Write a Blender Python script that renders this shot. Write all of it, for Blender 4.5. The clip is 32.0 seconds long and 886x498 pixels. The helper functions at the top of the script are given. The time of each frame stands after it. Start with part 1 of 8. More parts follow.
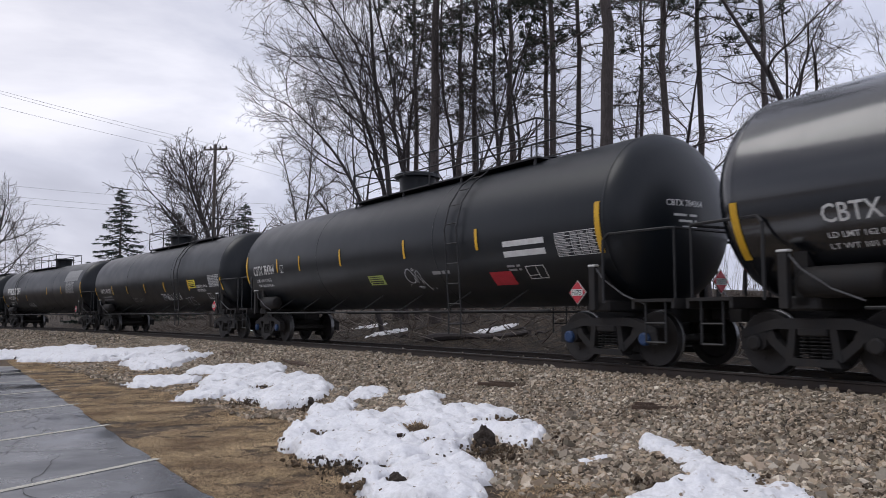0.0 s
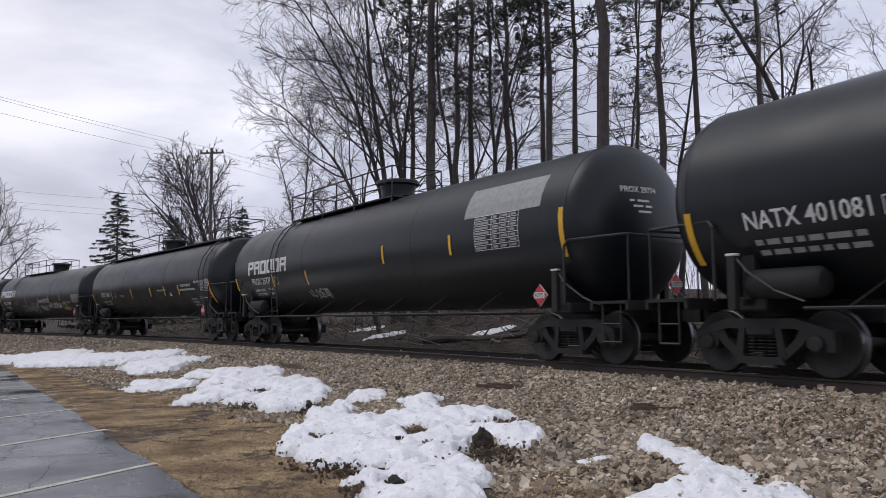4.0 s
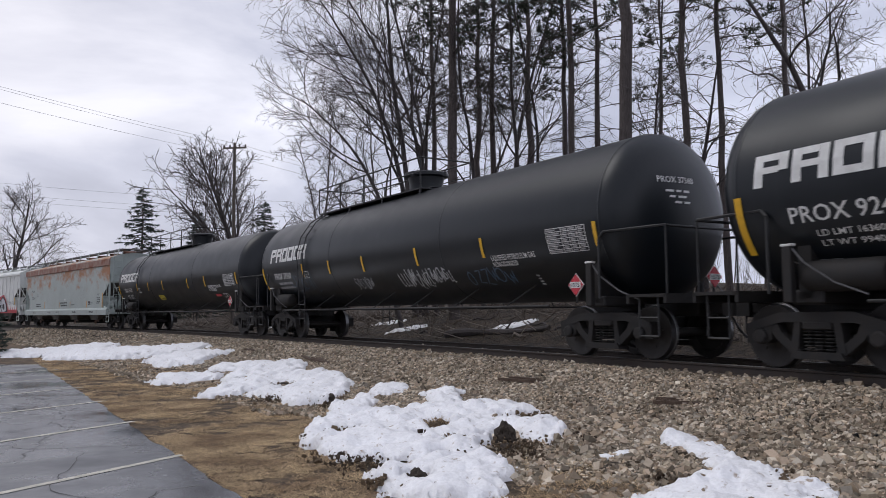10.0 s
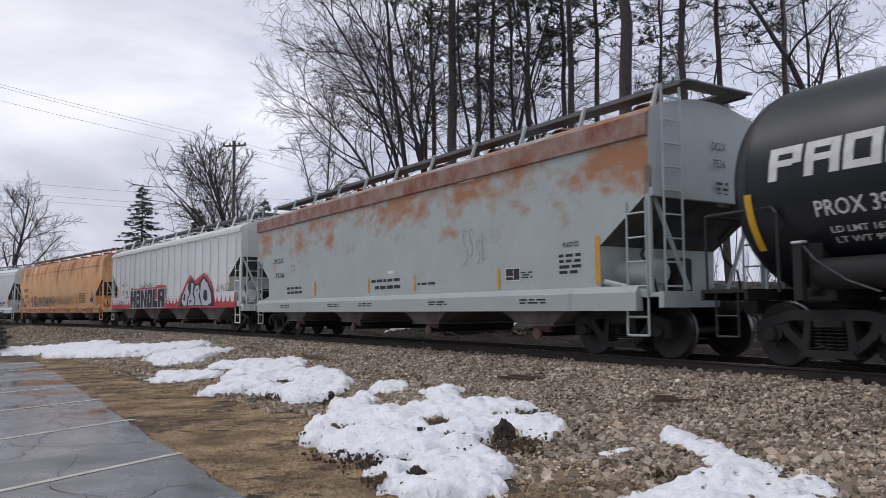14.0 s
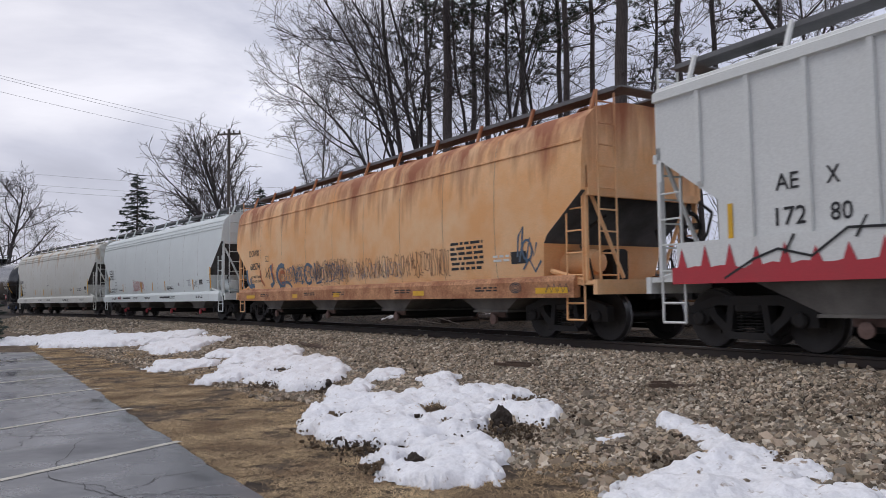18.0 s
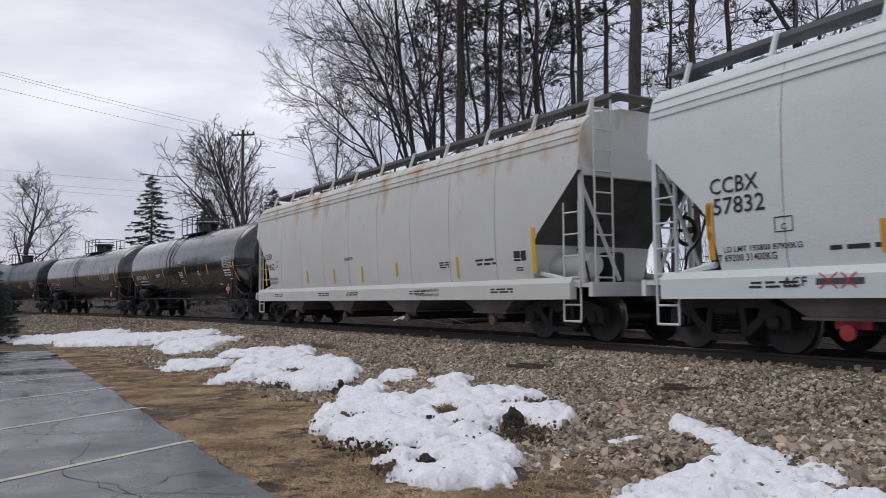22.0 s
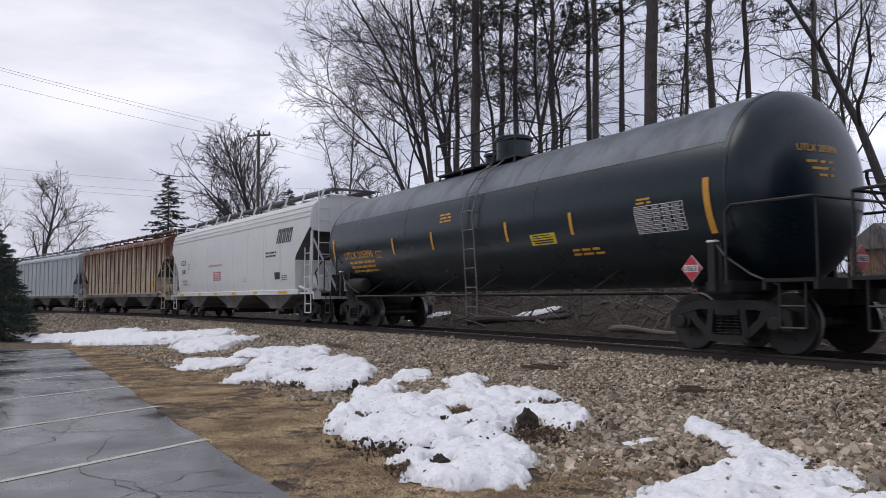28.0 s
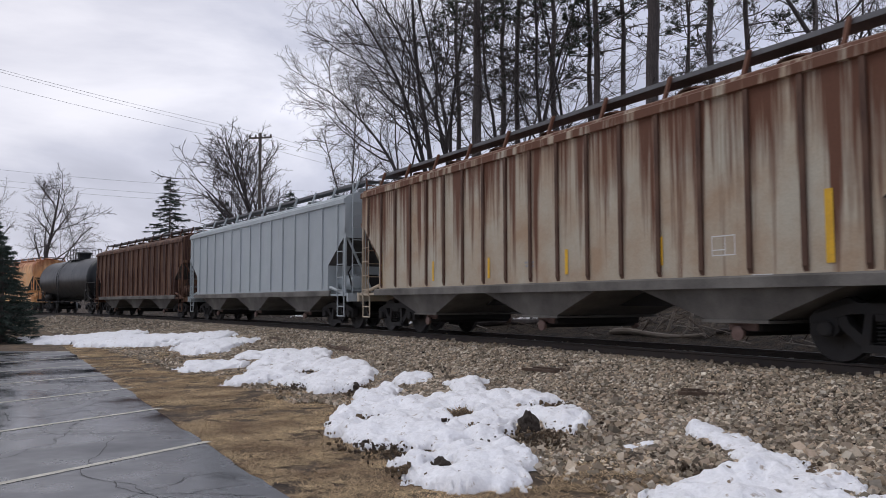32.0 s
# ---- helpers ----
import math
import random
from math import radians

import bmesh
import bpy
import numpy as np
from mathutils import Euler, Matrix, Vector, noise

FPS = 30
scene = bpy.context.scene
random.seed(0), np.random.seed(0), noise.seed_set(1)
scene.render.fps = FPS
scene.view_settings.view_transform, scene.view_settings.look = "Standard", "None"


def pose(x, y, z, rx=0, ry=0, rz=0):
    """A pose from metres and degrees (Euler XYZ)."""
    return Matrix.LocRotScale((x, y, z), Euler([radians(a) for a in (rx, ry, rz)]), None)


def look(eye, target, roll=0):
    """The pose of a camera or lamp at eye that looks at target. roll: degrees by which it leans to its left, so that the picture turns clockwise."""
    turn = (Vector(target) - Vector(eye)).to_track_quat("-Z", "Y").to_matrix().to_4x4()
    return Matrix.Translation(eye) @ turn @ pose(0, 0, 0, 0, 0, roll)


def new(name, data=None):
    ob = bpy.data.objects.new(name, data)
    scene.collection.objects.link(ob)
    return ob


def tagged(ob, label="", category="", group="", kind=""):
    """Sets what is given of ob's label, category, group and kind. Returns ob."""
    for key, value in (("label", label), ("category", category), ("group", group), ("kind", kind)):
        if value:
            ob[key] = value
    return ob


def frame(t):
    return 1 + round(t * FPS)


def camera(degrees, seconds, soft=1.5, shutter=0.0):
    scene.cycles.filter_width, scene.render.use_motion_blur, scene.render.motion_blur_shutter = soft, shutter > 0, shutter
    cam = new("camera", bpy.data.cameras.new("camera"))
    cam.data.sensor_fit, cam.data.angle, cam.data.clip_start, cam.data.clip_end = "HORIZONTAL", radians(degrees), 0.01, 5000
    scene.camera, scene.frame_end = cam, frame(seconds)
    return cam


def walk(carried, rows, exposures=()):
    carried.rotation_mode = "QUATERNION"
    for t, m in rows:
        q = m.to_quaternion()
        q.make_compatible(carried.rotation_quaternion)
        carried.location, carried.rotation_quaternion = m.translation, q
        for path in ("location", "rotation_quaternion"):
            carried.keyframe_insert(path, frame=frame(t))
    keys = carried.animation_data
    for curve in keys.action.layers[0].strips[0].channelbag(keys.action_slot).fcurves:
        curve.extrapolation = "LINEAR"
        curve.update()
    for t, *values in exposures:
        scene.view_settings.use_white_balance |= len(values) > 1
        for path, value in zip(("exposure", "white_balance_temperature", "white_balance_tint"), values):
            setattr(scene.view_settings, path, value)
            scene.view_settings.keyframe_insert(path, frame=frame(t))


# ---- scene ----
# ---- camera and its walk ----
EYE_Z = 1.6
cam = camera(59.07, 32.0, soft=0.75, shutter=0.13)


def aim(yaw, up, lean):
    """The hand-held camera's pose: degrees to the left, upwards and of lean."""
    return pose(0, 0, EYE_Z, 0, 0, yaw) @ pose(0, 0, 0, 90 + up) @ pose(0, 0, 0, 0, 0, -lean)


walk(cam, [(t, aim(a, b, c)) for t, a, b, c in (
    (0, -2.26, 4.92, -0.03), (0.5, -2.25, 5.05, -0.02), (1, -2.31, 5.08, 0.04), (1.5, -2.35, 5.13, 0.16),
    (2, -2.45, 5.19, 0.32), (2.5, -2.51, 5.13, 0.29), (3, -2.52, 5.05, 0.32), (3.5, -2.53, 5.08, 0.33),
    (5.5, -1.98, 5.07, 0.38), (6, -1.96, 5.20, 0.18), (6.5, -2.00, 5.13, 0.02), (7, -1.88, 5.01, 0.08),
    (7.5, -1.43, 4.99, 0.23), (8, -1.18, 4.96, 0.30), (8.5, -1.09, 4.80, 0.35), (9, -1.02, 4.80, 0.32),
    (9.5, -0.94, 4.67, 0.35), (10, -0.87, 4.63, 0.36), (10.5, -0.83, 4.67, 0.34), (11, -0.77, 4.75, 0.32),
    (11.5, -0.54, 4.77, 0.20), (12, -0.56, 4.80, 0.08), (12.5, -0.56, 4.82, 0.06), (13, -0.64, 4.66, 0.28),
    (13.5, -0.79, 4.53, 0.41), (14, -0.89, 4.48, 0.34), (14.5, -1.23, 4.37, 0.33), (16.5, -1.23, 4.05, 0.32),
    (17, -1.22, 3.95, 0.46), (17.5, -1.16, 3.86, 0.54), (18, -1.17, 3.56, 0.71), (18.5, -0.96, 3.52, 0.81),
    (19, -0.74, 3.54, 0.79), (19.5, -0.75, 3.50, 0.72), (20, -0.66, 3.57, 0.63), (20.5, -0.55, 3.61, 0.61),
    (21, -0.49, 3.57, 0.62), (21.5, -0.41, 3.60, 0.51), (22, -0.25, 3.65, 0.43), (22.5, -0.11, 3.73, 0.36),
    (23, -0.01, 3.84, 0.10), (23.5, 0.21, 3.87, 0.01), (24, 0.37, 3.88, 0.14), (24.5, 0.45, 3.80, 0.30),
    (25, 0.58, 3.76, 0.20), (25.5, 0.61, 3.74, -0.03), (27.5, 0.81, 3.75, 0.11), (28, 0.82, 3.69, 0.18),
    (28.5, 0.75, 3.69, 0.15), (29, 0.76, 3.78, 0.07), (29.5, 0.85, 3.74, -0.01), (30, 0.91, 3.74, -0.00),
    (30.5, 0.88, 3.71, 0.09), (31, 0.89, 3.81, 0.09), (31.5, 0.91, 3.88, 0.06), (32, 0.91, 3.88, 0.10),
)], exposures=((0, -0.02), (6, -0.02), (12, -0.02), (14.5, -0.03), (17, -0.12), (22, -0.12), (25, -0.05), (27, -0.02), (29, -0.02), (32, -0.08)))

# ---- sky, sun, exposure ----
world = bpy.data.worlds.new("overcast_sky")
scene.world = world
world.use_nodes = True
wt = world.node_tree
wt.nodes.clear()


def wnode(kind, **kw):
    n = wt.nodes.new(kind)
    for k, v in kw.items():
        if k in n.inputs:
            n.inputs[k].default_value = v
    return n


w_out = wnode("ShaderNodeOutputWorld")
w_bg = wnode("ShaderNodeBackground")
w_sky = wnode("ShaderNodeTexSky")
w_sky.sky_type, w_sky.sun_disc = "NISHITA", False
w_sky.sun_elevation, w_sky.sun_rotation = radians(38), radians(-35)
w_sky.dust_density = 3.0
w_geo = wnode("ShaderNodeTexCoord")
w_map = wnode("ShaderNodeMapping")
w_map.inputs["Scale"].default_value = (1.0, 1.0, 2.2)
w_map.inputs["Location"].default_value = (0.35, 0.1, 0.2)
w_n1 = wnode("ShaderNodeTexNoise", Scale=2.3, Detail=7.0, Roughness=0.52, Distortion=0.3)
w_r1 = wnode("ShaderNodeValToRGB")
w_r1.color_ramp.elements[0].position, w_r1.color_ramp.elements[0].color = 0.33, (0.365, 0.385, 0.495, 1)
w_r1.color_ramp.elements[1].position, w_r1.color_ramp.elements[1].color = 0.66, (0.93, 0.935, 1.045, 1)
w_mid = w_r1.color_ramp.elements.new(0.50)
w_mid.color = (0.595, 0.618, 0.752, 1)
w_sc = wnode("ShaderNodeVectorMath")
w_sc.operation = "SCALE"
w_sc.inputs["Scale"].default_value = 0.09
w_mix = wnode("ShaderNodeMix")
w_mix.data_type = "RGBA"
w_mix.inputs["Factor"].default_value = 0.93
wl = wt.links.new
wl(w_geo.outputs["Generated"], w_map.inputs["Vector"])
wl(w_map.outputs["Vector"], w_n1.inputs["Vector"])
wl(w_n1.outputs["Fac"], w_r1.inputs["Fac"])
wl(w_sky.outputs["Color"], w_sc.inputs[0])
wl(w_sc.outputs["Vector"], w_mix.inputs["A"])
wl(w_r1.outputs["Color"], w_mix.inputs["B"])
# the overcast thins towards the horizon and to the east
w_sep = wnode("ShaderNodeSeparateXYZ")
wl(w_geo.outputs["Generated"], w_sep.inputs["Vector"])
w_east = wnode("ShaderNodeMath")
w_east.operation = "MULTIPLY_ADD"
w_east.inputs[1].default_value, w_east.inputs[2].default_value = 0.24, 1.10
wl(w_sep.outputs["X"], w_east.inputs[0])
w_low = wnode("ShaderNodeMath")
w_low.operation = "MULTIPLY_ADD"
w_low.inputs[1].default_value = -0.28
wl(w_sep.outputs["Z"], w_low.inputs[0])
wl(w_east.outputs["Value"], w_low.inputs[2])
w_tone = wnode("ShaderNodeVectorMath")
w_tone.operation = "SCALE"
wl(w_mix.outputs["Result"], w_tone.inputs[0])
wl(w_low.outputs["Value"], w_tone.inputs["Scale"])
wl(w_tone.outputs["Vector"], w_bg.inputs["Color"])
w_bg.inputs["Strength"].default_value = 1.10
wl(w_bg.outputs["Background"], w_out.inputs["Surface"])

sun = new("sun", bpy.data.lights.new("sun", "SUN"))
sun.data.energy, sun.data.angle, sun.data.color = 0.9, radians(35), (1.0, 0.98, 0.965)
sun.matrix_world = look((-30, 20, 45), (0, 12, 0))

# ---- materials ----
def material(name, col, rough=0.7, metal=0.0, col2=None, scale=3.0, amount=0.5, grain=40.0, bump=0.15,
             streak=None, streak_col=None, streak_at=(0.5, 0.62), zone=None, coat=0.0, spread=0.0, dist=0.01, coords="Object", stretch=(1, 1, 1), mottle=(0.78, 1.2), shine=None):
    """A surface with stains at one scale, grain at another and relief; streak adds stretched run-down marks."""
    m = bpy.data.materials.new(name)
    m.use_nodes = True
    nt = m.node_tree
    bs = nt.nodes["Principled BSDF"]
    L = nt.links.new

    def N(kind, **kw):
        n = nt.nodes.new(kind)
        for k, v in kw.items():
            if k in n.inputs:
                n.inputs[k].default_value = v
        return n
    tc = N("ShaderNodeTexCoord")
    mp = N("ShaderNodeMapping")
    mp.inputs["Scale"].default_value = stretch
    L(tc.outputs[coords], mp.inputs["Vector"])
    n1 = N("ShaderNodeTexNoise", Scale=scale, Detail=5.0, Roughness=0.6)
    n2 = N("ShaderNodeTexNoise", Scale=grain, Detail=8.0 if mottle[0] < 0.6 else 3.0, Roughness=0.72 if mottle[0] < 0.6 else 0.6)
    L(mp.outputs["Vector"], n1.inputs["Vector"])
    L(mp.outputs["Vector"], n2.inputs["Vector"])
    if col2 is None:
        col2 = tuple(c * 0.72 for c in col)
    mix = N("ShaderNodeMix")
    mix.data_type = "RGBA"
    mr = N("ShaderNodeMapRange")
    mr.inputs["From Min"].default_value, mr.inputs["From Max"].default_value = 0.35, 0.68
    mr.inputs["To Max"].default_value = amount
    L(n1.outputs["Fac"], mr.inputs["Value"])
    L(mr.outputs["Result"], mix.inputs["Factor"])
    mix.inputs["A"].default_value, mix.inputs["B"].default_value = (*col, 1), (*col2, 1)
    result = mix.outputs["Result"]
    if streak:
        sm = N("ShaderNodeMapping")
        sm.inputs["Scale"].default_value = streak
        L(tc.outputs["Object"], sm.inputs["Vector"])
        n3 = N("ShaderNodeTexNoise", Scale=1.0, Detail=5.0, Roughness=0.62)
        L(sm.outputs["Vector"], n3.inputs["Vector"])
        r3 = N("ShaderNodeMapRange")
        r3.inputs["From Min"].default_value, r3.inputs["From Max"].default_value = streak_at
        level = n3.outputs["Fac"]
        if zone:  # the marks are thickest at one height and thin out below it
            xyz = N("ShaderNodeSeparateXYZ")
            L(tc.outputs["Object"], xyz.inputs["Vector"])
            zr = N("ShaderNodeMapRange")
            zr.inputs["From Min"].default_value, zr.inputs["From Max"].default_value = zone[0], zone[1]
            zr.inputs["To Min"].default_value, zr.inputs["To Max"].default_value = -0.22, zone[2]
            L(xyz.outputs["Z"], zr.inputs["Value"])
            ad = N("ShaderNodeMath")
            ad.operation = "ADD"
            L(level, ad.inputs[0])
            L(zr.outputs["Result"], ad.inputs[1])
            level = ad.outputs["Value"]
        L(level, r3.inputs["Value"])
        mx = N("ShaderNodeMix")
        mx.data_type = "RGBA"
        L(r3.outputs["Result"], mx.inputs["Factor"])
        L(result, mx.inputs["A"])
        mx.inputs["B"].default_value = (*streak_col, 1)
        result = mx.outputs["Result"]
    g = N("ShaderNodeMapRange")
    g.inputs["To Min"].default_value, g.inputs["To Max"].default_value = mottle
    if mottle[0] < 0.6:
        g.inputs["From Min"].default_value, g.inputs["From Max"].default_value = 0.3, 0.7
    if shine is not None:
        bs.inputs["Specular IOR Level"].default_value = shine
    L(n2.outputs["Fac"], g.inputs["Value"])
    sc = N("ShaderNodeVectorMath")
    sc.operation = "SCALE"
    L(result, sc.inputs[0])
    L(g.outputs["Result"], sc.inputs["Scale"])
    result = sc.outputs["Vector"]
    if spread:
        oi = N("ShaderNodeObjectInfo") if spread > 0 else N("ShaderNodeNewGeometry")
        so = N("ShaderNodeMapRange")
        so.inputs["To Min"].default_value, so.inputs["To Max"].default_value = 1 - abs(spread), 1 + abs(spread)
        L(oi.outputs["Random" if spread > 0 else "Random Per Island"], so.inputs["Value"])
        s2 = N("ShaderNodeVectorMath")
        s2.operation = "SCALE"
        L(result, s2.inputs[0])
        L(so.outputs["Result"], s2.inputs["Scale"])
        result = s2.outputs["Vector"]
    L(result, bs.inputs["Base Color"])
    rr = N("ShaderNodeMapRange")
    rr.inputs["To Min"].default_value, rr.inputs["To Max"].default_value = max(0.02, rough - 0.12), min(1, rough + 0.12)
    L(n1.outputs["Fac"], rr.inputs["Value"])
    L(rr.outputs["Result"], bs.inputs["Roughness"])
    bs.inputs["Metallic"].default_value = metal
    bs.inputs["Coat Weight"].default_value = coat
    if bump:
        bp = N("ShaderNodeBump", Strength=bump, Distance=dist)
        L(n2.outputs["Fac"], bp.inputs["Height"])
        L(bp.outputs["Normal"], bs.inputs["Normal"])
    return m


M = {}
M["black"] = material("tank_black_paint", (0.0058, 0.0083, 0.0115), 0.37, col2=(0.0105, 0.0135, 0.0168), scale=1.3, amount=0.8, grain=60, bump=0.03, streak=(2.2, 2.2, 0.25), streak_col=(0.016, 0.019, 0.022), streak_at=(0.58, 0.85), shine=0.40)
M["gloss"] = material("tank_gloss_black", (0.0048, 0.0062, 0.0092), 0.22, col2=(0.008, 0.0095, 0.012), scale=1.1, amount=0.7, grain=60, bump=0.02, shine=0.75, coat=0.65)
M["gloss"].node_tree.nodes["Principled BSDF"].inputs["Coat Roughness"].default_value = 0.10
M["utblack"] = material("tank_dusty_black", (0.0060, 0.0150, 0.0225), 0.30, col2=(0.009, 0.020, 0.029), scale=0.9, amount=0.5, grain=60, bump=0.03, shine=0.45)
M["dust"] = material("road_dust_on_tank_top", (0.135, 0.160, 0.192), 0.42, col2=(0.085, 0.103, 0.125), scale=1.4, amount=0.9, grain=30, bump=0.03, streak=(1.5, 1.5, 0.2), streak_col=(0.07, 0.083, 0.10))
M["gear"] = material("grimy_running_gear", (0.011, 0.0105, 0.011), 0.75, col2=(0.026, 0.021, 0.018), scale=6, amount=0.7, grain=90, bump=0.3)
M["rail_iron"] = material("black_handrail_iron", (0.018, 0.018, 0.019), 0.55, scale=8, grain=80, bump=0.1)
M["wheel"] = material("wheel_steel", (0.030, 0.026, 0.024), 0.6, 0.2, col2=(0.02, 0.016, 0.014), scale=7, grain=70, bump=0.1)
M["tread"] = material("polished_tread", (0.22, 0.22, 0.225), 0.38, 0.9, scale=9, grain=70, bump=0.05)
M["white"] = material("white_lettering", (0.78, 0.78, 0.76), 0.6, col2=(0.55, 0.54, 0.52), scale=5, amount=0.6, grain=60, bump=0.02)
M["faded"] = material("faded_stencil", (0.36, 0.36, 0.36), 0.65, scale=9, amount=0.8, grain=60, bump=0.02)
M["yellow"] = material("yellow_reflector", (0.80, 0.46, 0.02), 0.45, col2=(0.60, 0.33, 0.03), scale=5, amount=0.6, grain=50, bump=0.02)
M["tagyellow"] = material("yellow_sign_panel", (0.78, 0.62, 0.05), 0.5, scale=6, grain=50, bump=0.02)
M["limegreen"] = material("faded_green_sticker", (0.42, 0.50, 0.13), 0.55, scale=6, grain=50, bump=0.02)
M["ink"] = material("black_lettering", (0.02, 0.02, 0.022), 0.6, scale=6, grain=60, bump=0.02)
M["red"] = material("red_placard", (0.55, 0.03, 0.05), 0.45, col2=(0.42, 0.03, 0.04), scale=9, grain=60, bump=0.02)
M["orange"] = material("orange_stencil", (0.72, 0.36, 0.05), 0.55, scale=6, grain=60, bump=0.02)
M["rail"] = material("rail_side_rust", (0.045, 0.036, 0.031), 0.7, col2=(0.075, 0.05, 0.036), scale=4, grain=60, bump=0.2)
M["railtop"] = material("worn_rail_head", (0.10, 0.095, 0.09), 0.45, 0.6, scale=3, grain=80, bump=0.03)
M["tie"] = material("creosoted_sleeper", (0.05, 0.042, 0.037), 0.9, col2=(0.09, 0.078, 0.066), scale=5, grain=60, bump=0.5, spread=0.3, stretch=(6, 1, 1))
M["ballast"] = material("ballast_bed", (0.11, 0.094, 0.078), 0.95, col2=(0.045, 0.038, 0.032), scale=14, amount=0.9, grain=28, bump=1.0, dist=0.05, mottle=(0.2, 1.9))
M["stone"] = material("ballast_stone", (0.50, 0.452, 0.375), 0.85, col2=(0.295, 0.252, 0.198), scale=1.3, amount=0.8, grain=60, bump=0.25, spread=-0.55)
_nt = M["stone"].node_tree
_isl, _rmp, _mul = _nt.nodes.new("ShaderNodeNewGeometry"), _nt.nodes.new("ShaderNodeValToRGB"), _nt.nodes.new("ShaderNodeVectorMath")
_wn = _nt.nodes.new("ShaderNodeTexWhiteNoise")
_wn.noise_dimensions = "1D"
_mul.operation = "MULTIPLY"
_src = _nt.nodes["Principled BSDF"].inputs["Base Color"].links[0].from_socket
_nt.links.new(_isl.outputs["Random Per Island"], _wn.inputs["W"])
_nt.links.new(_wn.outputs["Value"], _rmp.inputs["Fac"])
_rmp.color_ramp.interpolation = "CONSTANT"
for _k, _c in ((0.0, (0.62, 0.58, 0.51, 1)), (0.22, (1.0, 0.93, 0.86, 1)), (0.42, (0.82, 0.71, 0.60, 1)), (0.58, (0.40, 0.35, 0.30, 1)), (0.72, (1.18, 1.16, 1.14, 1)), (0.86, (0.92, 0.81, 0.73, 1))):
    _e = _rmp.color_ramp.elements.new(_k)
    _e.color = _c
_nt.links.new(_src, _mul.inputs[0])
_nt.links.new(_rmp.outputs["Color"], _mul.inputs[1])
_nt.links.new(_mul.outputs["Vector"], _nt.nodes["Principled BSDF"].inputs["Base Color"])
M["soil"] = material("ground_soil_and_dry_grass", (0.19, 0.132, 0.078), 0.95, col2=(0.042, 0.030, 0.023), scale=1.6, amount=1.0, grain=11, bump=1.0, dist=0.06, mottle=(0.15, 1.85))
M["bank"] = material("leaf_litter_soil", (0.030, 0.023, 0.017), 0.95, col2=(0.125, 0.092, 0.064), scale=3.0, amount=1.0, grain=15, bump=1.0, dist=0.12, mottle=(0.1, 1.7))
M["grass"] = material("dry_winter_grass", (0.66, 0.49, 0.285), 0.9, col2=(0.24, 0.155, 0.09), scale=1.3, amount=1.0, grain=15, bump=0, spread=-0.5)
M["asphalt"] = material("wet_asphalt", (0.018, 0.020, 0.025), 0.33, col2=(0.046, 0.049, 0.058), scale=0.42, amount=1.0, grain=130, bump=0.07, dist=0.003, shine=1.0)
_nt = M["asphalt"].node_tree
for _n in _nt.nodes:
    if _n.type == "MAP_RANGE" and any(l.to_socket.name == "Roughness" for o in _n.outputs for l in o.links):
        _n.inputs["From Min"].default_value, _n.inputs["From Max"].default_value = 0.36, 0.68
        _n.inputs["To Min"].default_value, _n.inputs["To Max"].default_value = 0.03, 0.48
M["crack"] = material("tar_filled_crack", (0.012, 0.012, 0.013), 0.5, grain=60)
M["linepaint"] = material("worn_line_paint", (0.62, 0.585, 0.50), 0.6, col2=(0.30, 0.29, 0.24), scale=5, amount=0.7, grain=50, bump=0.1)
M["snow"] = material("old_snow", (0.93, 0.93, 0.945), 0.6, col2=(0.82, 0.81, 0.815), scale=2.6, amount=0.5, grain=26, bump=0.5, dist=0.03, streak=(11, 11, 11), streak_col=(0.40, 0.32, 0.25), streak_at=(0.60, 0.72))
M["snow"].node_tree.nodes["Principled BSDF"].inputs["Subsurface Weight"].default_value = 0.0
M["clod"] = material("wet_earth_clod", (0.045, 0.034, 0.026), 0.95, scale=9, grain=40, bump=0.6, dist=0.02)
M["bark"] = material("grey_bark", (0.098, 0.084, 0.082), 0.9, col2=(0.050, 0.043, 0.043), scale=5, amount=0.8, grain=30, bump=0.6, dist=0.02, stretch=(4, 4, 1))
M["pinebark"] = material("pine_bark", (0.120, 0.099, 0.092), 0.9, col2=(0.056, 0.047, 0.045), scale=5, amount=0.9, grain=28, bump=0.8, dist=0.03, stretch=(5, 5, 0.8), mottle=(0.5, 1.5))
M["needle"] = material("pine_needles", (0.042, 0.054, 0.038), 0.8, col2=(0.062, 0.066, 0.044), scale=2, grain=20, bump=0, spread=-0.4)
M["spruce"] = material("spruce_needles", (0.042, 0.062, 0.05), 0.8, col2=(0.06, 0.08, 0.066), scale=2, grain=20, bump=0, spread=-0.4)
M["rotwood"] = material("rotten_brown_wood", (0.135, 0.092, 0.066), 0.95, col2=(0.035, 0.026, 0.022), scale=4, grain=50, bump=0.6, dist=0.02, stretch=(1, 6, 6), mottle=(0.5, 1.5))
M["deadwood"] = material("bleached_deadwood", (0.30, 0.26, 0.22), 0.85, col2=(0.16, 0.13, 0.11), scale=5, grain=40, bump=0.4, stretch=(1, 5, 5))
M["brush"] = material("dry_brush", (0.11, 0.085, 0.068), 0.9, scale=3, grain=30, bump=0, spread=-0.4)
M["pole"] = material("weathered_pole", (0.13, 0.11, 0.095), 0.85, scale=5, grain=40, bump=0.3, stretch=(5, 5, 1))
M["wire"] = material("overhead_wire", (0.05, 0.05, 0.055), 0.6, bump=0)
M["blue"] = material("blue_bearing_cap", (0.018, 0.055, 0.15), 0.55, scale=9, grain=60, bump=0.05)
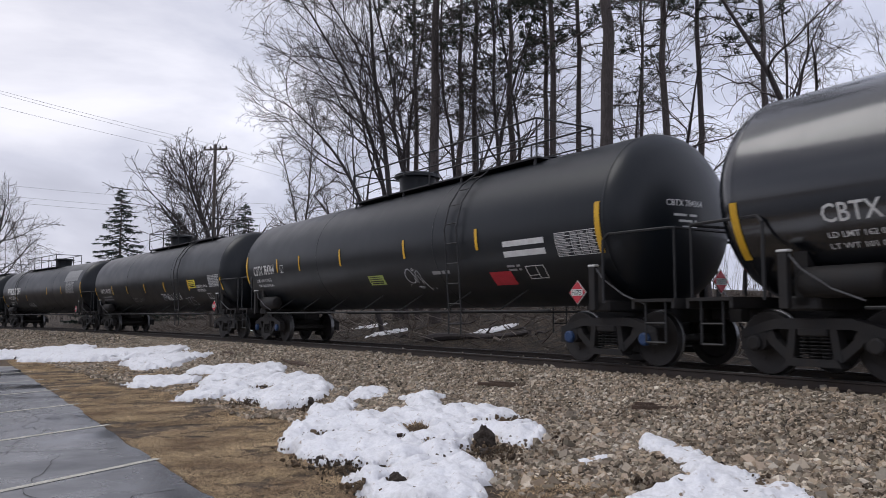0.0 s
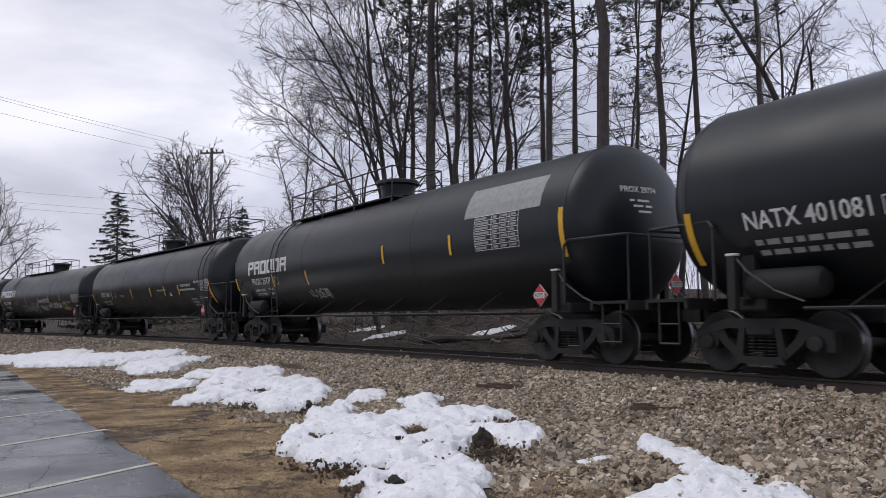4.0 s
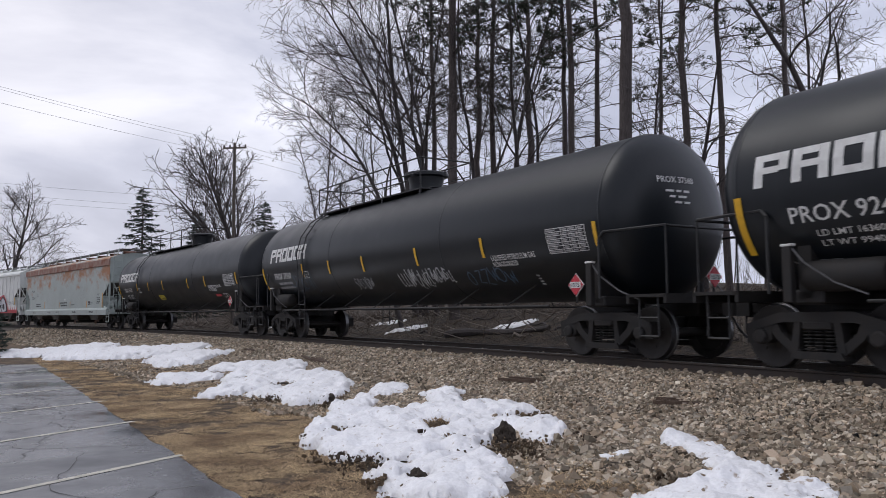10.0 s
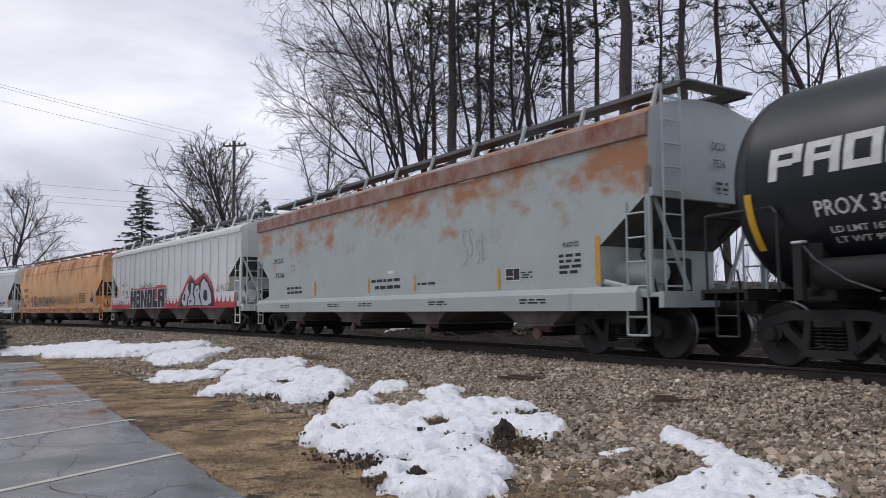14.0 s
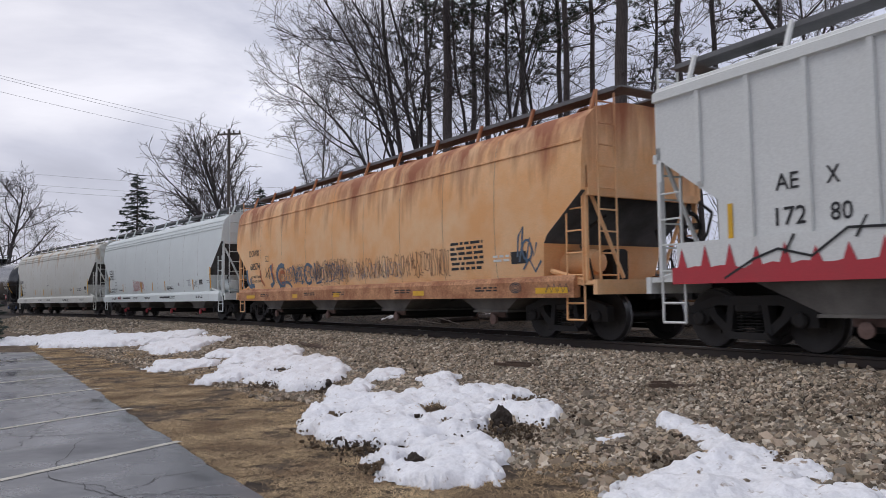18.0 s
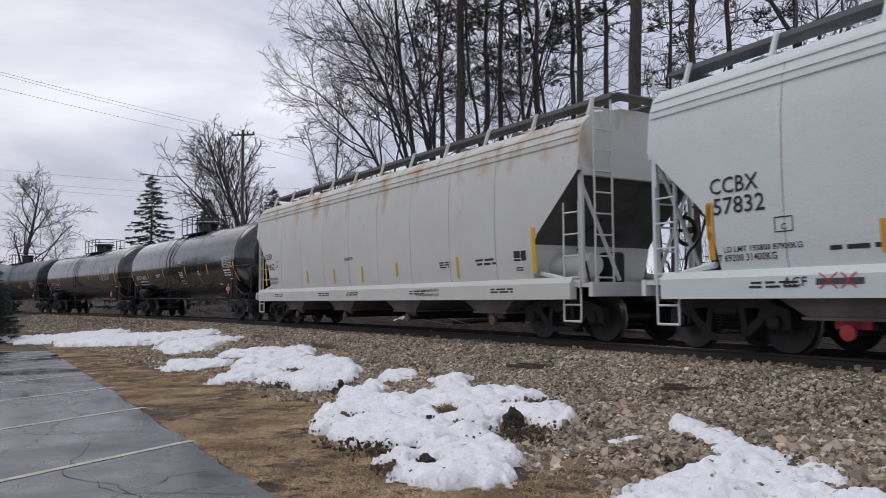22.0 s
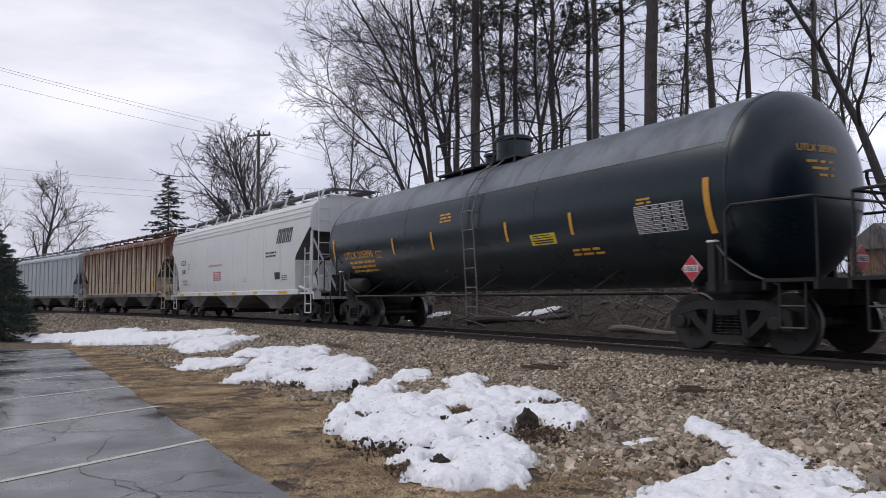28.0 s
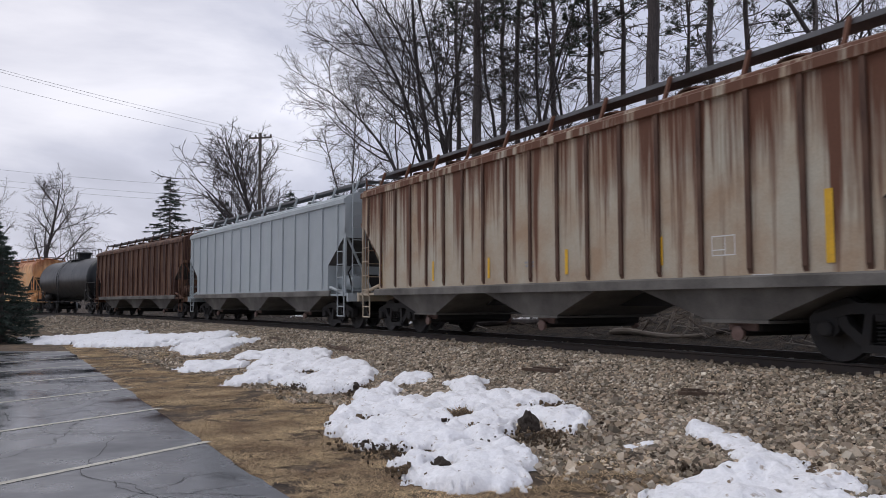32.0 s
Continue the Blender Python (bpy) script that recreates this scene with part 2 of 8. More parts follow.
M["valve"] = material("cream_enamel_house", (0.6, 0.55, 0.47), 0.7, scale=2, grain=30)
M["siding"] = material("brown_timber_siding", (0.24, 0.14, 0.085), 0.8, scale=2, grain=30, bump=0.2, stretch=(1, 1, 6))
M["roofing"] = material("grey_shingle_roof", (0.16, 0.15, 0.15), 0.9, scale=3, grain=30)


def hull(name, col, col2, rust, at, streak=(3.0, 3.0, 0.35), amount=0.5, rough=0.55, zone=None):
    return material(name, col, rough, col2=col2, scale=0.9, amount=amount, grain=45, bump=0.08, streak=streak, streak_col=rust, streak_at=at, zone=zone)


M["h_grey"] = hull("grey_hopper_paint", (0.45, 0.50, 0.48), (0.37, 0.41, 0.39), (0.40, 0.185, 0.085), (0.48, 0.68), streak=(0.95, 0.95, 1.5), zone=(1.9, 3.3, 0.10))
M["h_greyend"] = hull("grey_hopper_end_paint", (0.43, 0.48, 0.46), (0.36, 0.40, 0.375), (0.22, 0.22, 0.20), (0.62, 0.95))
M["ribrust"] = material("rusted_side_post", (0.15, 0.078, 0.048), 0.8, col2=(0.07, 0.036, 0.025), scale=2.0, amount=1.0, grain=30, bump=0.1, stretch=(3, 3, 0.5))
M["h_aex"] = hull("pale_grey_hopper_paint", (0.76, 0.775, 0.75), (0.68, 0.69, 0.665), (0.40, 0.38, 0.35), (0.64, 0.95))
M["h_dow"] = hull("rusted_orange_hopper", (0.84, 0.43, 0.175), (0.88, 0.60, 0.35), (0.36, 0.12, 0.05), (0.47, 0.74), streak=(1.7, 1.7, 0.20), amount=0.9, rough=0.7, zone=(2.2, 4.2, 0.20))
M["h_cc1"] = hull("white_grey_hopper_paint", (0.72, 0.77, 0.755), (0.64, 0.685, 0.67), (0.42, 0.36, 0.29), (0.68, 0.98))
M["h_cc2"] = hull("stained_cream_hopper", (0.66, 0.665, 0.62), (0.58, 0.565, 0.49), (0.46, 0.29, 0.13), (0.53, 0.72), streak=(1.3, 1.3, 0.6), zone=(1.6, 4.0, 0.06))
M["h_cgl"] = hull("light_grey_hopper_paint", (0.68, 0.68, 0.665), (0.60, 0.60, 0.585), (0.42, 0.40, 0.37), (0.60, 0.92))
M["h_rust"] = hull("rust_streaked_hopper", (0.50, 0.455, 0.36), (0.40, 0.27, 0.17), (0.135, 0.052, 0.026), (0.47, 0.61), streak=(5.0, 5.0, 0.15), amount=0.9, rough=0.75, zone=(0.2, 4.2, 0.14))
M["h_blue"] = hull("blue_grey_hopper_paint", (0.42, 0.46, 0.475), (0.35, 0.39, 0.405), (0.28, 0.27, 0.27), (0.64, 0.95))
M["h_brown"] = hull("dark_rust_hopper", (0.22, 0.12, 0.07), (0.12, 0.052, 0.032), (0.05, 0.02, 0.014), (0.42, 0.58), streak=(5.0, 5.0, 0.22), amount=0.9, rough=0.8)
M["rustband"] = material("rust_bloom", (0.24, 0.075, 0.04), 0.8, col2=(0.37, 0.29, 0.25), scale=1.8, amount=1.0, grain=30, bump=0.1)
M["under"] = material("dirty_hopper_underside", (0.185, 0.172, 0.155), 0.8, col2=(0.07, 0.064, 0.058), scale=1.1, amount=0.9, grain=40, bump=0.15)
# grime on the slope sheets, darkened further to include their shade
M["slope_grime_shade"] = material("grimy_slope_sheet", (0.095, 0.09, 0.085), 0.75, col2=(0.05, 0.047, 0.045), scale=1.6, amount=1.0, grain=30, bump=0.1)
M["rustsill"] = material("rust_stained_sill", (0.58, 0.30, 0.15), 0.75, col2=(0.30, 0.11, 0.05), scale=2.0, amount=1.0, grain=20, bump=0.1, mottle=(0.5, 1.4))
M["rustcap"] = material("rusty_outlet_cap", (0.20, 0.13, 0.11), 0.8, col2=(0.10, 0.06, 0.05), scale=6, grain=40, bump=0.1)
M["walkway"] = material("galvanised_grating", (0.17, 0.17, 0.175), 0.6, 0.4, scale=4, grain=70, bump=0.2)
M["redpaint"] = material("red_spray_paint", (0.50, 0.035, 0.05), 0.5, col2=(0.42, 0.05, 0.06), scale=2, amount=0.7, grain=40, bump=0.03)
M["spraywhite"] = material("white_spray_paint", (0.62, 0.64, 0.66), 0.55, col2=(0.4, 0.41, 0.43), scale=4, amount=0.7, grain=40, bump=0.02)
M["sprayblue"] = material("blue_spray_paint", (0.06, 0.12, 0.20), 0.55, col2=(0.14, 0.17, 0.2), scale=4, amount=0.7, grain=40, bump=0.02)
M["spraybrown"] = material("brown_spray_paint", (0.30, 0.165, 0.09), 0.6, scale=4, grain=40, bump=0.02)
M["spraygrey"] = material("grey_spray_paint", (0.34, 0.35, 0.38), 0.55, scale=3, grain=40, bump=0.02)
M["spraylight"] = material("pale_spray_paint", (0.55, 0.56, 0.60), 0.55, col2=(0.46, 0.47, 0.5), scale=3, grain=40, bump=0.02)
M["spraypeach"] = material("orange_spray_paint", (0.55, 0.16, 0.06), 0.6, col2=(0.45, 0.2, 0.1), scale=3, grain=40, bump=0.02)
M["weld"] = material("weathered_weld_line", (0.30, 0.28, 0.25), 0.7, col2=(0.20, 0.13, 0.08), scale=2, amount=0.9, grain=40, bump=0.05)
M["charcoal"] = material("charcoal_paint", (0.07, 0.075, 0.08), 0.6, scale=3, grain=40, bump=0.02)


# ---- mesh building ----
class Form:
    """Gathers corners and faces of one mesh."""

    def __init__(self):
        self.v, self.f = [], []

    def add(self, verts, faces):
        n = len(self.v)
        self.v += [tuple(q) for q in verts]
        self.f += [tuple(i + n for i in f) for f in faces]
        return self

    def box(self, x, y, z, sx, sy, sz, bevel=0.0):
        a, b, c = sx / 2, sy / 2, sz / 2
        if bevel <= 0:
            vs = [(x + i * a, y + j * b, z + k * c) for k in (-1, 1) for j in (-1, 1) for i in (-1, 1)]
            return self.add(vs, [(0, 2, 3, 1), (4, 5, 7, 6), (0, 1, 5, 4), (2, 6, 7, 3), (0, 4, 6, 2), (1, 3, 7, 5)])
        e = min(bevel, a * 0.9, b * 0.9, c * 0.9)
        ring = [(-a + e, -b), (a - e, -b), (a, -b + e), (a, b - e), (a - e, b), (-a + e, b), (-a, b - e), (-a, -b + e)]
        vs = []
        for k, sh in ((-c, 1), (-c + e, 0), (c - e, 0), (c, 1)):
            for p, q in ring:
                f = 1 - sh * e / max(a, b)
                vs.append((x + p * (1 - sh * e / a), y + q * (1 - sh * e / b), z + k))
        fs = [tuple(range(7, -1, -1)), tuple(range(24, 32))]
        for r in range(3):
            for i in range(8):
                j = (i + 1) % 8
                fs.append((r * 8 + i, r * 8 + j, r * 8 + 8 + j, r * 8 + 8 + i))
        return self.add(vs, fs)

    def tube(self, p, q, r, r2=None, n=6, caps=True):
        p, q = Vector(p), Vector(q)
        r2 = r if r2 is None else r2
        d = (q - p)
        if d.length < 1e-6:
            return self
        d.normalize()
        a = d.orthogonal().normalized()
        b = d.cross(a)
        vs = []
        for c, rad in ((p, r), (q, r2)):
            for i in range(n):
                t = 2 * math.pi * i / n
                vs.append(c + a * (rad * math.cos(t)) + b * (rad * math.sin(t)))
        fs = [(i, (i + 1) % n, n + (i + 1) % n, n + i) for i in range(n)]
        if caps:
            fs += [tuple(range(n - 1, -1, -1)), tuple(range(n, 2 * n))]
        return self.add(vs, fs)

    def pipe(self, pts, r, n=6):
        for a, b in zip(pts, pts[1:]):
            self.tube(a, b, r, n=n)
        return self

    def lathe(self, prof, n=24, axis="x", at=(0, 0, 0), caps=True):
        """prof: (along, radius) pairs, turned about the axis through at."""
        vs, fs = [], []
        for s, r in prof:
            for i in range(n):
                t = 2 * math.pi * i / n
                c, d = r * math.cos(t), r * math.sin(t)
                w = (s, c, d) if axis == "x" else (d, s, c) if axis == "y" else (c, d, s)
                vs.append((at[0] + w[0], at[1] + w[1], at[2] + w[2]))
        for k in range(len(prof) - 1):
            for i in range(n):
                j = (i + 1) % n
                fs.append((k * n + i, k * n + j, (k + 1) * n + j, (k + 1) * n + i))
        if caps:
            m = (len(prof) - 1) * n
            fs += [tuple(range(n - 1, -1, -1)), tuple(range(m, m + n))]
        return self.add(vs, fs)

    def prism(self, poly, y0, y1, plane="xz"):
        """An outline (two numbers a corner) pushed from y0 to y1 along the third axis."""
        n = len(poly)
        put = {"xz": lambda a, b, c: (a, c, b), "yz": lambda a, b, c: (c, a, b), "xy": lambda a, b, c: (a, b, c)}[plane]
        vs = [put(a, b, y0) for a, b in poly] + [put(a, b, y1) for a, b in poly]
        fs = [tuple(range(n)), tuple(range(2 * n - 1, n - 1, -1))]
        fs += [(i, n + i, n + (i + 1) % n, (i + 1) % n) for i in range(n)]
        return self.add(vs, fs)

    def loft(self, rings, close=True, caps=True):
        n = len(rings[0])
        vs = [p for r in rings for p in r]
        fs = []
        for k in range(len(rings) - 1):
            for i in range(n if close else n - 1):
                j = (i + 1) % n
                fs.append((k * n + i, k * n + j, (k + 1) * n + j, (k + 1) * n + i))
        if caps and close:
            m = (len(rings) - 1) * n
            fs += [tuple(range(n - 1, -1, -1)), tuple(range(m, m + n))]
        return self.add(vs, fs)

    def mesh(self, name, mat=None, smooth=False):
        me = bpy.data.meshes.new(name)
        me.from_pydata(self.v, [], self.f)
        if smooth:
            me.polygons.foreach_set("use_smooth", [True] * len(me.polygons))
            me.set_sharp_from_angle(angle=radians(40))
        if mat:
            me.materials.append(M[mat])
        me.update()
        return me


def fix_normals(me):
    bm = bmesh.new()
    bm.from_mesh(me)
    bmesh.ops.recalc_face_normals(bm, faces=bm.faces)
    bm.to_mesh(me)
    bm.free()


def part(name, form, mat, parent=None, label="", smooth=False, fix=True, at=None):
    """Links a form as one mesh object, under its thing or part."""
    me = form.mesh(name, mat, smooth) if isinstance(form, Form) else form
    if fix and isinstance(form, Form) and len(me.polygons) < 20000:
        fix_normals(me)
    ob = new(name, me)
    if at:
        ob.location = at
    if parent:
        ob.parent = parent
    if label:
        tagged(ob, label)
    return ob


def thing(name, label, category, group="", kind="", at=(0, 0, 0)):
    ob = new(name)
    ob.empty_display_size = 0.3
    ob.location = at
    return tagged(ob, label, category, group, kind)


# ---- shapes of the written words ----
TEXTS = {}


def text_shape(s):
    if s not in TEXTS:
        cu = bpy.data.curves.new("writing", "FONT")
        cu.body, cu.size, cu.resolution_u, cu.offset = s, 1.0, 2, 0.010
        ob = new("writing", cu)
        dg = bpy.context.evaluated_depsgraph_get()
        dg.update()
        me = ob.evaluated_get(dg).to_mesh()
        vs = [(v.co.x, v.co.y) for v in me.vertices]
        fs = [tuple(p.vertices) for p in me.polygons]
        ob.evaluated_get(dg).to_mesh_clear()
        bpy.data.objects.remove(ob)
        bpy.data.curves.remove(cu)
        if vs:
            x0, x1 = min(v[0] for v in vs), max(v[0] for v in vs)
            y1 = max(v[1] for v in vs)
            vs = [((x - x0) / (x1 - x0), y / y1) for x, y in vs]
        TEXTS[s] = (vs, fs)
    return TEXTS[s]


for _s in (
        "LD LMT 162900 LB 73900 KG", "LT WT 100100 LB 45400 KG", "LD LMT 162300 LBS", "LT WT 100700 LBS", "LD LMT 163600 LB", "LT WT 99400 LB", "LD LMT 163400 LB", "LT WT 99600 LB", "LD LMT 194300 LB", "LT WT 68700 LB", "LD LMT 220300", "LT WT 65700", "194500", "68500", "TANK CAR", "7536",
        "1/2 INCH CERAMIC FIBER INSULATION", "10 HATCH", "1075", "172", "1863",
        "2383", "40700KG", "45200 KG", "57832", "59152",
        "68574", "74060KG", "7536", "80", "89000KG",
        "A", "ACF", "AE", "C", "CBTX 784364",
        "CBTX 787700", "CCBX", "CGLX", "CLOSE HOPPER GATES & ROOF", "D",
        "DCLX", "DO NOT HAMMER ON CAR", "DOWX", "FRA AIP", "GATX 5061",
        "GBRX 714672", "GBRX 714696", "H", "HATCHES BEFORE MOVING CAR", "L",
        "LD LMT 162 000", "LD LMT 163300LB", "LD LMT 193800 87900KG", "LD LMT 196300", "LD.LMT 223800",
        "LIQUEFIED PETROLEUM GAS", "LT WT  99700LB", "LT WT 101 000", "LT WT 62200", "LT WT 69200 31400KG",
        "LT WT 89700", "N", "NATX 401081", "NON ODORIZED", "NON-ODORIZED",
        "NOT ODORIZED", "NOT-ODORIZED", "PLASTICS", "PROX 29774", "PROX 37560",
        "PROX 39599", "PROX 92498", "R", "UTLX 205896", "X",
):
    text_shape(_s)


# ---- the line of the track ----
RAIL_Z = 0.773
TRACK_AT, TRACK_TURN, TRACK_BEND = (3.35, 15.688), 0.52876, 0.0037626


def heading(s):
    return TRACK_TURN + TRACK_BEND * min(max(s, -25.0), 95.0)


TRACK_STEP, TRACK_FROM = 0.5, -120.0
_line = {}


def _lay():
    p, s, out = Vector(TRACK_AT), 0.0, {0: Vector(TRACK_AT)}
    for k in range(1, 1001):
        h = heading((k - 0.5) * TRACK_STEP)
        out[k] = out[k - 1] + TRACK_STEP * Vector((-math.sin(h), math.cos(h)))
    for k in range(-1, -761, -1):
        h = heading((k + 0.5) * TRACK_STEP)
        out[k] = out[k + 1] - TRACK_STEP * Vector((-math.sin(h), math.cos(h)))
    return out


_line = _lay()


def on_track(s, off=0.0):
    """The point s metres along the line, off metres beyond it as seen from the camera's side."""
    k = math.floor(s / TRACK_STEP)
    f = s / TRACK_STEP - k
    p = _line[k].lerp(_line[k + 1], f)
    h = heading(s)
    return Vector((p.x + off * math.cos(h), p.y + off * math.sin(h)))


_ks = np.arange(-760, 1001)
_pts = np.array([tuple(_line[k]) for k in _ks])
_hd = np.array([heading(k * TRACK_STEP) for k in _ks])


def beside(x, y):
    """Distance from the line towards the camera's side, and the metres along it, for arrays of places."""
    x, y = np.atleast_1d(x).astype(float), np.atleast_1d(y).astype(float)
    q, s = np.empty(x.shape), np.empty(x.shape)
    for i in range(0, len(x), 4000):
        dx = x[i:i + 4000, None] - _pts[None, :, 0]
        dy = y[i:i + 4000, None] - _pts[None, :, 1]
        j = np.argmin(dx * dx + dy * dy, axis=1)
        a = np.arange(len(j))
        q[i:i + 4000] = -(dx[a, j] * np.cos(_hd[j]) + dy[a, j] * np.sin(_hd[j]))
        s[i:i + 4000] = _ks[j] * TRACK_STEP - dx[a, j] * np.sin(_hd[j]) + dy[a, j] * np.cos(_hd[j])
    return q, s


PROF_Q = (-400, -60, -25, -12, -6, -3.4, -2.2, -1.55, 1.55, 2.5, 4.5, 7.0, 9.0, 400)
PROF_Z = (1.55, 1.5, 1.42, 1.25, 1.05, 0.82, 0.5, 0.44, 0.44, 0.3, 0.15, 0.0, -0.03, -0.03)


def lumps(x, y, f, seed=0.0):
    return np.array([noise.noise((a * f + seed, b * f - seed, seed)) for a, b in zip(x, y)])


def ground_z(x, y, rough=True):
    x, y = np.atleast_1d(x).astype(float), np.atleast_1d(y).astype(float)
    q, s = beside(x, y)
    z = np.interp(q, PROF_Q, PROF_Z) + 0.95 * np.clip((-q - 3.2) / 6.0, 0, 1) * np.clip((26 - s) / 14, 0, 1) + 1.3 * np.clip((-q - 18) / 8, 0, 1) * np.clip((s - 8) / 10, 0, 1) * np.clip((-q - 0) / 10, 0, 1)
    if rough:
        w = np.clip((np.abs(q) - 2.0) / 1.5, 0, 1) * np.where(q > 0, np.clip((8.5 - q) / 1.5, 0, 1), 1)
        z = z + w * (0.035 * lumps(x, y, 1.7) + 0.05 * lumps(x, y, 0.45, 3.1))
    return z


def gz(x, y):
    return float(ground_z(x, y)[0])


# ground: one sheet, fine near the camera, out to the horizon
def make_ground():
    def steps(lo, hi, fine, far):
        mid = list(np.arange(lo, hi + 1e-6, fine))
        out, d = [], fine
        v = hi
        while v < far:
            d *= 1.22
            v += d
            out.append(v)
        left, d, v = [], fine, lo
        while v > -far:
            d *= 1.22
            v -= d
            left.append(v)
        return np.array(left[::-1] + mid + out)
    xs, ys = steps(-26, 14, 0.25, 2500), steps(2, 40, 0.25, 2500)
    X, Y = np.meshgrid(xs, ys)
    Z = ground_z(X.ravel(), Y.ravel())
    nx, ny = len(xs), len(ys)
    verts = np.column_stack([X.ravel(), Y.ravel(), Z])
    i = np.arange(nx * ny).reshape(ny, nx)
    faces = np.stack([i[:-1, :-1], i[:-1, 1:], i[1:, 1:], i[1:, :-1]], -1).reshape(-1, 4)
    me = bpy.data.meshes.new("ground")
    me.from_pydata(verts.tolist(), [], faces.tolist())
    me.polygons.foreach_set("use_smooth", [True] * len(me.polygons))
    me.materials.append(M["soil"])
    me.materials.append(M["bank"])
    cx, cy = verts[faces].mean(1)[:, 0], verts[faces].mean(1)[:, 1]
    q, _ = beside(cx, cy)
    me.polygons.foreach_set("material_index", (q < -1.0).astype(int).tolist())
    ob = new("ground", me)
    return tagged(ob, "bare soil with matted dry winter grass", "ground", kind="structure")


ground = make_ground()


# ballast bed: a low bank of crushed stone along the track
def make_ballast():
    f = Form()
    prof = [(-2.9, 0.33), (-2.3, 0.56), (-1.5, 0.6), (1.5, 0.6), (2.1, 0.55), (2.7, 0.40), (3.5, 0.26), (4.6, 0.17), (5.4, 0.09), (5.8, 0.0)]
    rings = []
    for s in list(np.arange(-60, 60, 0.4)) + list(np.arange(60, 300, 3.0)):
        ring = []
        for q, z in prof:
            w = on_track(s, -q)
            wob = 0.03 * noise.noise((w.x * 1.1, w.y * 1.1, 5.0)) if abs(q) > 1.6 else 0.0
            edge = 0.35 * noise.noise((s * 0.6, 2.0, 0.0)) if q > 5 else 0.0
            w = on_track(s, -(q + edge))
            ring.append((w.x, w.y, z + wob))
        rings.append(ring)
    f.loft(rings, close=False)
    return part("ballast_bed", f, "ballast", smooth=True)


ballast = tagged(make_ballast(), "bank of brown-grey crushed stone under the track", "ballast", kind="structure")


# rails and sleepers
def make_track():
    track = thing("railway_track", "single railway track on wooden sleepers in crushed stone", "railway track", kind="structure")
    section = [(-0.068, -0.172), (0.068, -0.172), (0.068, -0.16), (0.010, -0.135), (0.009, -0.045), (0.035, -0.034), (0.036, -0.008),
               (-0.036, -0.008), (-0.035, -0.034), (-0.009, -0.045), (-0.010, -0.135), (-0.068, -0.16)]
    for off in (-0.753, 0.753):
        f, top = Form(), Form()
        rings, tops = [], []
        for s in np.arange(-70, 320, 2.0):
            rings.append([(*on_track(s, off + a), RAIL_Z + b) for a, b in section])
            tops.append([(*on_track(s, off + a), RAIL_Z + b) for a, b in ((-0.034, -0.008), (0.034, -0.008), (0.027, 0.0), (-0.027, 0.0))])
        r = part("rail", f.loft(rings), "rail", track, "rust-brown steel rail")
        part("rail_head", top.loft(tops), "railtop", r, "bright worn rail head")
    tie = Form().box(0, 0, 0, 0.23, 2.6, 0.18, 0.012).mesh("sleeper", "tie")
    plate = Form().box(0, -0.753, 0.1, 0.19, 0.34, 0.018).box(0, 0.753, 0.1, 0.19, 0.34, 0.018)
    plate.tube((0.05, -0.86, 0.1), (0.05, -0.86, 0.135), 0.014, n=5).tube((-0.05, -0.65, 0.1), (-0.05, -0.65, 0.135), 0.014, n=5)
    plate = plate.mesh("tie_plate", "rail")
    rnd = random.Random(4)
    for k in range(150):
        s = -14 + k * 0.53
        w = on_track(s)
        ob = new("sleeper", tie)
        ob.parent = track
        ob.location = (w.x, w.y, RAIL_Z - 0.172 - 0.09 - 0.018)
        ob.rotation_euler = (0, 0, heading(s) + math.pi / 2 + rnd.uniform(-0.01, 0.01))
        if k < 80:
            pl = new("tie_plate", plate)
            pl.parent = ob
    return track


track = make_track()


# car park
LOT_EDGE_A, LOT_EDGE_B = Vector((-12.7, 25.7)), Vector((-1.3, 6.36))


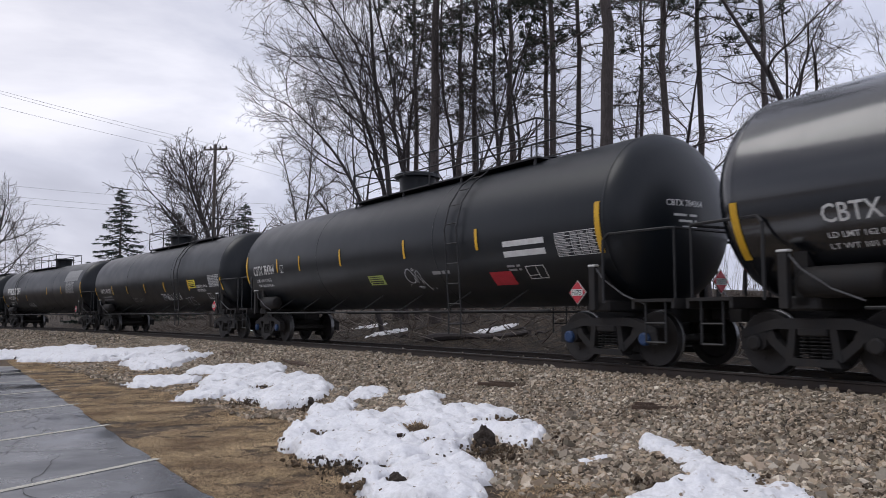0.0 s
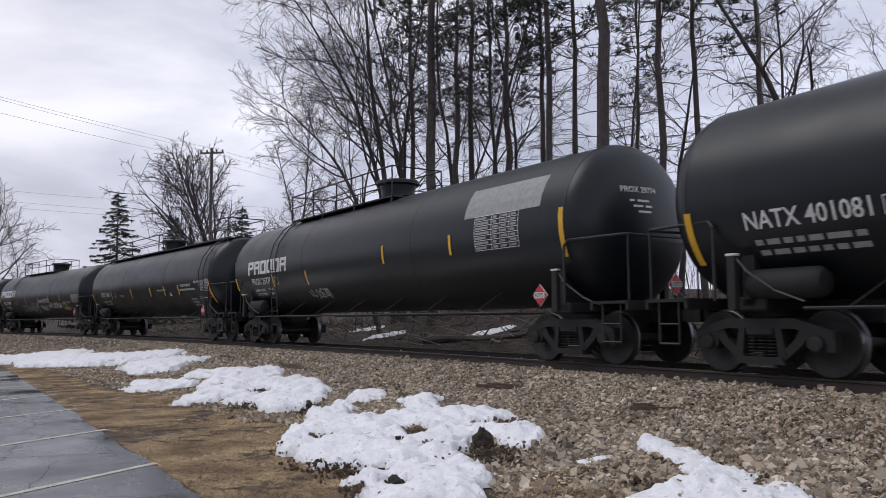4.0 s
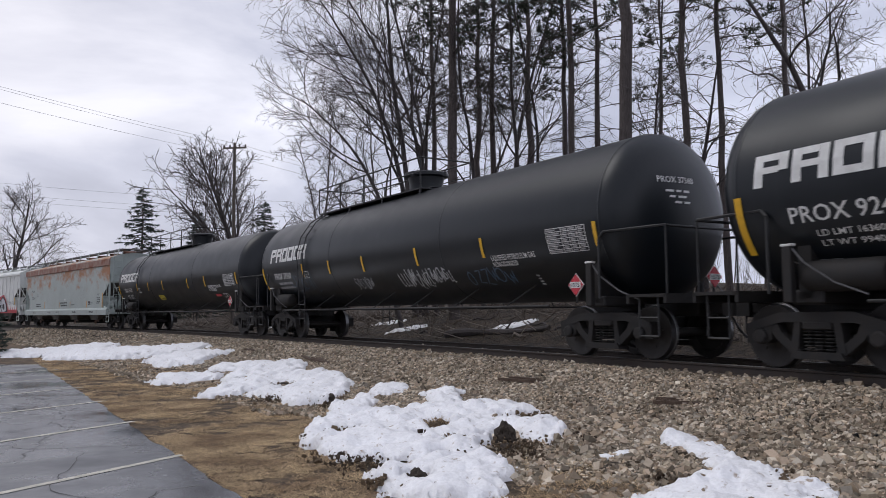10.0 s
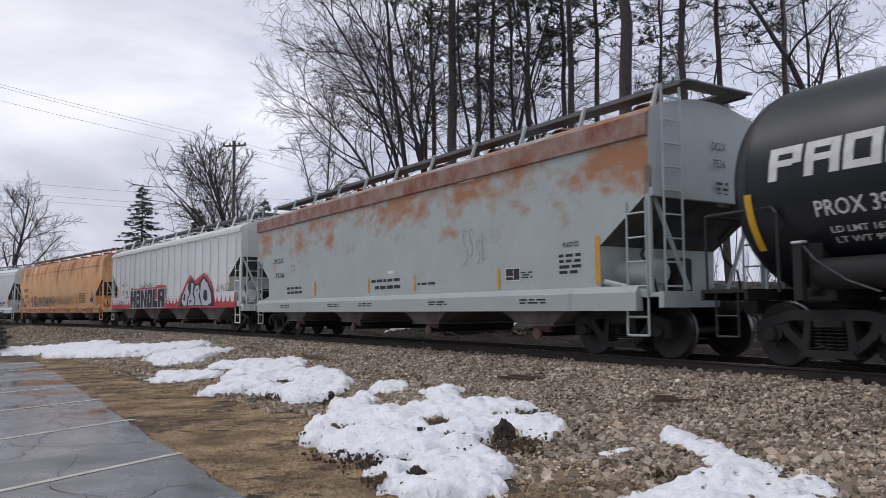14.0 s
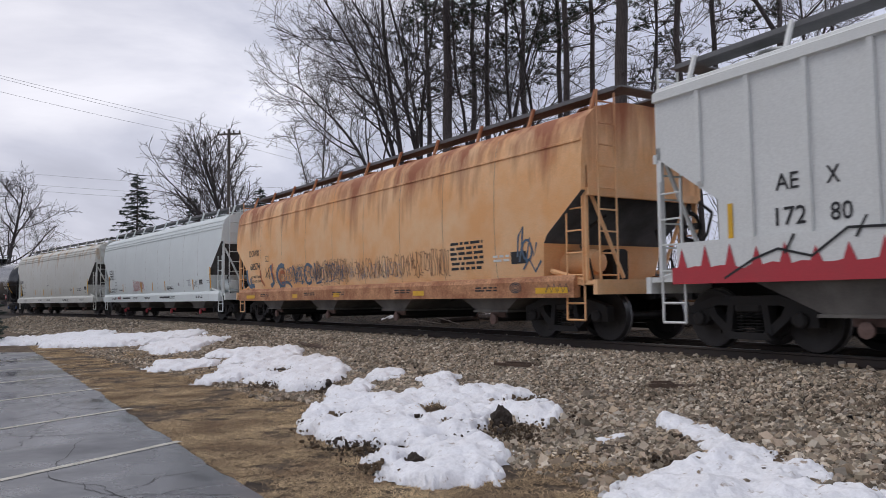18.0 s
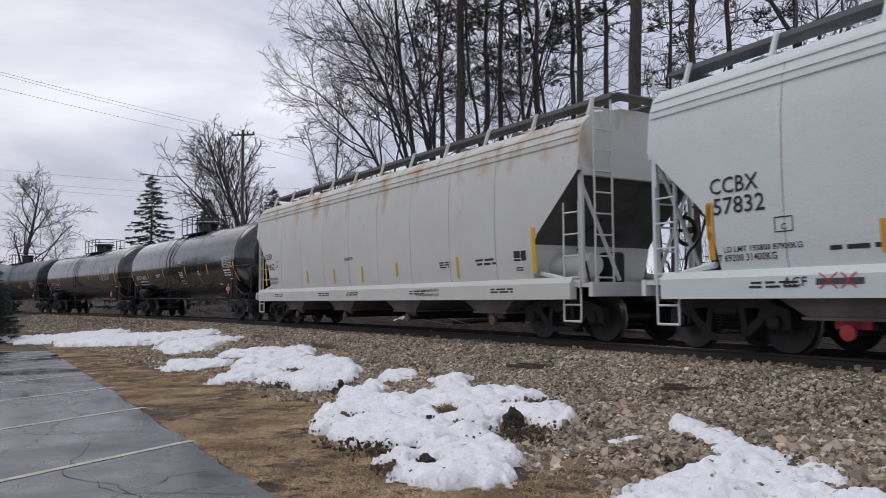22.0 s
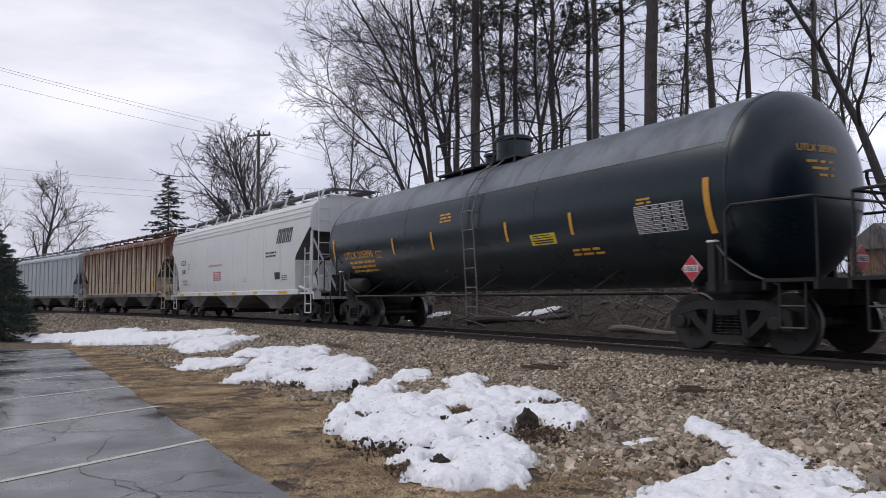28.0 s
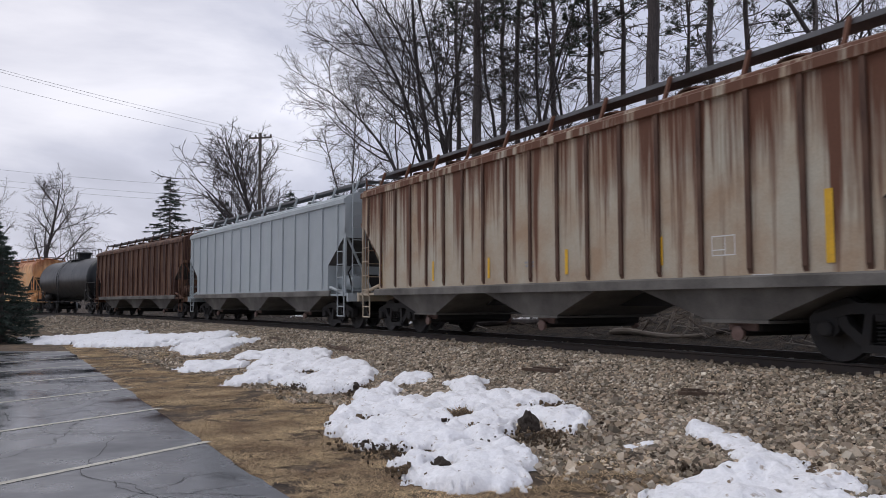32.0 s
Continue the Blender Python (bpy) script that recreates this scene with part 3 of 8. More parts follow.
def make_lot():
    d = (LOT_EDGE_B - LOT_EDGE_A).normalized()
    n = Vector((d.y, -d.x))
    rnd = random.Random(8)
    edge = []
    k = 0.0
    while k < 46:
        p = LOT_EDGE_A + d * k
        edge.append(p + n * (0.10 * noise.noise((k * 0.7, 1.0, 0)) + 0.05 * noise.noise((k * 3.1, 4.0, 0))))
        k += 0.25
    far = [Vector((-12.9 - i * 0.6, 25.75 + 0.12 * noise.noise((i * 0.4, 7, 0)) + 0.02 * i)) for i in range(0, 60)][::-1]
    poly = [(p.x, p.y) for p in far] + [(p.x, p.y) for p in edge] + [(15, -16), (-50, -16)]
    f = Form().prism(poly, -0.25, 0.0, "xy")
    lot = part("car_park", f, "asphalt", fix=True)
    tagged(lot, "wet cracked dark asphalt car park with faded lines", "car park", kind="structure")
    # painted stall lines
    u = Vector((-0.49, -0.872))
    side = Vector((-u.y, u.x))
    for k in range(-2, 7):
        e = Vector((-2.85, 9.1)) + k * Vector((-1.62, 2.83))
        g = Form()
        strips = []
        for i in range(41):
            p = e + u * (i * 5.6 / 40)
            wv = 0.012 * noise.noise((i * 0.8, k * 3.0, 0.0))
            strips.append([(*(p + side * (0.05 + wv)), 0.004), (*(p - side * (0.05 - wv)), 0.004)])
        g.loft(strips, close=False)
        part("parking_line", g, "linepaint", lot, "worn cream painted stall line", fix=False)
    # tar-dark cracks
    for c in range(40):
        p = Vector((rnd.uniform(-12, 0), rnd.uniform(3.5, 20)))
        if (p - LOT_EDGE_A).dot(n) < 0.3:
            p = p + n * (rnd.uniform(0.4, 2.5) - (p - LOT_EDGE_A).dot(n))
        a = rnd.uniform(0, 6.28)
        g, strips = Form(), []
        for i in range(44):
            a += rnd.gauss(0, 0.35)
            p = p + Vector((math.cos(a), math.sin(a))) * 0.13
            if (p - LOT_EDGE_A).dot(n) < 0.12 or p.y > 25:
                break
            t = Vector((-math.sin(a), math.cos(a))) * 0.0055 * rnd.uniform(0.4, 1.3)
            strips.append([(*(p + t), 0.003), (*(p - t), 0.003)])
        if len(strips) > 4:
            part("crack", g.loft(strips, close=False), "crack", lot, fix=False)
    return lot


lot = make_lot()


# snow patches left along the foot of the ballast
def snow_patch(blobs, holes, thick, step, seed, label):
    b = np.array(blobs)
    x0, x1 = (b[:, 0] - b[:, 2]).min() - 0.5, (b[:, 0] + b[:, 2]).max() + 0.5
    y0, y1 = (b[:, 1] - b[:, 3]).min() - 0.7, (b[:, 1] + b[:, 3]).max() + 0.7
    xs, ys = np.arange(x0, x1, step), np.arange(y0, y1, step * 1.4)
    X, Y = [a.ravel().copy() for a in np.meshgrid(xs, ys)]
    nx, ny = len(xs), len(ys)
    acc = np.zeros(X.shape)
    for cx, cy, rx, ry in blobs:
        d = np.sqrt(((X - cx) / rx) ** 2 + ((Y - cy) / ry) ** 2)
        acc += np.exp(np.clip((1 - d) * (rx + ry) * 0.5, -4, 4) * 9.0)
    fld = np.log(acc + 1e-12) / 9.0 - 0.03
    for cx, cy, rx, ry in holes:
        d = np.sqrt(((X - cx) / rx) ** 2 + ((Y - cy) / ry) ** 2)
        fld = np.minimum(fld, (d - 1) * (rx + ry) * 0.5)
    near = fld > -0.4
    fld[near] += (1.0 if y1 < 16 else 1.6 if y1 < 27 else 2.6) * (0.13 * lumps(X[near], Y[near], 1.3, seed) + 0.09 * lumps(X[near], Y[near], 3.3, seed) + 0.085 * lumps(X[near], Y[near], 7.5, seed) + 0.08 * lumps(X[near], Y[near], 19.0, seed))
    fld[near] = np.minimum(fld[near], (0.28 + 1.1 * np.clip(fld[near], 0, 1) - lumps(X[near], Y[near], 4.6, seed + 31)) * 0.25)
    # draw the rim in to where the snow ends
    F2 = fld.reshape(ny, nx)
    gy, gx = np.gradient(F2, step * 1.4, step)
    gx, gy = gx.ravel(), gy.ravel()
    g2 = gx * gx + gy * gy + 1e-6
    out = (fld < 0) & (fld > -0.3)
    mx, my = np.where(out, -fld * gx / g2, 0), np.where(out, -fld * gy / g2, 0)
    ln = np.hypot(mx, my) + 1e-9
    lim = np.minimum(1, step * 1.3 / ln)
    X += mx * lim
    Y += my * lim
    t = np.where(fld > 0, thick * (1 - np.exp(-np.clip(fld, 0, 9) / 0.07)) * 0.6 + thick * 0.4 * np.clip(fld / 0.6, 0, 1), -0.03)
    q = beside(X, Y)[0]
    base = ground_z(X, Y, False)
    bal = np.interp(q, (2.7, 3.5, 4.6, 5.4, 5.8, 6.2), (0.40, 0.26, 0.17, 0.09, 0.0, -9))
    Z = np.maximum(base, bal) + 0.032 + t
    Z[near] += (0.08 * lumps(X[near], Y[near], 2.3, seed + 5) + 0.045 * lumps(X[near], Y[near], 6.0, seed + 7) + 0.018 * lumps(X[near], Y[near], 17.0, seed + 9)) * np.clip(fld[near] * 6, 0, 1)
    i = np.arange(nx * ny).reshape(ny, nx)
    pos = (fld > 0).reshape(ny, nx)
    ok = pos[:-1, :-1] | pos[:-1, 1:] | pos[1:, 1:] | pos[1:, :-1]
    faces = np.stack([i[:-1, :-1], i[:-1, 1:], i[1:, 1:], i[1:, :-1]], -1)[ok]
    used = np.unique(faces)
    idx = np.full(nx * ny, -1)
    idx[used] = np.arange(len(used))
    me = bpy.data.meshes.new("snow_patch")
    me.from_pydata(np.column_stack([X, Y, Z])[used].tolist(), [], idx[faces].tolist())
    me.polygons.foreach_set("use_smooth", [True] * len(me.polygons))
    me.materials.append(M["snow"])
    return tagged(new("snow_patch", me), label, "snow", group="melting snow patches", kind="stuff")

SNOW_HOLES = [(-2.98, 16.0, 0.2, 0.38), (-3.0, 13.75, 0.22, 0.4), (-1.45, 13.35, 0.16, 0.5), (-0.52, 12.3, 0.46, 0.62), (0.07, 10.3, 0.13, 0.34), (0.2, 9.15, 0.11, 0.12), (0.86, 9.2, 0.17, 0.42), (0.86, 8.42, 0.22, 0.28),
              (1.17, 10.35, 0.30, 0.2), (-0.14, 7.47, 0.11, 0.2), (-1.1, 10.3, 0.13, 0.14), (-0.14, 9.78, 0.05, 0.07), (-0.66, 8.35, 0.13, 0.14), (2.44, 7.15, 0.06, 0.12), (1.98, 6.95, 0.07, 0.10), (-4.33, 17.9, 0.16, 0.3)]
snow_patch([(-15.24, 33.0, 1.86, 3.0), (-11.38, 29.09, 2.7, 1.9), (-10.02, 28.6, 2.01, 1.9), (-7.9, 25.3, 1.2, 1.6), (-7.3, 23.5, 0.75, 1.1), (-16.95, 33.0, 1.73, 1.6), (-13.2, 31.0, 1.7, 1.5)], [(-10.29, 27.66, 0.26, 0.4), (-9.2, 26.6, 0.4, 0.35)], 0.17, 0.075, 1.0, "long ridge of melting white snow on grass")
snow_patch([(-5.75, 18.65, 0.82, 0.95), (-6.25, 19.5, 0.45, 0.75)], [], 0.09, 0.05, 2.0, "small thin patch of snow on dry grass")
snow_patch([(-4.95, 20.7, 0.9, 0.85), (-3.95, 18.9, 0.9, 2.1), (-3.65, 16.9, 0.8, 1.8), (-4.1, 15.45, 0.45, 0.5), (-2.7, 16.1, 0.9, 1.85), (-2.1, 14.25, 0.6, 1.2), (-1.95, 15.3, 0.45, 0.9)],
           SNOW_HOLES, 0.15, 0.045, 3.0, "melting patch of white snow on gravel")
snow_patch([(-0.95, 10.6, 0.72, 1.8), (-1.25, 12.6, 0.38, 1.0), (-0.75, 14.05, 0.40, 0.55), (0.15, 13.2, 0.36, 0.32), (0.05, 10.6, 0.95, 1.4), (0.85, 10.3, 0.66, 1.2), (1.32, 9.5, 0.30, 0.7), (-0.2, 9.2, 0.85, 0.85),
            (0.15, 7.75, 0.68, 0.66), (-0.35, 7.75, 0.30, 0.30), (0.2, 7.0, 0.5, 0.45), (0.2, 12.4, 0.26, 0.8), (0.55, 11.3, 0.5, 0.6)],
           SNOW_HOLES, 0.16, 0.026, 4.0, "lumpy melting snow patch with dirt specks")
snow_patch([(2.6, 8.4, 0.18, 0.46), (2.72, 7.7, 0.20, 0.55), (2.6, 6.9, 0.38, 0.46), (2.4, 6.3, 0.68, 0.44), (1.9, 5.7, 0.8, 0.62), (2.75, 5.6, 0.52, 0.5), (3.05, 6.2, 0.15, 0.22)],
           SNOW_HOLES, 0.12, 0.022, 5.0, "melting patch of white snow over gravel")
snow_patch([(1.85, 8.04, 0.15, 0.10)], [], 0.05, 0.025, 6.0, "scrap of snow on gravel")
for n_, (s_, q_, a_, b_) in enumerate(((26.3, -4.35, 0.9, 0.6), (25.0, -5.1, 1.1, 0.5), (14.4, -3.7, 0.7, 0.28), (8.9, -4.5, 0.75, 0.3), (17.5, -5.0, 0.6, 0.35), (31.0, -5.2, 1.0, 0.7))):
    p_ = on_track(s_, -q_)
    snow_patch([(p_.x, p_.y, a_, b_), (p_.x + 0.5 * a_, p_.y - 0.2, a_ * 0.6, b_ * 0.8)], [], 0.08, 0.05, 11.0 + n_, "leftover scrap of snow on the wooded bank")
# ---- loose stone, grass and clods ----
def stone_z(q):
    return np.interp(q, (-2.9, -2.3, -1.5, 1.5, 2.1, 2.7, 3.5, 4.6, 5.4, 5.8, 7.0, 9.0), (0.33, 0.56, 0.6, 0.6, 0.55, 0.40, 0.26, 0.17, 0.09, 0.05, 0.0, -0.03))


CUBE = np.array([(i, j, k) for k in (-1, 1) for j in (-1, 1) for i in (-1, 1)], float)
CUBE_F = np.array([(0, 2, 3, 1), (4, 5, 7, 6), (0, 1, 5, 4), (2, 6, 7, 3), (0, 4, 6, 2), (1, 3, 7, 5)])


def scatter_stones(rng, n, q0, q1, s0, s1, size, sink=0.25):
    """Crushed stones, each a broken block, on the bank beside the track."""
    q, s = rng.uniform(q0, q1, n), rng.uniform(s0, s1, n)
    pts = np.array([tuple(on_track(b, -a)) for a, b in zip(q, s)])
    wob = np.array([0.03 * noise.noise((x * 1.1, y * 1.1, 5.0)) for x, y in pts]) * (q > 1.6)
    z = stone_z(q) + wob
    r = size * np.clip(rng.lognormal(0, 0.33, n), 0.4, 2.0)
    v = CUBE[None] * (1 + rng.uniform(-0.42, 0.06, (n, 8, 3))) * 0.58
    v *= (r[:, None] * rng.uniform(0.65, 1.15, (n, 3)))[:, None, :]
    a = rng.normal(size=(n, 4))
    a /= np.linalg.norm(a, axis=1)[:, None]
    w, x, y, zz = a.T
    R = np.stack([1 - 2 * (y * y + zz * zz), 2 * (x * y - w * zz), 2 * (x * zz + w * y), 2 * (x * y + w * zz), 1 - 2 * (x * x + zz * zz), 2 * (y * zz - w * x),
                  2 * (x * zz - w * y), 2 * (y * zz + w * x), 1 - 2 * (x * x + y * y)], -1).reshape(n, 3, 3)
    v = np.einsum("nij,nkj->nki", R, v)
    v += np.column_stack([pts, z + r * sink])[:, None, :]
    f = CUBE_F[None] + 8 * np.arange(n)[:, None, None]
    return v.reshape(-1, 3), f.reshape(-1, 4)


def make_stones():
    rng = np.random.default_rng(3)
    V, Fc, base = [], [], 0
    for n, q0, q1, s0, s1, size in ((50000, 1.0, 5.2, -9.0, 1.0, 0.031), (19000, 4.0, 6.4, -9.0, 1.0, 0.036), (32000, 1.0, 5.6, 1.0, 9.0, 0.033), (32000, 1.0, 5.6, 9.0, 26.0, 0.038), (13000, 1.0, 6.2, 26.0, 55.0, 0.052), (2500, -1.4, 1.0, -9, 8, 0.05),
                                    (6000, 4.6, 6.8, 0, 9, 0.036), (4500, 5.0, 7.2, 8, 22, 0.036), (1100, 3.4, 6.2, -9.0, 4, 0.058)):
        v, f = scatter_stones(rng, n, q0, q1, s0, s1, size)
        V.append(v)
        Fc.append(f + base)
        base += len(v)
    V, Fc = np.concatenate(V), np.concatenate(Fc)
    me = bpy.data.meshes.new("crushed_stone")
    me.from_pydata(V.tolist(), [], Fc.tolist())
    me.materials.append(M["stone"])
    return tagged(new("crushed_stone", me), "loose brown-grey crushed stone", "gravel", kind="stuff")


make_stones()


def make_grass():
    """Matted dead grass on the strip between the car park and the stone."""
    rng = np.random.default_rng(9)
    n = 900000
    s, q = rng.uniform(-8, 22, n), rng.uniform(5.2, 10.5, n)
    keep = rng.random(n) < np.clip((q - 5.2) / 1.5, 0.05, 1)
    s, q = s[keep], q[keep]
    pts = np.array([tuple(on_track(b, -a)) for a, b in zip(q, s)])
    d = np.array(LOT_EDGE_B - LOT_EDGE_A)
    d /= np.linalg.norm(d)
    nn = np.array([d[1], -d[0]])
    side = (pts - np.array(LOT_EDGE_A)) @ nn
    # on the lawn side of the kerbless edge
    pts = pts[(side < -0.02) if (np.array([5.0, 12.0]) - np.array(LOT_EDGE_A)) @ nn < 0 else (side > 0.02)]
    wave = lambda f, p: np.sin(pts[:, 0] * f + 1.7 * np.sin(pts[:, 1] * f * 0.8 + p) + p) * np.sin(pts[:, 1] * f * 1.1 + 1.3 * np.sin(pts[:, 0] * f * 0.7 - p))
    patchy = 0.5 * wave(1.3, 0.4) + 0.45 * wave(3.4, 2.0) + 0.4 * wave(8.0, 1.0) + 0.3 * wave(15.0, 3.0) + rng.normal(0, 0.15, len(pts))
    pts = pts[patchy > -0.12]
    m = len(pts)
    z = ground_z(pts[:, 0], pts[:, 1])
    a = rng.uniform(0, 6.283, m)
    ln = rng.uniform(0.02, 0.065, m)
    up = rng.uniform(-0.006, 0.016, m)
    dirn = np.column_stack([np.cos(a), np.sin(a)])
    per = np.column_stack([-np.sin(a), np.cos(a)]) * 0.0042
    p0 = np.column_stack([pts + per, z + 0.005])
    p1 = np.column_stack([pts - per, z + 0.005])
    p2 = np.column_stack([pts + dirn * ln[:, None], z + 0.01 + up])
    V = np.stack([p0, p1, p2], 1).reshape(-1, 3)
    Fc = np.arange(3 * m).reshape(-1, 3)
    me = bpy.data.meshes.new("dry_grass")
    me.from_pydata(V.tolist(), [], Fc.tolist())
    me.materials.append(M["grass"])
    return tagged(new("dry_grass", me), "matted straw-coloured winter grass", "grass", kind="stuff")


make_grass()


def clod(x, y, z, size, seed, label, mat="clod", tall=1.0, blades=0):
    """A crumbling lump of earth with a torn outline; blades adds dead stalks standing out of it."""
    bm = bmesh.new()
    bmesh.ops.create_icosphere(bm, subdivisions=4, radius=1.0)
    bm.verts.index_update()
    for v in bm.verts:
        d = v.co.normalized()
        n = 0.28 * noise.noise(d * 1.4 + Vector((seed * 1.37, 0.3, 0))) + 0.15 * noise.noise(d * 4.0 + Vector((0, seed, 0))) + 0.10 * noise.noise(d * 10.0 + Vector((0, 0, seed)))
        r = size * (0.85 + n)
        v.co = Vector((d.x * r, d.y * r, d.z * r * tall))
    f = Form()
    f.add([v.co + Vector((x, y, z)) for v in bm.verts], [tuple(v.index for v in p.verts) for p in bm.faces])
    bm.free()
    o = part("earth_clod", f, mat, smooth=False)
    f, rnd = Form(), random.Random(seed)
    for _ in range(blades):
        a, e = rnd.uniform(0, 6.283), rnd.uniform(0, size)
        b = Vector((x + e * math.cos(a), y + e * math.sin(a), z + size * 0.3))
        t = b + Vector((rnd.gauss(0, 0.06), rnd.gauss(0, 0.06), rnd.uniform(0.03, 0.12)))
        f.tube(b, t, 0.004, 0.001, 3, False)
    if blades:
        tagged(part("dead_stalks", f, "grass", o, "dead grass stalks", fix=False), kind="stuff")
    return tagged(o, label, "clod", "clods in the snow")


clod(0.84, 9.15, 0.16, 0.15, 1, "dark wet clod of earth in the snow", tall=1.35)
clod(0.82, 8.75, 0.08, 0.12, 4, "low heap of dark earth beside the snow", tall=0.7)
clod(0.07, 10.3, 0.10, 0.15, 2, "tuft of dead grass showing through snow", "soil", 0.9, 60)
clod(0.2, 9.12, 0.09, 0.08, 8, "small tuft of grass in the snow", "soil", 0.7, 20)
clod(-0.14, 7.45, 0.05, 0.10, 3, "small dark clod in the snow")
clod(2.44, 7.15, 0.12, 0.07, 5, "small dark clod in the snow")
clod(-1.75, 13.4, 0.10, 0.20, 9, "dark undercut edge of earth by the snow", tall=0.7)


def earth_crumbs():
    """Dark crumbs of wet earth where the snow has drawn back, on one mesh."""
    rng = np.random.default_rng(21)
    V, Fc = [], []
    spots = [(-0.75, 8.35, 0.22, 0.25, 60), (-1.0, 8.75, 0.25, 0.2, 50), (-0.45, 7.45, 0.12, 0.2, 40), (-1.5, 10.2, 0.1, 0.6, 40), (0.3, 9.35, 0.16, 0.13, 45), (0.07, 10.3, 0.14, 0.3, 40), (1.17, 10.35, 0.26, 0.2, 70),
             (0.86, 8.6, 0.3, 0.35, 110), (-1.1, 10.3, 0.18, 0.12, 35), (-0.1, 9.75, 0.06, 0.06, 8), (-1.7, 13.3, 0.2, 0.6, 70), (-2.9, 14.0, 0.25, 0.4, 60), (-3.0, 16.0, 0.2, 0.35, 50), (-0.14, 7.3, 0.16, 0.2, 40), (1.45, 8.9, 0.25, 0.4, 50),
             (-0.2, 8.75, 0.08, 0.06, 10), (0.5, 8.1, 0.1, 0.1, 14), (2.0, 6.9, 0.1, 0.14, 20), (2.9, 6.6, 0.2, 0.3, 30)]
    for cx, cy, rx, ry, n in spots:
        for _ in range(n * 2):
            x, y = cx + rng.normal() * rx * 0.75, cy + rng.normal() * ry * 0.75
            r = 0.0105 * math.exp(rng.normal() * 0.4)
            turn = np.array(Euler(rng.uniform(0, 6.28, 3)).to_matrix())
            q = beside(np.array([x]), np.array([y]))[0][0]
            z = max(float(ground_z(np.array([x]), np.array([y]), False)[0]), float(stone_z(q)) if q < 6.2 else -9.0) + rng.uniform(0.015, 0.085)
            k = len(V) * 8
            V.append((CUBE * (1 + rng.uniform(-0.6, 0.2, (8, 3))) * r * (1.3, 1.0, 0.8)) @ turn + (x, y, z))
            Fc.append(CUBE_F + k)
    me = bpy.data.meshes.new("earth_crumbs")
    me.from_pydata(np.concatenate(V).tolist(), [], np.concatenate(Fc).tolist())
    me.materials.append(M["soil"])
    tagged(new("earth_crumbs", me), "dark wet earth crumbs along melting snow edges", "soil", kind="stuff")


earth_crumbs()
clod(-2.97, 15.95, 0.08, 0.15, 6, "dark tuft of earth beside the snow")
clod(0.3, 14.2, 0.27, 0.12, 7, "pale lone stone on the gravel", "deadwood", 0.7)
# broken sleeper pieces lying in the stone
rb = random.Random(31)
for x, y, a, ln in ((3.25, 10.32, -15, 0.95), (1.75, 13.25, -25, 1.1), (-2.7, 20.1, -55, 2.6), (-5.8, 25.4, -50, 1.6)):
    q = float(beside(x, y)[0][0])
    o = thing("rotten_board", "rotten splintered piece of old sleeper lying in gravel", "board", "rotten boards", at=(x, y, float(stone_z(q)) + 0.035))
    o.rotation_euler = (radians(2), radians(2), radians(a))
    for k in range(9):
        w, half = rb.uniform(0.05, 0.10), ln * rb.uniform(0.15, 0.38)
        c = rb.uniform(-ln / 2 + half * 0.6, ln / 2 - half * 0.6)
        poly = [(-half, -w * 0.3), (-half * 0.6, -w / 2), (half * 0.5, -w * 0.45), (half * rb.uniform(0.8, 1.0), -w * 0.1), (half * 0.7, w * 0.35), (-half * 0.2, w / 2), (-half * 0.85, w * 0.25)]
        part("splinter", Form().prism(poly, -0.03, rb.uniform(0.004, 0.018), "xy"), "rotwood", o, at=(c, rb.uniform(-0.17, 0.17), rb.uniform(-0.012, 0.008))).rotation_euler = (rb.uniform(-0.12, 0.12), rb.uniform(-0.03, 0.03), rb.uniform(-0.25, 0.25))
# ---- trees ----
def tube_path(V, Fc, pts, radii, n):
    """Appends a tapered tube through pts to the corner and face lists."""
    base = len(V)
    d = (pts[-1] - pts[0])
    d = d / (np.linalg.norm(d) + 1e-9)
    a = np.cross(d, (0.3, 0.2, 0.93) if abs(d[2]) < 0.9 else (1.0, 0.1, 0.0))
    a = a / (np.linalg.norm(a) + 1e-9)
    b = np.cross(d, a)
    for p, r in zip(pts, radii):
        for i in range(n):
            t = 6.28318 * i / n
            V.append(tuple(p + a * (r * math.cos(t)) + b * (r * math.sin(t))))
    for k in range(len(pts) - 1):
        for i in range(n):
            j = (i + 1) % n
            Fc.append((base + k * n + i, base + k * n + j, base + (k + 1) * n + j, base + (k + 1) * n + i))


def raw_mesh(name, V, Fc, mat):
    me = bpy.data.meshes.new(name)
    me.from_pydata(V, [], Fc)
    me.polygons.foreach_set("use_smooth", [True] * len(me.polygons))
    me.materials.append(M[mat])
    return me


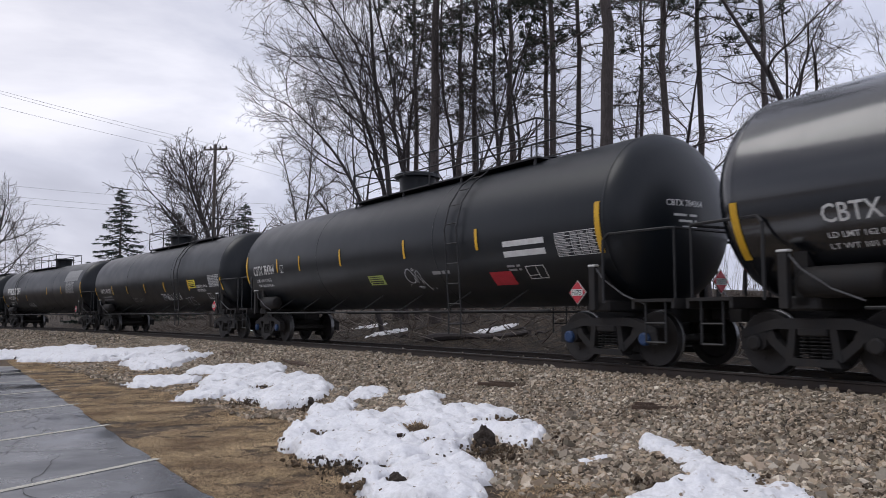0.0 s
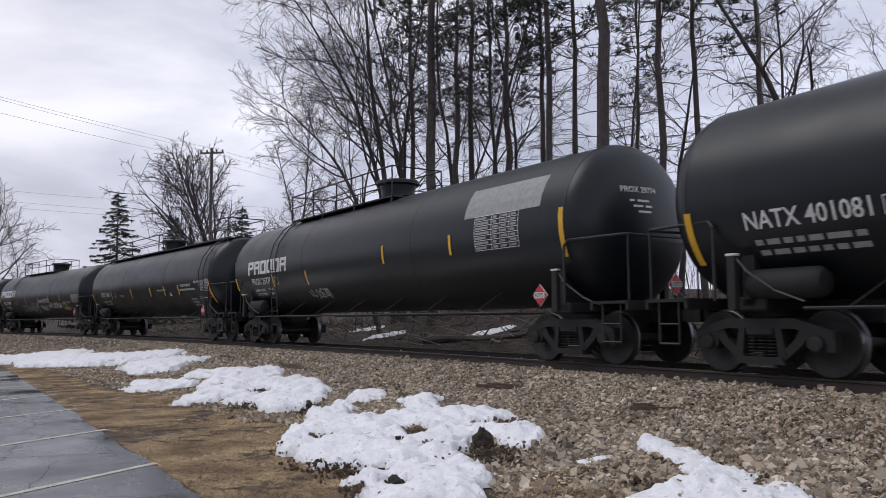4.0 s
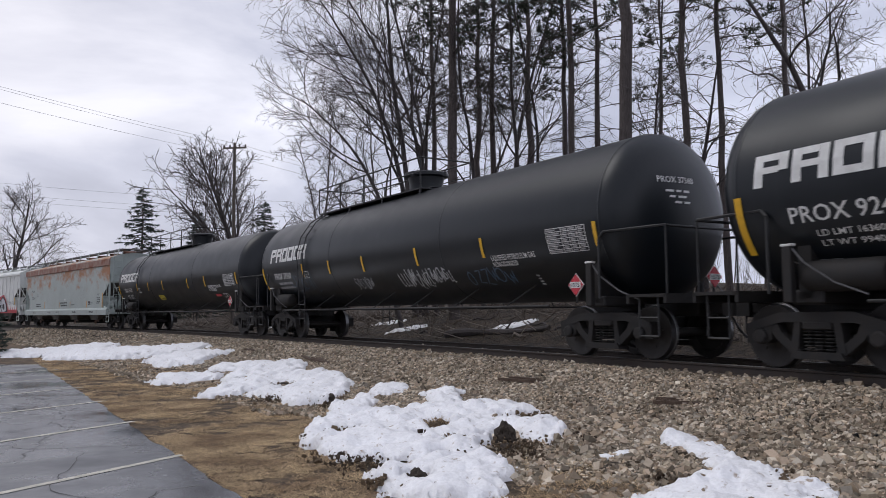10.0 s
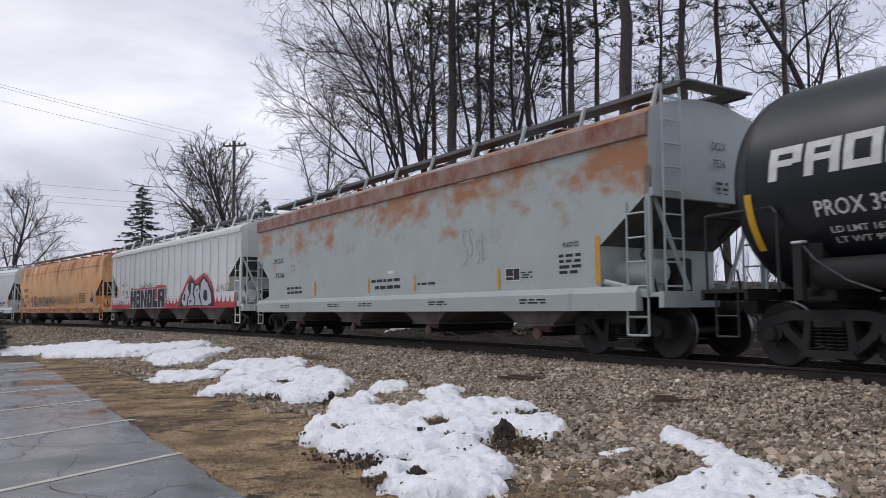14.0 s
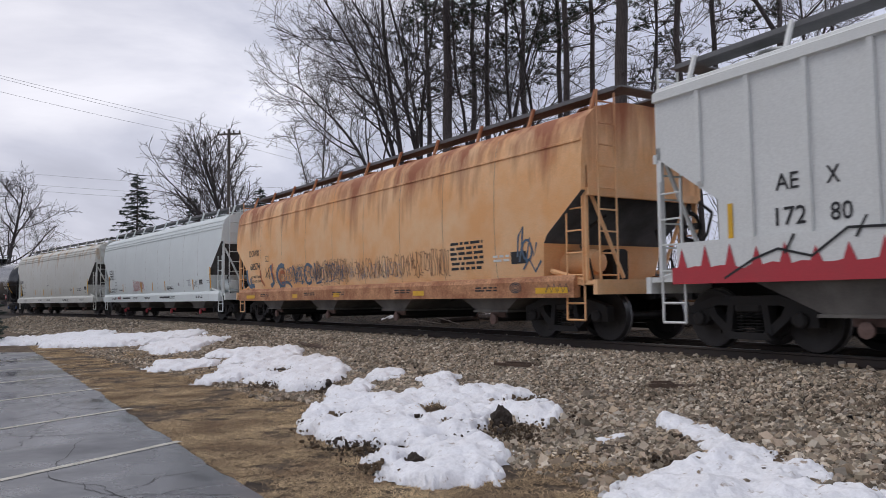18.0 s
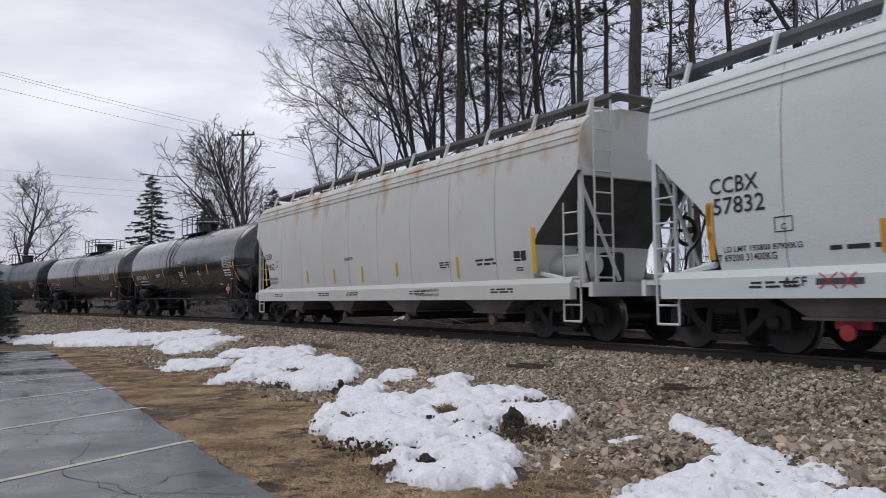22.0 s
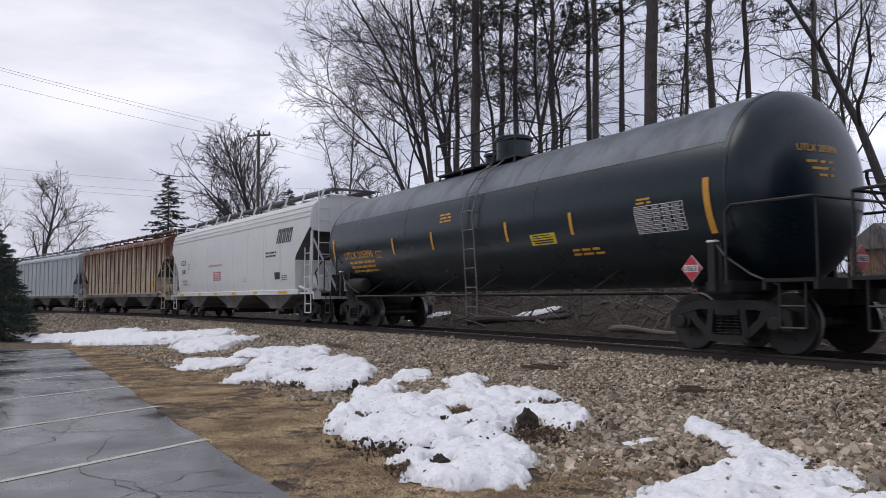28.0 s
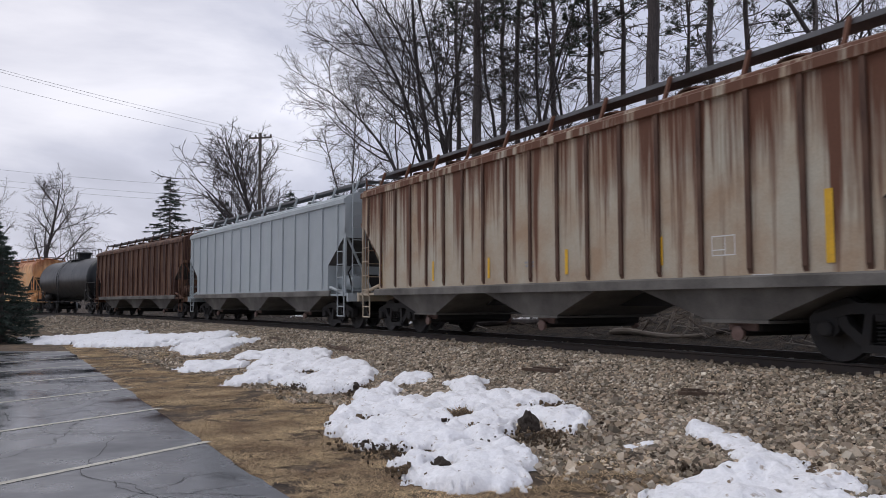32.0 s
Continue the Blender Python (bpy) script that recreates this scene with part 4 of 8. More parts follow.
def twig_mesh(name, segs, mat):
    """Three-sided tapered twigs, one for each row of start, end and two radii."""
    s = np.array(segs)
    p, q, r0, r1 = s[:, 0:3], s[:, 3:6], s[:, 6:7], s[:, 7:8]
    d = q - p
    d /= np.linalg.norm(d, axis=1)[:, None] + 1e-9
    a = np.cross(d, np.where(np.abs(d[:, 2:3]) < 0.8, np.array([[0.0, 0.0, 1.0]]), np.array([[1.0, 0.0, 0.0]])))
    a /= np.linalg.norm(a, axis=1)[:, None] + 1e-9
    b = np.cross(d, a)
    ring = [a * math.cos(t) + b * math.sin(t) for t in (0.0, 2.0944, 4.18879)]
    V = np.stack([p + c * r0 for c in ring] + [q + c * r1 for c in ring], 1).reshape(-1, 3)
    n = len(s)
    F = (np.array([(0, 1, 4, 3), (1, 2, 5, 4), (2, 0, 3, 5)])[None] + 6 * np.arange(n)[:, None, None]).reshape(-1, 4)
    return raw_mesh(name, V.tolist(), F.tolist(), mat)


def bare_tree(seed, height, trunk_r, lean=(0, 0), bend=(0, 0), fork=0.35, limbs=11, reach=0.42, open_=(0.5, 0.95), up=0.10, kids=(7, 6, 4), gnarl=1.0, thick=1.0, favour=(0, 0)):
    """A leafless broad-leaved tree: crooked trunk and limbs, and a crown of forking twigs.
    lean and bend: the trunk's tilt at its foot and its steady curve; open_: the limbs' angle to the trunk; favour: the side they prefer."""
    rnd = random.Random(seed)
    g3 = lambda s: np.array([rnd.gauss(0, s), rnd.gauss(0, s), rnd.gauss(0, s)])
    TV, TF, segs = [], [], []
    steps = (14, 8, 5, 4, 2)
    least = (0.04, 0.024, 0.014, 0.009, 0.006)

    def line(p, d, length, r, level):
        k = steps[level]
        tip = max(r * (0.15 if level == 0 else 0.3), least[level] * 0.6 * thick)
        curl = g3(0.012 if level == 0 else 0.10) * gnarl
        if level:
            curl[2] += up * (1.2 if level < 3 else 0.5)
        else:
            curl[2] = 0.0
            curl[0] += bend[0]
            curl[1] += bend[1]
        wob = (0.05, 0.13, 0.16, 0.15, 0.12)[level] * gnarl
        pts, rad, cur = [p.copy()], [r], p.copy()
        for i in range(k):
            d = d + curl * (2.0 * i / k if level == 0 else 1.0) + g3(wob)
            d /= np.linalg.norm(d)
            cur = cur + d * (length / k) * rnd.uniform(0.8, 1.2)
            pts.append(cur.copy())
            rad.append(r + (tip - r) * ((i + 1) / k) ** 0.85)
        return pts, rad

    def grow(p, d, length, r, level):
        pts, rad = line(p, d, length, r, level)
        if level < 2:
            tube_path(TV, TF, pts, rad, 8 if level == 0 else 5)
        else:
            for a, b, c, e in zip(pts, pts[1:], rad, rad[1:]):
                segs.append((*a, *b, c, e))
        if level == 4:
            return
        m = limbs if level == 0 else kids[level - 1]
        turn = rnd.uniform(0, 6.28)
        for j in range(m):
            f = fork + (0.99 - fork) * (j + rnd.random()) / m if level == 0 else 0.16 + 0.84 * (j + rnd.random()) / m
            k = len(pts) - 1
            i = min(int(f * k), k - 1)
            g = f * k - i
            q = pts[i] * (1 - g) + pts[i + 1] * g
            ax = pts[i + 1] - pts[i]
            ax = ax / np.linalg.norm(ax)
            e1 = np.cross(ax, (0.2, 0.95, 0.1))
            e1 /= np.linalg.norm(e1)
            e2 = np.cross(ax, e1)
            turn += 2.4 + rnd.gauss(0, 0.5)
            side = e1 * math.cos(turn) + e2 * math.sin(turn)
            if level == 0:
                side = side + np.array([favour[0], favour[1], 0.0])
                side /= np.linalg.norm(side)
            ang = rnd.uniform(*open_) if level == 0 else rnd.uniform(0.4, 0.95)
            nd = ax * math.cos(ang) + side * math.sin(ang)
            rr = rad[i] * (1 - g) + rad[i + 1] * g
            if level == 0:
                ln = height * reach * rnd.uniform(0.65, 1.15) * (1.12 - 0.55 * (f - fork) / (1 - fork))
            else:
                ln = length * rnd.uniform(0.34, 0.62) * (1.15 - 0.5 * f)
            grow(q, nd, ln, max(rr * rnd.uniform(0.42, 0.68), least[level + 1] * thick), level + 1)
    d0 = np.array([lean[0], lean[1], 1.0])
    grow(np.array([0.0, 0.0, -0.3]), d0 / np.linalg.norm(d0), height, trunk_r, 0)
    return raw_mesh("trunk", TV, TF, "bark"), twig_mesh("crown", segs, "bark")


def tuft(V, Fc, p, d, size, rnd, n=9, wide=0.055, flat=0.55):
    """A spray of needle blades."""
    for _ in range(n):
        a = d + np.array([rnd.gauss(0, 0.7), rnd.gauss(0, 0.7), rnd.gauss(0, flat)])
        a = a / np.linalg.norm(a) * size * rnd.uniform(0.6, 1.2)
        s = np.cross(a, (rnd.gauss(0, 1), rnd.gauss(0, 1), rnd.gauss(0, 1)))
        s = s / (np.linalg.norm(s) + 1e-9) * size * wide
        b = len(V)
        V += [tuple(p - s), tuple(p + s), tuple(p + a)]
        Fc.append((b, b + 1, b + 2))


def pine_tree(seed, height, trunk_r, clear=0.5, reach=2.8, dead=24, live=40, tilt=0.012):
    """A pine grown in a stand: a long bare trunk with dead snags, and a ragged crown of needle clumps."""
    rnd = random.Random(seed)
    TV, TF, segs, NV, NF = [], [], [], [], []
    bend = (rnd.gauss(0, tilt), rnd.gauss(0, tilt))
    wave = [np.array([rnd.gauss(0, 0.045), rnd.gauss(0, 0.045), 0]) for _ in range(16)]
    pts = [np.array([bend[0] * z * z / height, bend[1] * z * z / height, z]) + w for z, w in zip(np.linspace(-0.4, height, 16), wave)]
    tube_path(TV, TF, pts, [trunk_r * (1 - 0.80 * max(0, z[2]) / height) * rnd.uniform(0.95, 1.06) + 0.015 for z in pts], 10)

    def on_trunk(f):
        i = min(int(f * 15), 14)
        return pts[i] + (pts[i + 1] - pts[i]) * (f * 15 - i)

    def bough(p, d, ln, r, k, droop):
        bp, cur, curl = [p.copy()], p.copy(), np.array([rnd.gauss(0, 0.12), rnd.gauss(0, 0.12), rnd.gauss(droop, 0.08)])
        for i in range(k):
            d = d + curl + np.array([rnd.gauss(0, 0.13), rnd.gauss(0, 0.13), rnd.gauss(0, 0.12)])
            d = d / np.linalg.norm(d)
            cur = cur + d * ln / k
            bp.append(cur.copy())
        for i in range(k):
            segs.append((*bp[i], *bp[i + 1], r * (1 - 0.75 * i / k), r * (1 - 0.75 * (i + 1) / k)))
        return bp, d
    for _ in range(dead):
        f = rnd.uniform(clear * 0.30, clear * 1.15)
        a = rnd.uniform(0, 6.283)
        bp, d = bough(on_trunk(f), np.array([math.cos(a), math.sin(a), rnd.uniform(-0.25, 0.25)]), reach * rnd.uniform(0.2, 0.75), rnd.uniform(0.014, 0.03), 4, -0.04)
        for _ in range(rnd.randrange(2, 6)):
            q = bp[rnd.randrange(1, 5)]
            e = d + np.array([rnd.gauss(0, 0.8), rnd.gauss(0, 0.8), rnd.gauss(0, 0.5)])
            bough(q, e / np.linalg.norm(e), rnd.uniform(0.2, 0.7), 0.009, 2, -0.02)
    for w in range(live):
        f = clear + (1 - clear) * ((w + rnd.random()) / live) ** 0.9
        a = rnd.uniform(0, 6.283)
        ln = reach * rnd.uniform(0.45, 1.15) * (1.05 - 0.75 * max(0, (f - clear) / (1 - clear)) ** 2)
        bp, d = bough(on_trunk(f), np.array([math.cos(a), math.sin(a), rnd.uniform(-0.1, 0.45)]), ln, 0.04, 5, 0.03)
        for _ in range(5):
            g = rnd.uniform(0.35, 1.0) * 4.999
            q = bp[int(g)] + (bp[int(g) + 1] - bp[int(g)]) * (g % 1)
            e = d * 0.6 + np.array([rnd.gauss(0, 0.8), rnd.gauss(0, 0.8), rnd.gauss(0.25, 0.4)])
            e /= np.linalg.norm(e)
            sp, e = bough(q, e, rnd.uniform(0.3, 0.8), 0.012, 2, 0.05)
            for _ in range(4):
                tuft(NV, NF, sp[rnd.randrange(1, 3)] + np.array([rnd.gauss(0, 0.07), rnd.gauss(0, 0.07), rnd.gauss(0, 0.05)]), e, 0.27, rnd, 8, 0.075)
    return raw_mesh("trunk", TV, TF, "pinebark"), twig_mesh("bough", segs, "pinebark"), raw_mesh("foliage", NV, NF, "needle")


def spruce_tree(seed, height, width, low=0.05, tier=0.5, dense=1.0):
    """A spruce: tiers of drooping boughs with upturned ends, and light between the tiers."""
    rnd = random.Random(seed)
    TV, TF, segs, NV, NF = [], [], [], [], []
    tube_path(TV, TF, [np.array([0, 0, z]) for z in (-0.3, height * 0.4, height)], [0.015 * height, 0.010 * height, 0.01], 7)
    z, t = low * height, 0
    while z < height * 0.97:
        f = z / height
        r0 = width / 2 * (1 - f) ** 0.92 + 0.10
        n = int(6 + 5 * (1 - f))
        for b in range(n):
            a = 6.283 * (b + rnd.uniform(-0.3, 0.3)) / n + t * 0.7
            d = np.array([math.cos(a), math.sin(a), 0])
            ln = r0 * rnd.uniform(0.62, 1.15)
            zz = z + rnd.gauss(0, 0.10)
            dr = rnd.uniform(0.16, 0.38) * (1.0 - 0.8 * f)
            bp = [np.array([0, 0, zz]), d * ln * 0.45 + np.array([0, 0, zz - dr * ln * 0.55]), d * ln * 0.8 + np.array([0, 0, zz - dr * ln * 0.8]), d * ln + np.array([0, 0, zz - dr * ln * 0.72])]
            for i in range(3):
                segs.append((*bp[i], *bp[i + 1], 0.03 - 0.008 * i, 0.022 - 0.008 * i))
            side = np.array([-d[1], d[0], 0])
            for k in range(int((3 + ln * 7.0) * dense)):
                g = rnd.uniform(0.18, 1.0) * 2.999
                q = bp[int(g)] + (bp[int(g) + 1] - bp[int(g)]) * (g % 1)
                e = side * rnd.choice((-1, 1)) * rnd.uniform(0.3, 1.0) + d * 0.6 + np.array([0, 0, rnd.uniform(-0.75, -0.05)])
                tuft(NV, NF, q, e / np.linalg.norm(e), 0.34 * rnd.uniform(0.7, 1.1), rnd, 6, 0.10, 0.3)
        z += tier * rnd.uniform(0.8, 1.2) * (1.0 - 0.45 * f)
        t += 1
    tuft(NV, NF, np.array([0, 0, height * 0.97]), np.array([0, 0, 1.0]), 0.4, rnd, 12, 0.07)
    return raw_mesh("trunk", TV, TF, "pinebark"), twig_mesh("bough", segs, "pinebark"), raw_mesh("foliage", NV, NF, "spruce")


def plant(meshes, name, label, category, group, x, y, z=None, turn=0.0, size=1.0):
    t = thing(name, label, category, group)
    for me in meshes:
        o = new(me.name.split(".")[0], me)
        o.parent = t
        if o.name.split(".")[0] in ("bough", "crown", "foliage"):
            tagged(o, kind="stuff")
    zz = gz(x, y) if z is None else z
    t.matrix_basis = pose(x, y, zz, 0, 0, turn) @ Matrix.Scale(size, 4)
    return t


def spot(px, depth):
    """A place from its bearing (as a slope to the right) and its distance ahead."""
    return px * depth, depth


# slender trees of the wood's edge, which lean out over the line to the light
EDGE = [bare_tree(101, 13.5, 0.17, (-0.04, 0), (-0.058, 0), 0.36, 13, 0.36, (0.35, 0.9), up=0.06, kids=(7, 6, 4), favour=(-0.5, 0)),
        bare_tree(102, 17.5, 0.16, (-0.12, 0), (-0.026, 0), 0.34, 14, 0.30, (0.4, 0.95), up=0.05, kids=(7, 6, 4), favour=(-0.5, 0)),
        bare_tree(103, 19.0, 0.17, (-0.08, 0), (-0.014, 0), 0.34, 14, 0.28, (0.4, 0.95), up=0.05, kids=(7, 6, 4), favour=(-0.4, 0))]
# upright trees within it
TALL = [bare_tree(111, 19, 0.13, (0.01, 0), (0.002, 0), 0.30, 14, 0.24, (0.4, 0.95), up=0.06, kids=(6, 5, 4)), bare_tree(112, 20, 0.11, (-0.03, 0), (-0.004, 0), 0.34, 14, 0.23, (0.4, 0.95), up=0.06, kids=(6, 5, 4)),
        bare_tree(113, 17, 0.12, (0.06, 0), (-0.012, 0), 0.26, 14, 0.28, (0.45, 1.05), up=0.06, kids=(6, 5, 4), gnarl=1.3)]
THIN = bare_tree(121, 12.5, 0.085, (-0.03, 0), (-0.004, 0), 0.22, 16, 0.22, (0.5, 1.0), up=0.06, kids=(6, 5, 3))
LOW = bare_tree(122, 6.2, 0.12, (-0.40, 0), (-0.05, 0), 0.25, 11, 0.36, (0.5, 1.0), up=0.09, kids=(6, 5, 3), gnarl=1.3)
FAN = bare_tree(131, 7.0, 0.22, (-0.42, 0.0), (0.0, 0), 0.16, 18, 0.62, (0.25, 0.85), up=0.02, kids=(8, 6, 3), gnarl=0.5, thick=1.3)
WIDE = bare_tree(132, 9.0, 0.24, (0.08, 0.0), (0.0, 0), 0.20, 14, 0.55, (0.45, 1.05), up=0.04, kids=(8, 6, 3), gnarl=1.0, thick=1.25)
CROOK = bare_tree(141, 11, 0.17, (-0.30, 0.0), (0.0, 0), 0.30, 9, 0.36, (0.6, 1.2), up=0.05, kids=(6, 4, 3), gnarl=1.7)
PINES = [pine_tree(31, 22, 0.22, 0.47, 2.9, 44, 50), pine_tree(32, 20, 0.13, 0.50, 2.2, 44, 40), pine_tree(33, 23, 0.15, 0.42, 2.7, 44, 54)]
SPRUCES = [spruce_tree(41, 10.5, 7.6), spruce_tree(42, 7.5, 6.4, tier=0.34, dense=1.5)]

rt = random.Random(77)
# tall pines behind the track: slope to the right, distance, size
for px, d, size, k in ((0.0285, 30, 1.0, 0), (0.079, 36, 1.0, 2), (0.175, 31, 0.95, 1), (0.186, 29, 0.95, 2), (0.217, 30, 0.95, 1), (0.2545, 24, 1.05, 0), (0.331, 27, 0.95, 2),
                       (0.381, 28, 0.95, 1), (0.466, 27, 0.9, 1), (0.128, 44, 1.1, 0), (0.30, 46, 1.0, 2), (0.006, 44, 1.1, 2), (0.062, 50, 1.15, 0)):
    plant(PINES[k], "pine_tree", "tall pine with bare lower trunk and dark needle tufts", "tree", "pines behind the track", *spot(px, d), turn=rt.uniform(0, 360), size=size)
# leafless trees behind the track
plant(EDGE[0], "bare_tree", "large leafless tree arching out from the wood", "tree", "leafless trees", *spot(-0.042, 34), turn=0, size=0.88)
plant(EDGE[1], "bare_tree", "tall leafless tree leaning out from the wood", "tree", "leafless trees", *spot(-0.020, 35), turn=4, size=1.0)
plant(EDGE[2], "bare_tree", "tall leafless tree leaning out from the wood", "tree", "leafless trees", *spot(-0.006, 34), turn=-6, size=1.0)
plant(EDGE[1], "bare_tree", "tall leafless tree leaning out from the wood", "tree", "leafless trees", *spot(0.012, 40), turn=14, size=1.1)
plant(LOW, "bare_tree", "low crooked leafless tree at the wood's edge", "tree", "leafless trees", *spot(-0.035, 31), turn=0, size=1.0)
plant(THIN, "bare_tree", "slender leafless tree in front of the wood", "tree", "leafless trees", *spot(-0.148, 40), turn=0, size=1.0)
plant(THIN, "bare_tree", "slender leafless tree in front of the wood", "tree", "leafless trees", *spot(-0.132, 44), turn=150, size=0.85)
plant(CROOK, "bare_tree", "crooked leafless tree close behind the track", "tree", "leafless trees", *spot(0.60, 21), turn=0, size=1.0)
plant(CROOK, "bare_tree", "twisted leafless tree among the pines", "tree", "leafless trees", *spot(0.352, 27), turn=70, size=0.8)
for px, d, size, k in ((-0.013, 37, 1.0, 0), (0.008, 33, 0.95, 1), (0.067, 32, 0.9, 2), (0.094, 34, 1.0, 1), (0.118, 33, 0.95, 0), (0.155, 36, 1.0, 1),
                       (0.285, 38, 0.9, 1), (0.43, 36, 0.9, 2), (0.51, 34, 0.9, 0), (0.62, 30, 0.9, 1), (0.05, 46, 1.1, 2)):
    plant(TALL[k], "bare_tree", "leafless grey deciduous tree with fine twigs", "tree", "leafless trees", *spot(px, d), turn=rt.uniform(0, 360), size=size)
# trees far along the line
plant(FAN, "bare_tree", "broad leafless tree beside the utility pole", "tree", "leafless trees", *spot(-0.216, 64), turn=0, size=1.9)
plant(WIDE, "bare_tree", "leafless spreading tree far along the line", "tree", "leafless trees", *spot(-0.535, 98), turn=120, size=1.6)
plant(WIDE, "bare_tree", "leafless tree far along the line", "tree", "leafless trees", *spot(-0.60, 104), turn=10, size=1.5)
plant(THIN, "bare_tree", "slim leafless tree far along the line", "tree", "leafless trees", *spot(-0.49, 75), turn=70, size=0.85)
plant(THIN, "bare_tree", "slim leafless tree beyond the utility pole", "tree", "leafless trees", *spot(-0.225, 75), turn=200, size=0.95)
plant(SPRUCES[0], "spruce_tree", "dark green spruce with drooping boughs", "tree", "spruces", *spot(-0.369, 66), turn=0, size=1.08)
plant(SPRUCES[0], "spruce_tree", "dark green spruce behind the bare tree", "tree", "spruces", *spot(-0.297, 72), turn=80, size=0.95)
plant(SPRUCES[0], "spruce_tree", "small dark spruce beyond the train", "tree", "spruces", *spot(-0.213, 70), turn=160, size=1.0)
plant(SPRUCES[1], "spruce_tree", "bushy dark spruce at the corner of the car park", "tree", "spruces", -18.4, 31.5, turn=30, size=0.55)
plant(SPRUCES[1], "spruce_tree", "low dark spruce at the corner of the car park", "tree", "spruces", -20.2, 32.3, turn=130, size=0.6)
plant(SPRUCES[1], "spruce_tree", "grey-green spruce far along the line", "tree", "spruces", -28.2, 47.0, turn=250, size=0.95)
plant(SPRUCES[1], "spruce_tree", "tall dark spruce beside the car park", "tree", "spruces", -22.9, 35.5, turn=200, size=0.6)


# undergrowth and the depth of the wood
def twig_field(name, label, count, qs, ss, height, lean, seed, r, branches, mat="brush", sink=0.05):
    rnd = random.Random(seed)
    V, Fc = [], []
    q = np.array([rnd.uniform(*qs) for _ in range(count)])
    s = np.array([rnd.uniform(*ss) for _ in range(count)])
    P = [on_track(b, -a) for a, b in zip(q, s)]
    Z = ground_z([p.x for p in P], [p.y for p in P])
    for p, z in zip(P, Z):
        h = rnd.uniform(*height)
        d = np.array([rnd.gauss(0, lean), rnd.gauss(0, lean), 1.0])
        d /= np.linalg.norm(d)
        a = np.array([p.x, p.y, z - 0.05])
        b = a + d * h * 0.5 + np.array([rnd.gauss(0, 0.05), rnd.gauss(0, 0.05), 0]) * h
        c = a + d * h
        rr = r * rnd.uniform(0.6, 1.4)
        tube_path(V, Fc, [a, b, c], [rr, rr * 0.7, rr * 0.3], 4 if r > 0.04 else 3)
        for _ in range(branches):
            g = rnd.uniform(0.25, 0.95)
            m = a + (c - a) * g
            e = d + np.array([rnd.gauss(0, 0.9), rnd.gauss(0, 0.9), rnd.gauss(0.2, 0.4)])
            e /= np.linalg.norm(e)
            ln = h * rnd.uniform(0.12, 0.34) * (1.1 - 0.5 * g)
            tube_path(V, Fc, [m, m + e * ln * 0.5, m + e * ln + np.array([0, 0, 0.1 * ln])], [rr * 0.4, rr * 0.25, rr * 0.1], 3)
    return tagged(new(name, raw_mesh(name, V, Fc, mat)), label, "undergrowth", kind="stuff")


twig_field("far_woods", "far leafless woods behind the pines", 80, (-75, -26), (-30, 70), (5, 8), 0.14, 5, 0.04, 22, "bark")
twig_field("undergrowth", "tangle of bare shrubs at the wood edge", 1100, (-26, -8.5), (-25, 60), (0.8, 3.2), 0.25, 6, 0.010, 6)
twig_field("brushwood", "cut sticks and dead stalks on the bank", 2600, (-11, -2.9), (-14, 40), (0.3, 1.3), 2.6, 7, 0.016, 3)
twig_field("hedge_line", "bare hedge far along the line", 500, (-22, -9), (50, 140), (1.0, 4.5), 0.2, 8, 0.02, 8)


twig_field("fallen_sticks", "pale dead sticks strewn on the bank", 420, (-9, -2.9), (-14, 40), (0.4, 1.5), 3.2, 17, 0.020, 2, "deadwood")


def fallen_log(a, b, r, mat, label, stubs):
    a, b = Vector(a), Vector(b)
    f = Form()
    rings, n = [], 9
    d = (b - a)
    side = d.cross(Vector((0, 0, 1))).normalized()
    for i in range(n):
        t = i / (n - 1)
        c = a.lerp(b, t) + Vector((0, 0, 0.05 * math.sin(t * 7))) + side * 0.06 * math.sin(t * 5)
        rr = r * (1 - 0.45 * t) * (1 + 0.15 * math.sin(t * 13))
        rings.append([tuple(c + side * rr * math.cos(q) + Vector((0, 0, 1)) * rr * math.sin(q)) for q in np.linspace(0, 2 * math.pi, 9)[:-1]])
    f.loft(rings)
    lg = part("fallen_log", f, mat, smooth=True)
    for t, ln in stubs:
        c = a.lerp(b, t)
        part("stub", Form().tube(c, c + Vector((0.1, 0.05, ln)) + d.normalized() * ln * 0.6, r * 0.28, r * 0.12, 6), mat, lg)
    return tagged(lg, label, "log", "fallen logs")


def bank_point(s, q, up=0.0):
    p = on_track(s, -q)
    return (p.x, p.y, gz(p.x, p.y) + up)


fallen_log(bank_point(3.9, -3.2, 0.04), bank_point(0.8, -3.1, 0.08), 0.085, "deadwood", "bleached fallen log with broken stubs", ((0.35, 0.5), (0.5, 0.45), (0.8, 0.2)))
fallen_log(bank_point(10.6, -3.2, 0.08), bank_point(6.4, -4.0, 0.10), 0.14, "bark", "dark fallen trunk on the bank", ((0.6, 0.3),))
rl = random.Random(61)
for k in range(16):
    s_, q_ = rl.uniform(-11, 26), rl.uniform(-6.5, -3.2)
    ds, dq = rl.uniform(-1.6, 1.6), rl.uniform(-0.5, 0.5)
    fallen_log(bank_point(s_, q_, 0.03), bank_point(s_ + ds, min(q_ + dq, -3.0), 0.06), rl.uniform(0.03, 0.06), rl.choice(("deadwood", "bark", "bark")), "broken branch lying on the bank", ((0.5, 0.3),))
rs = random.Random(12)
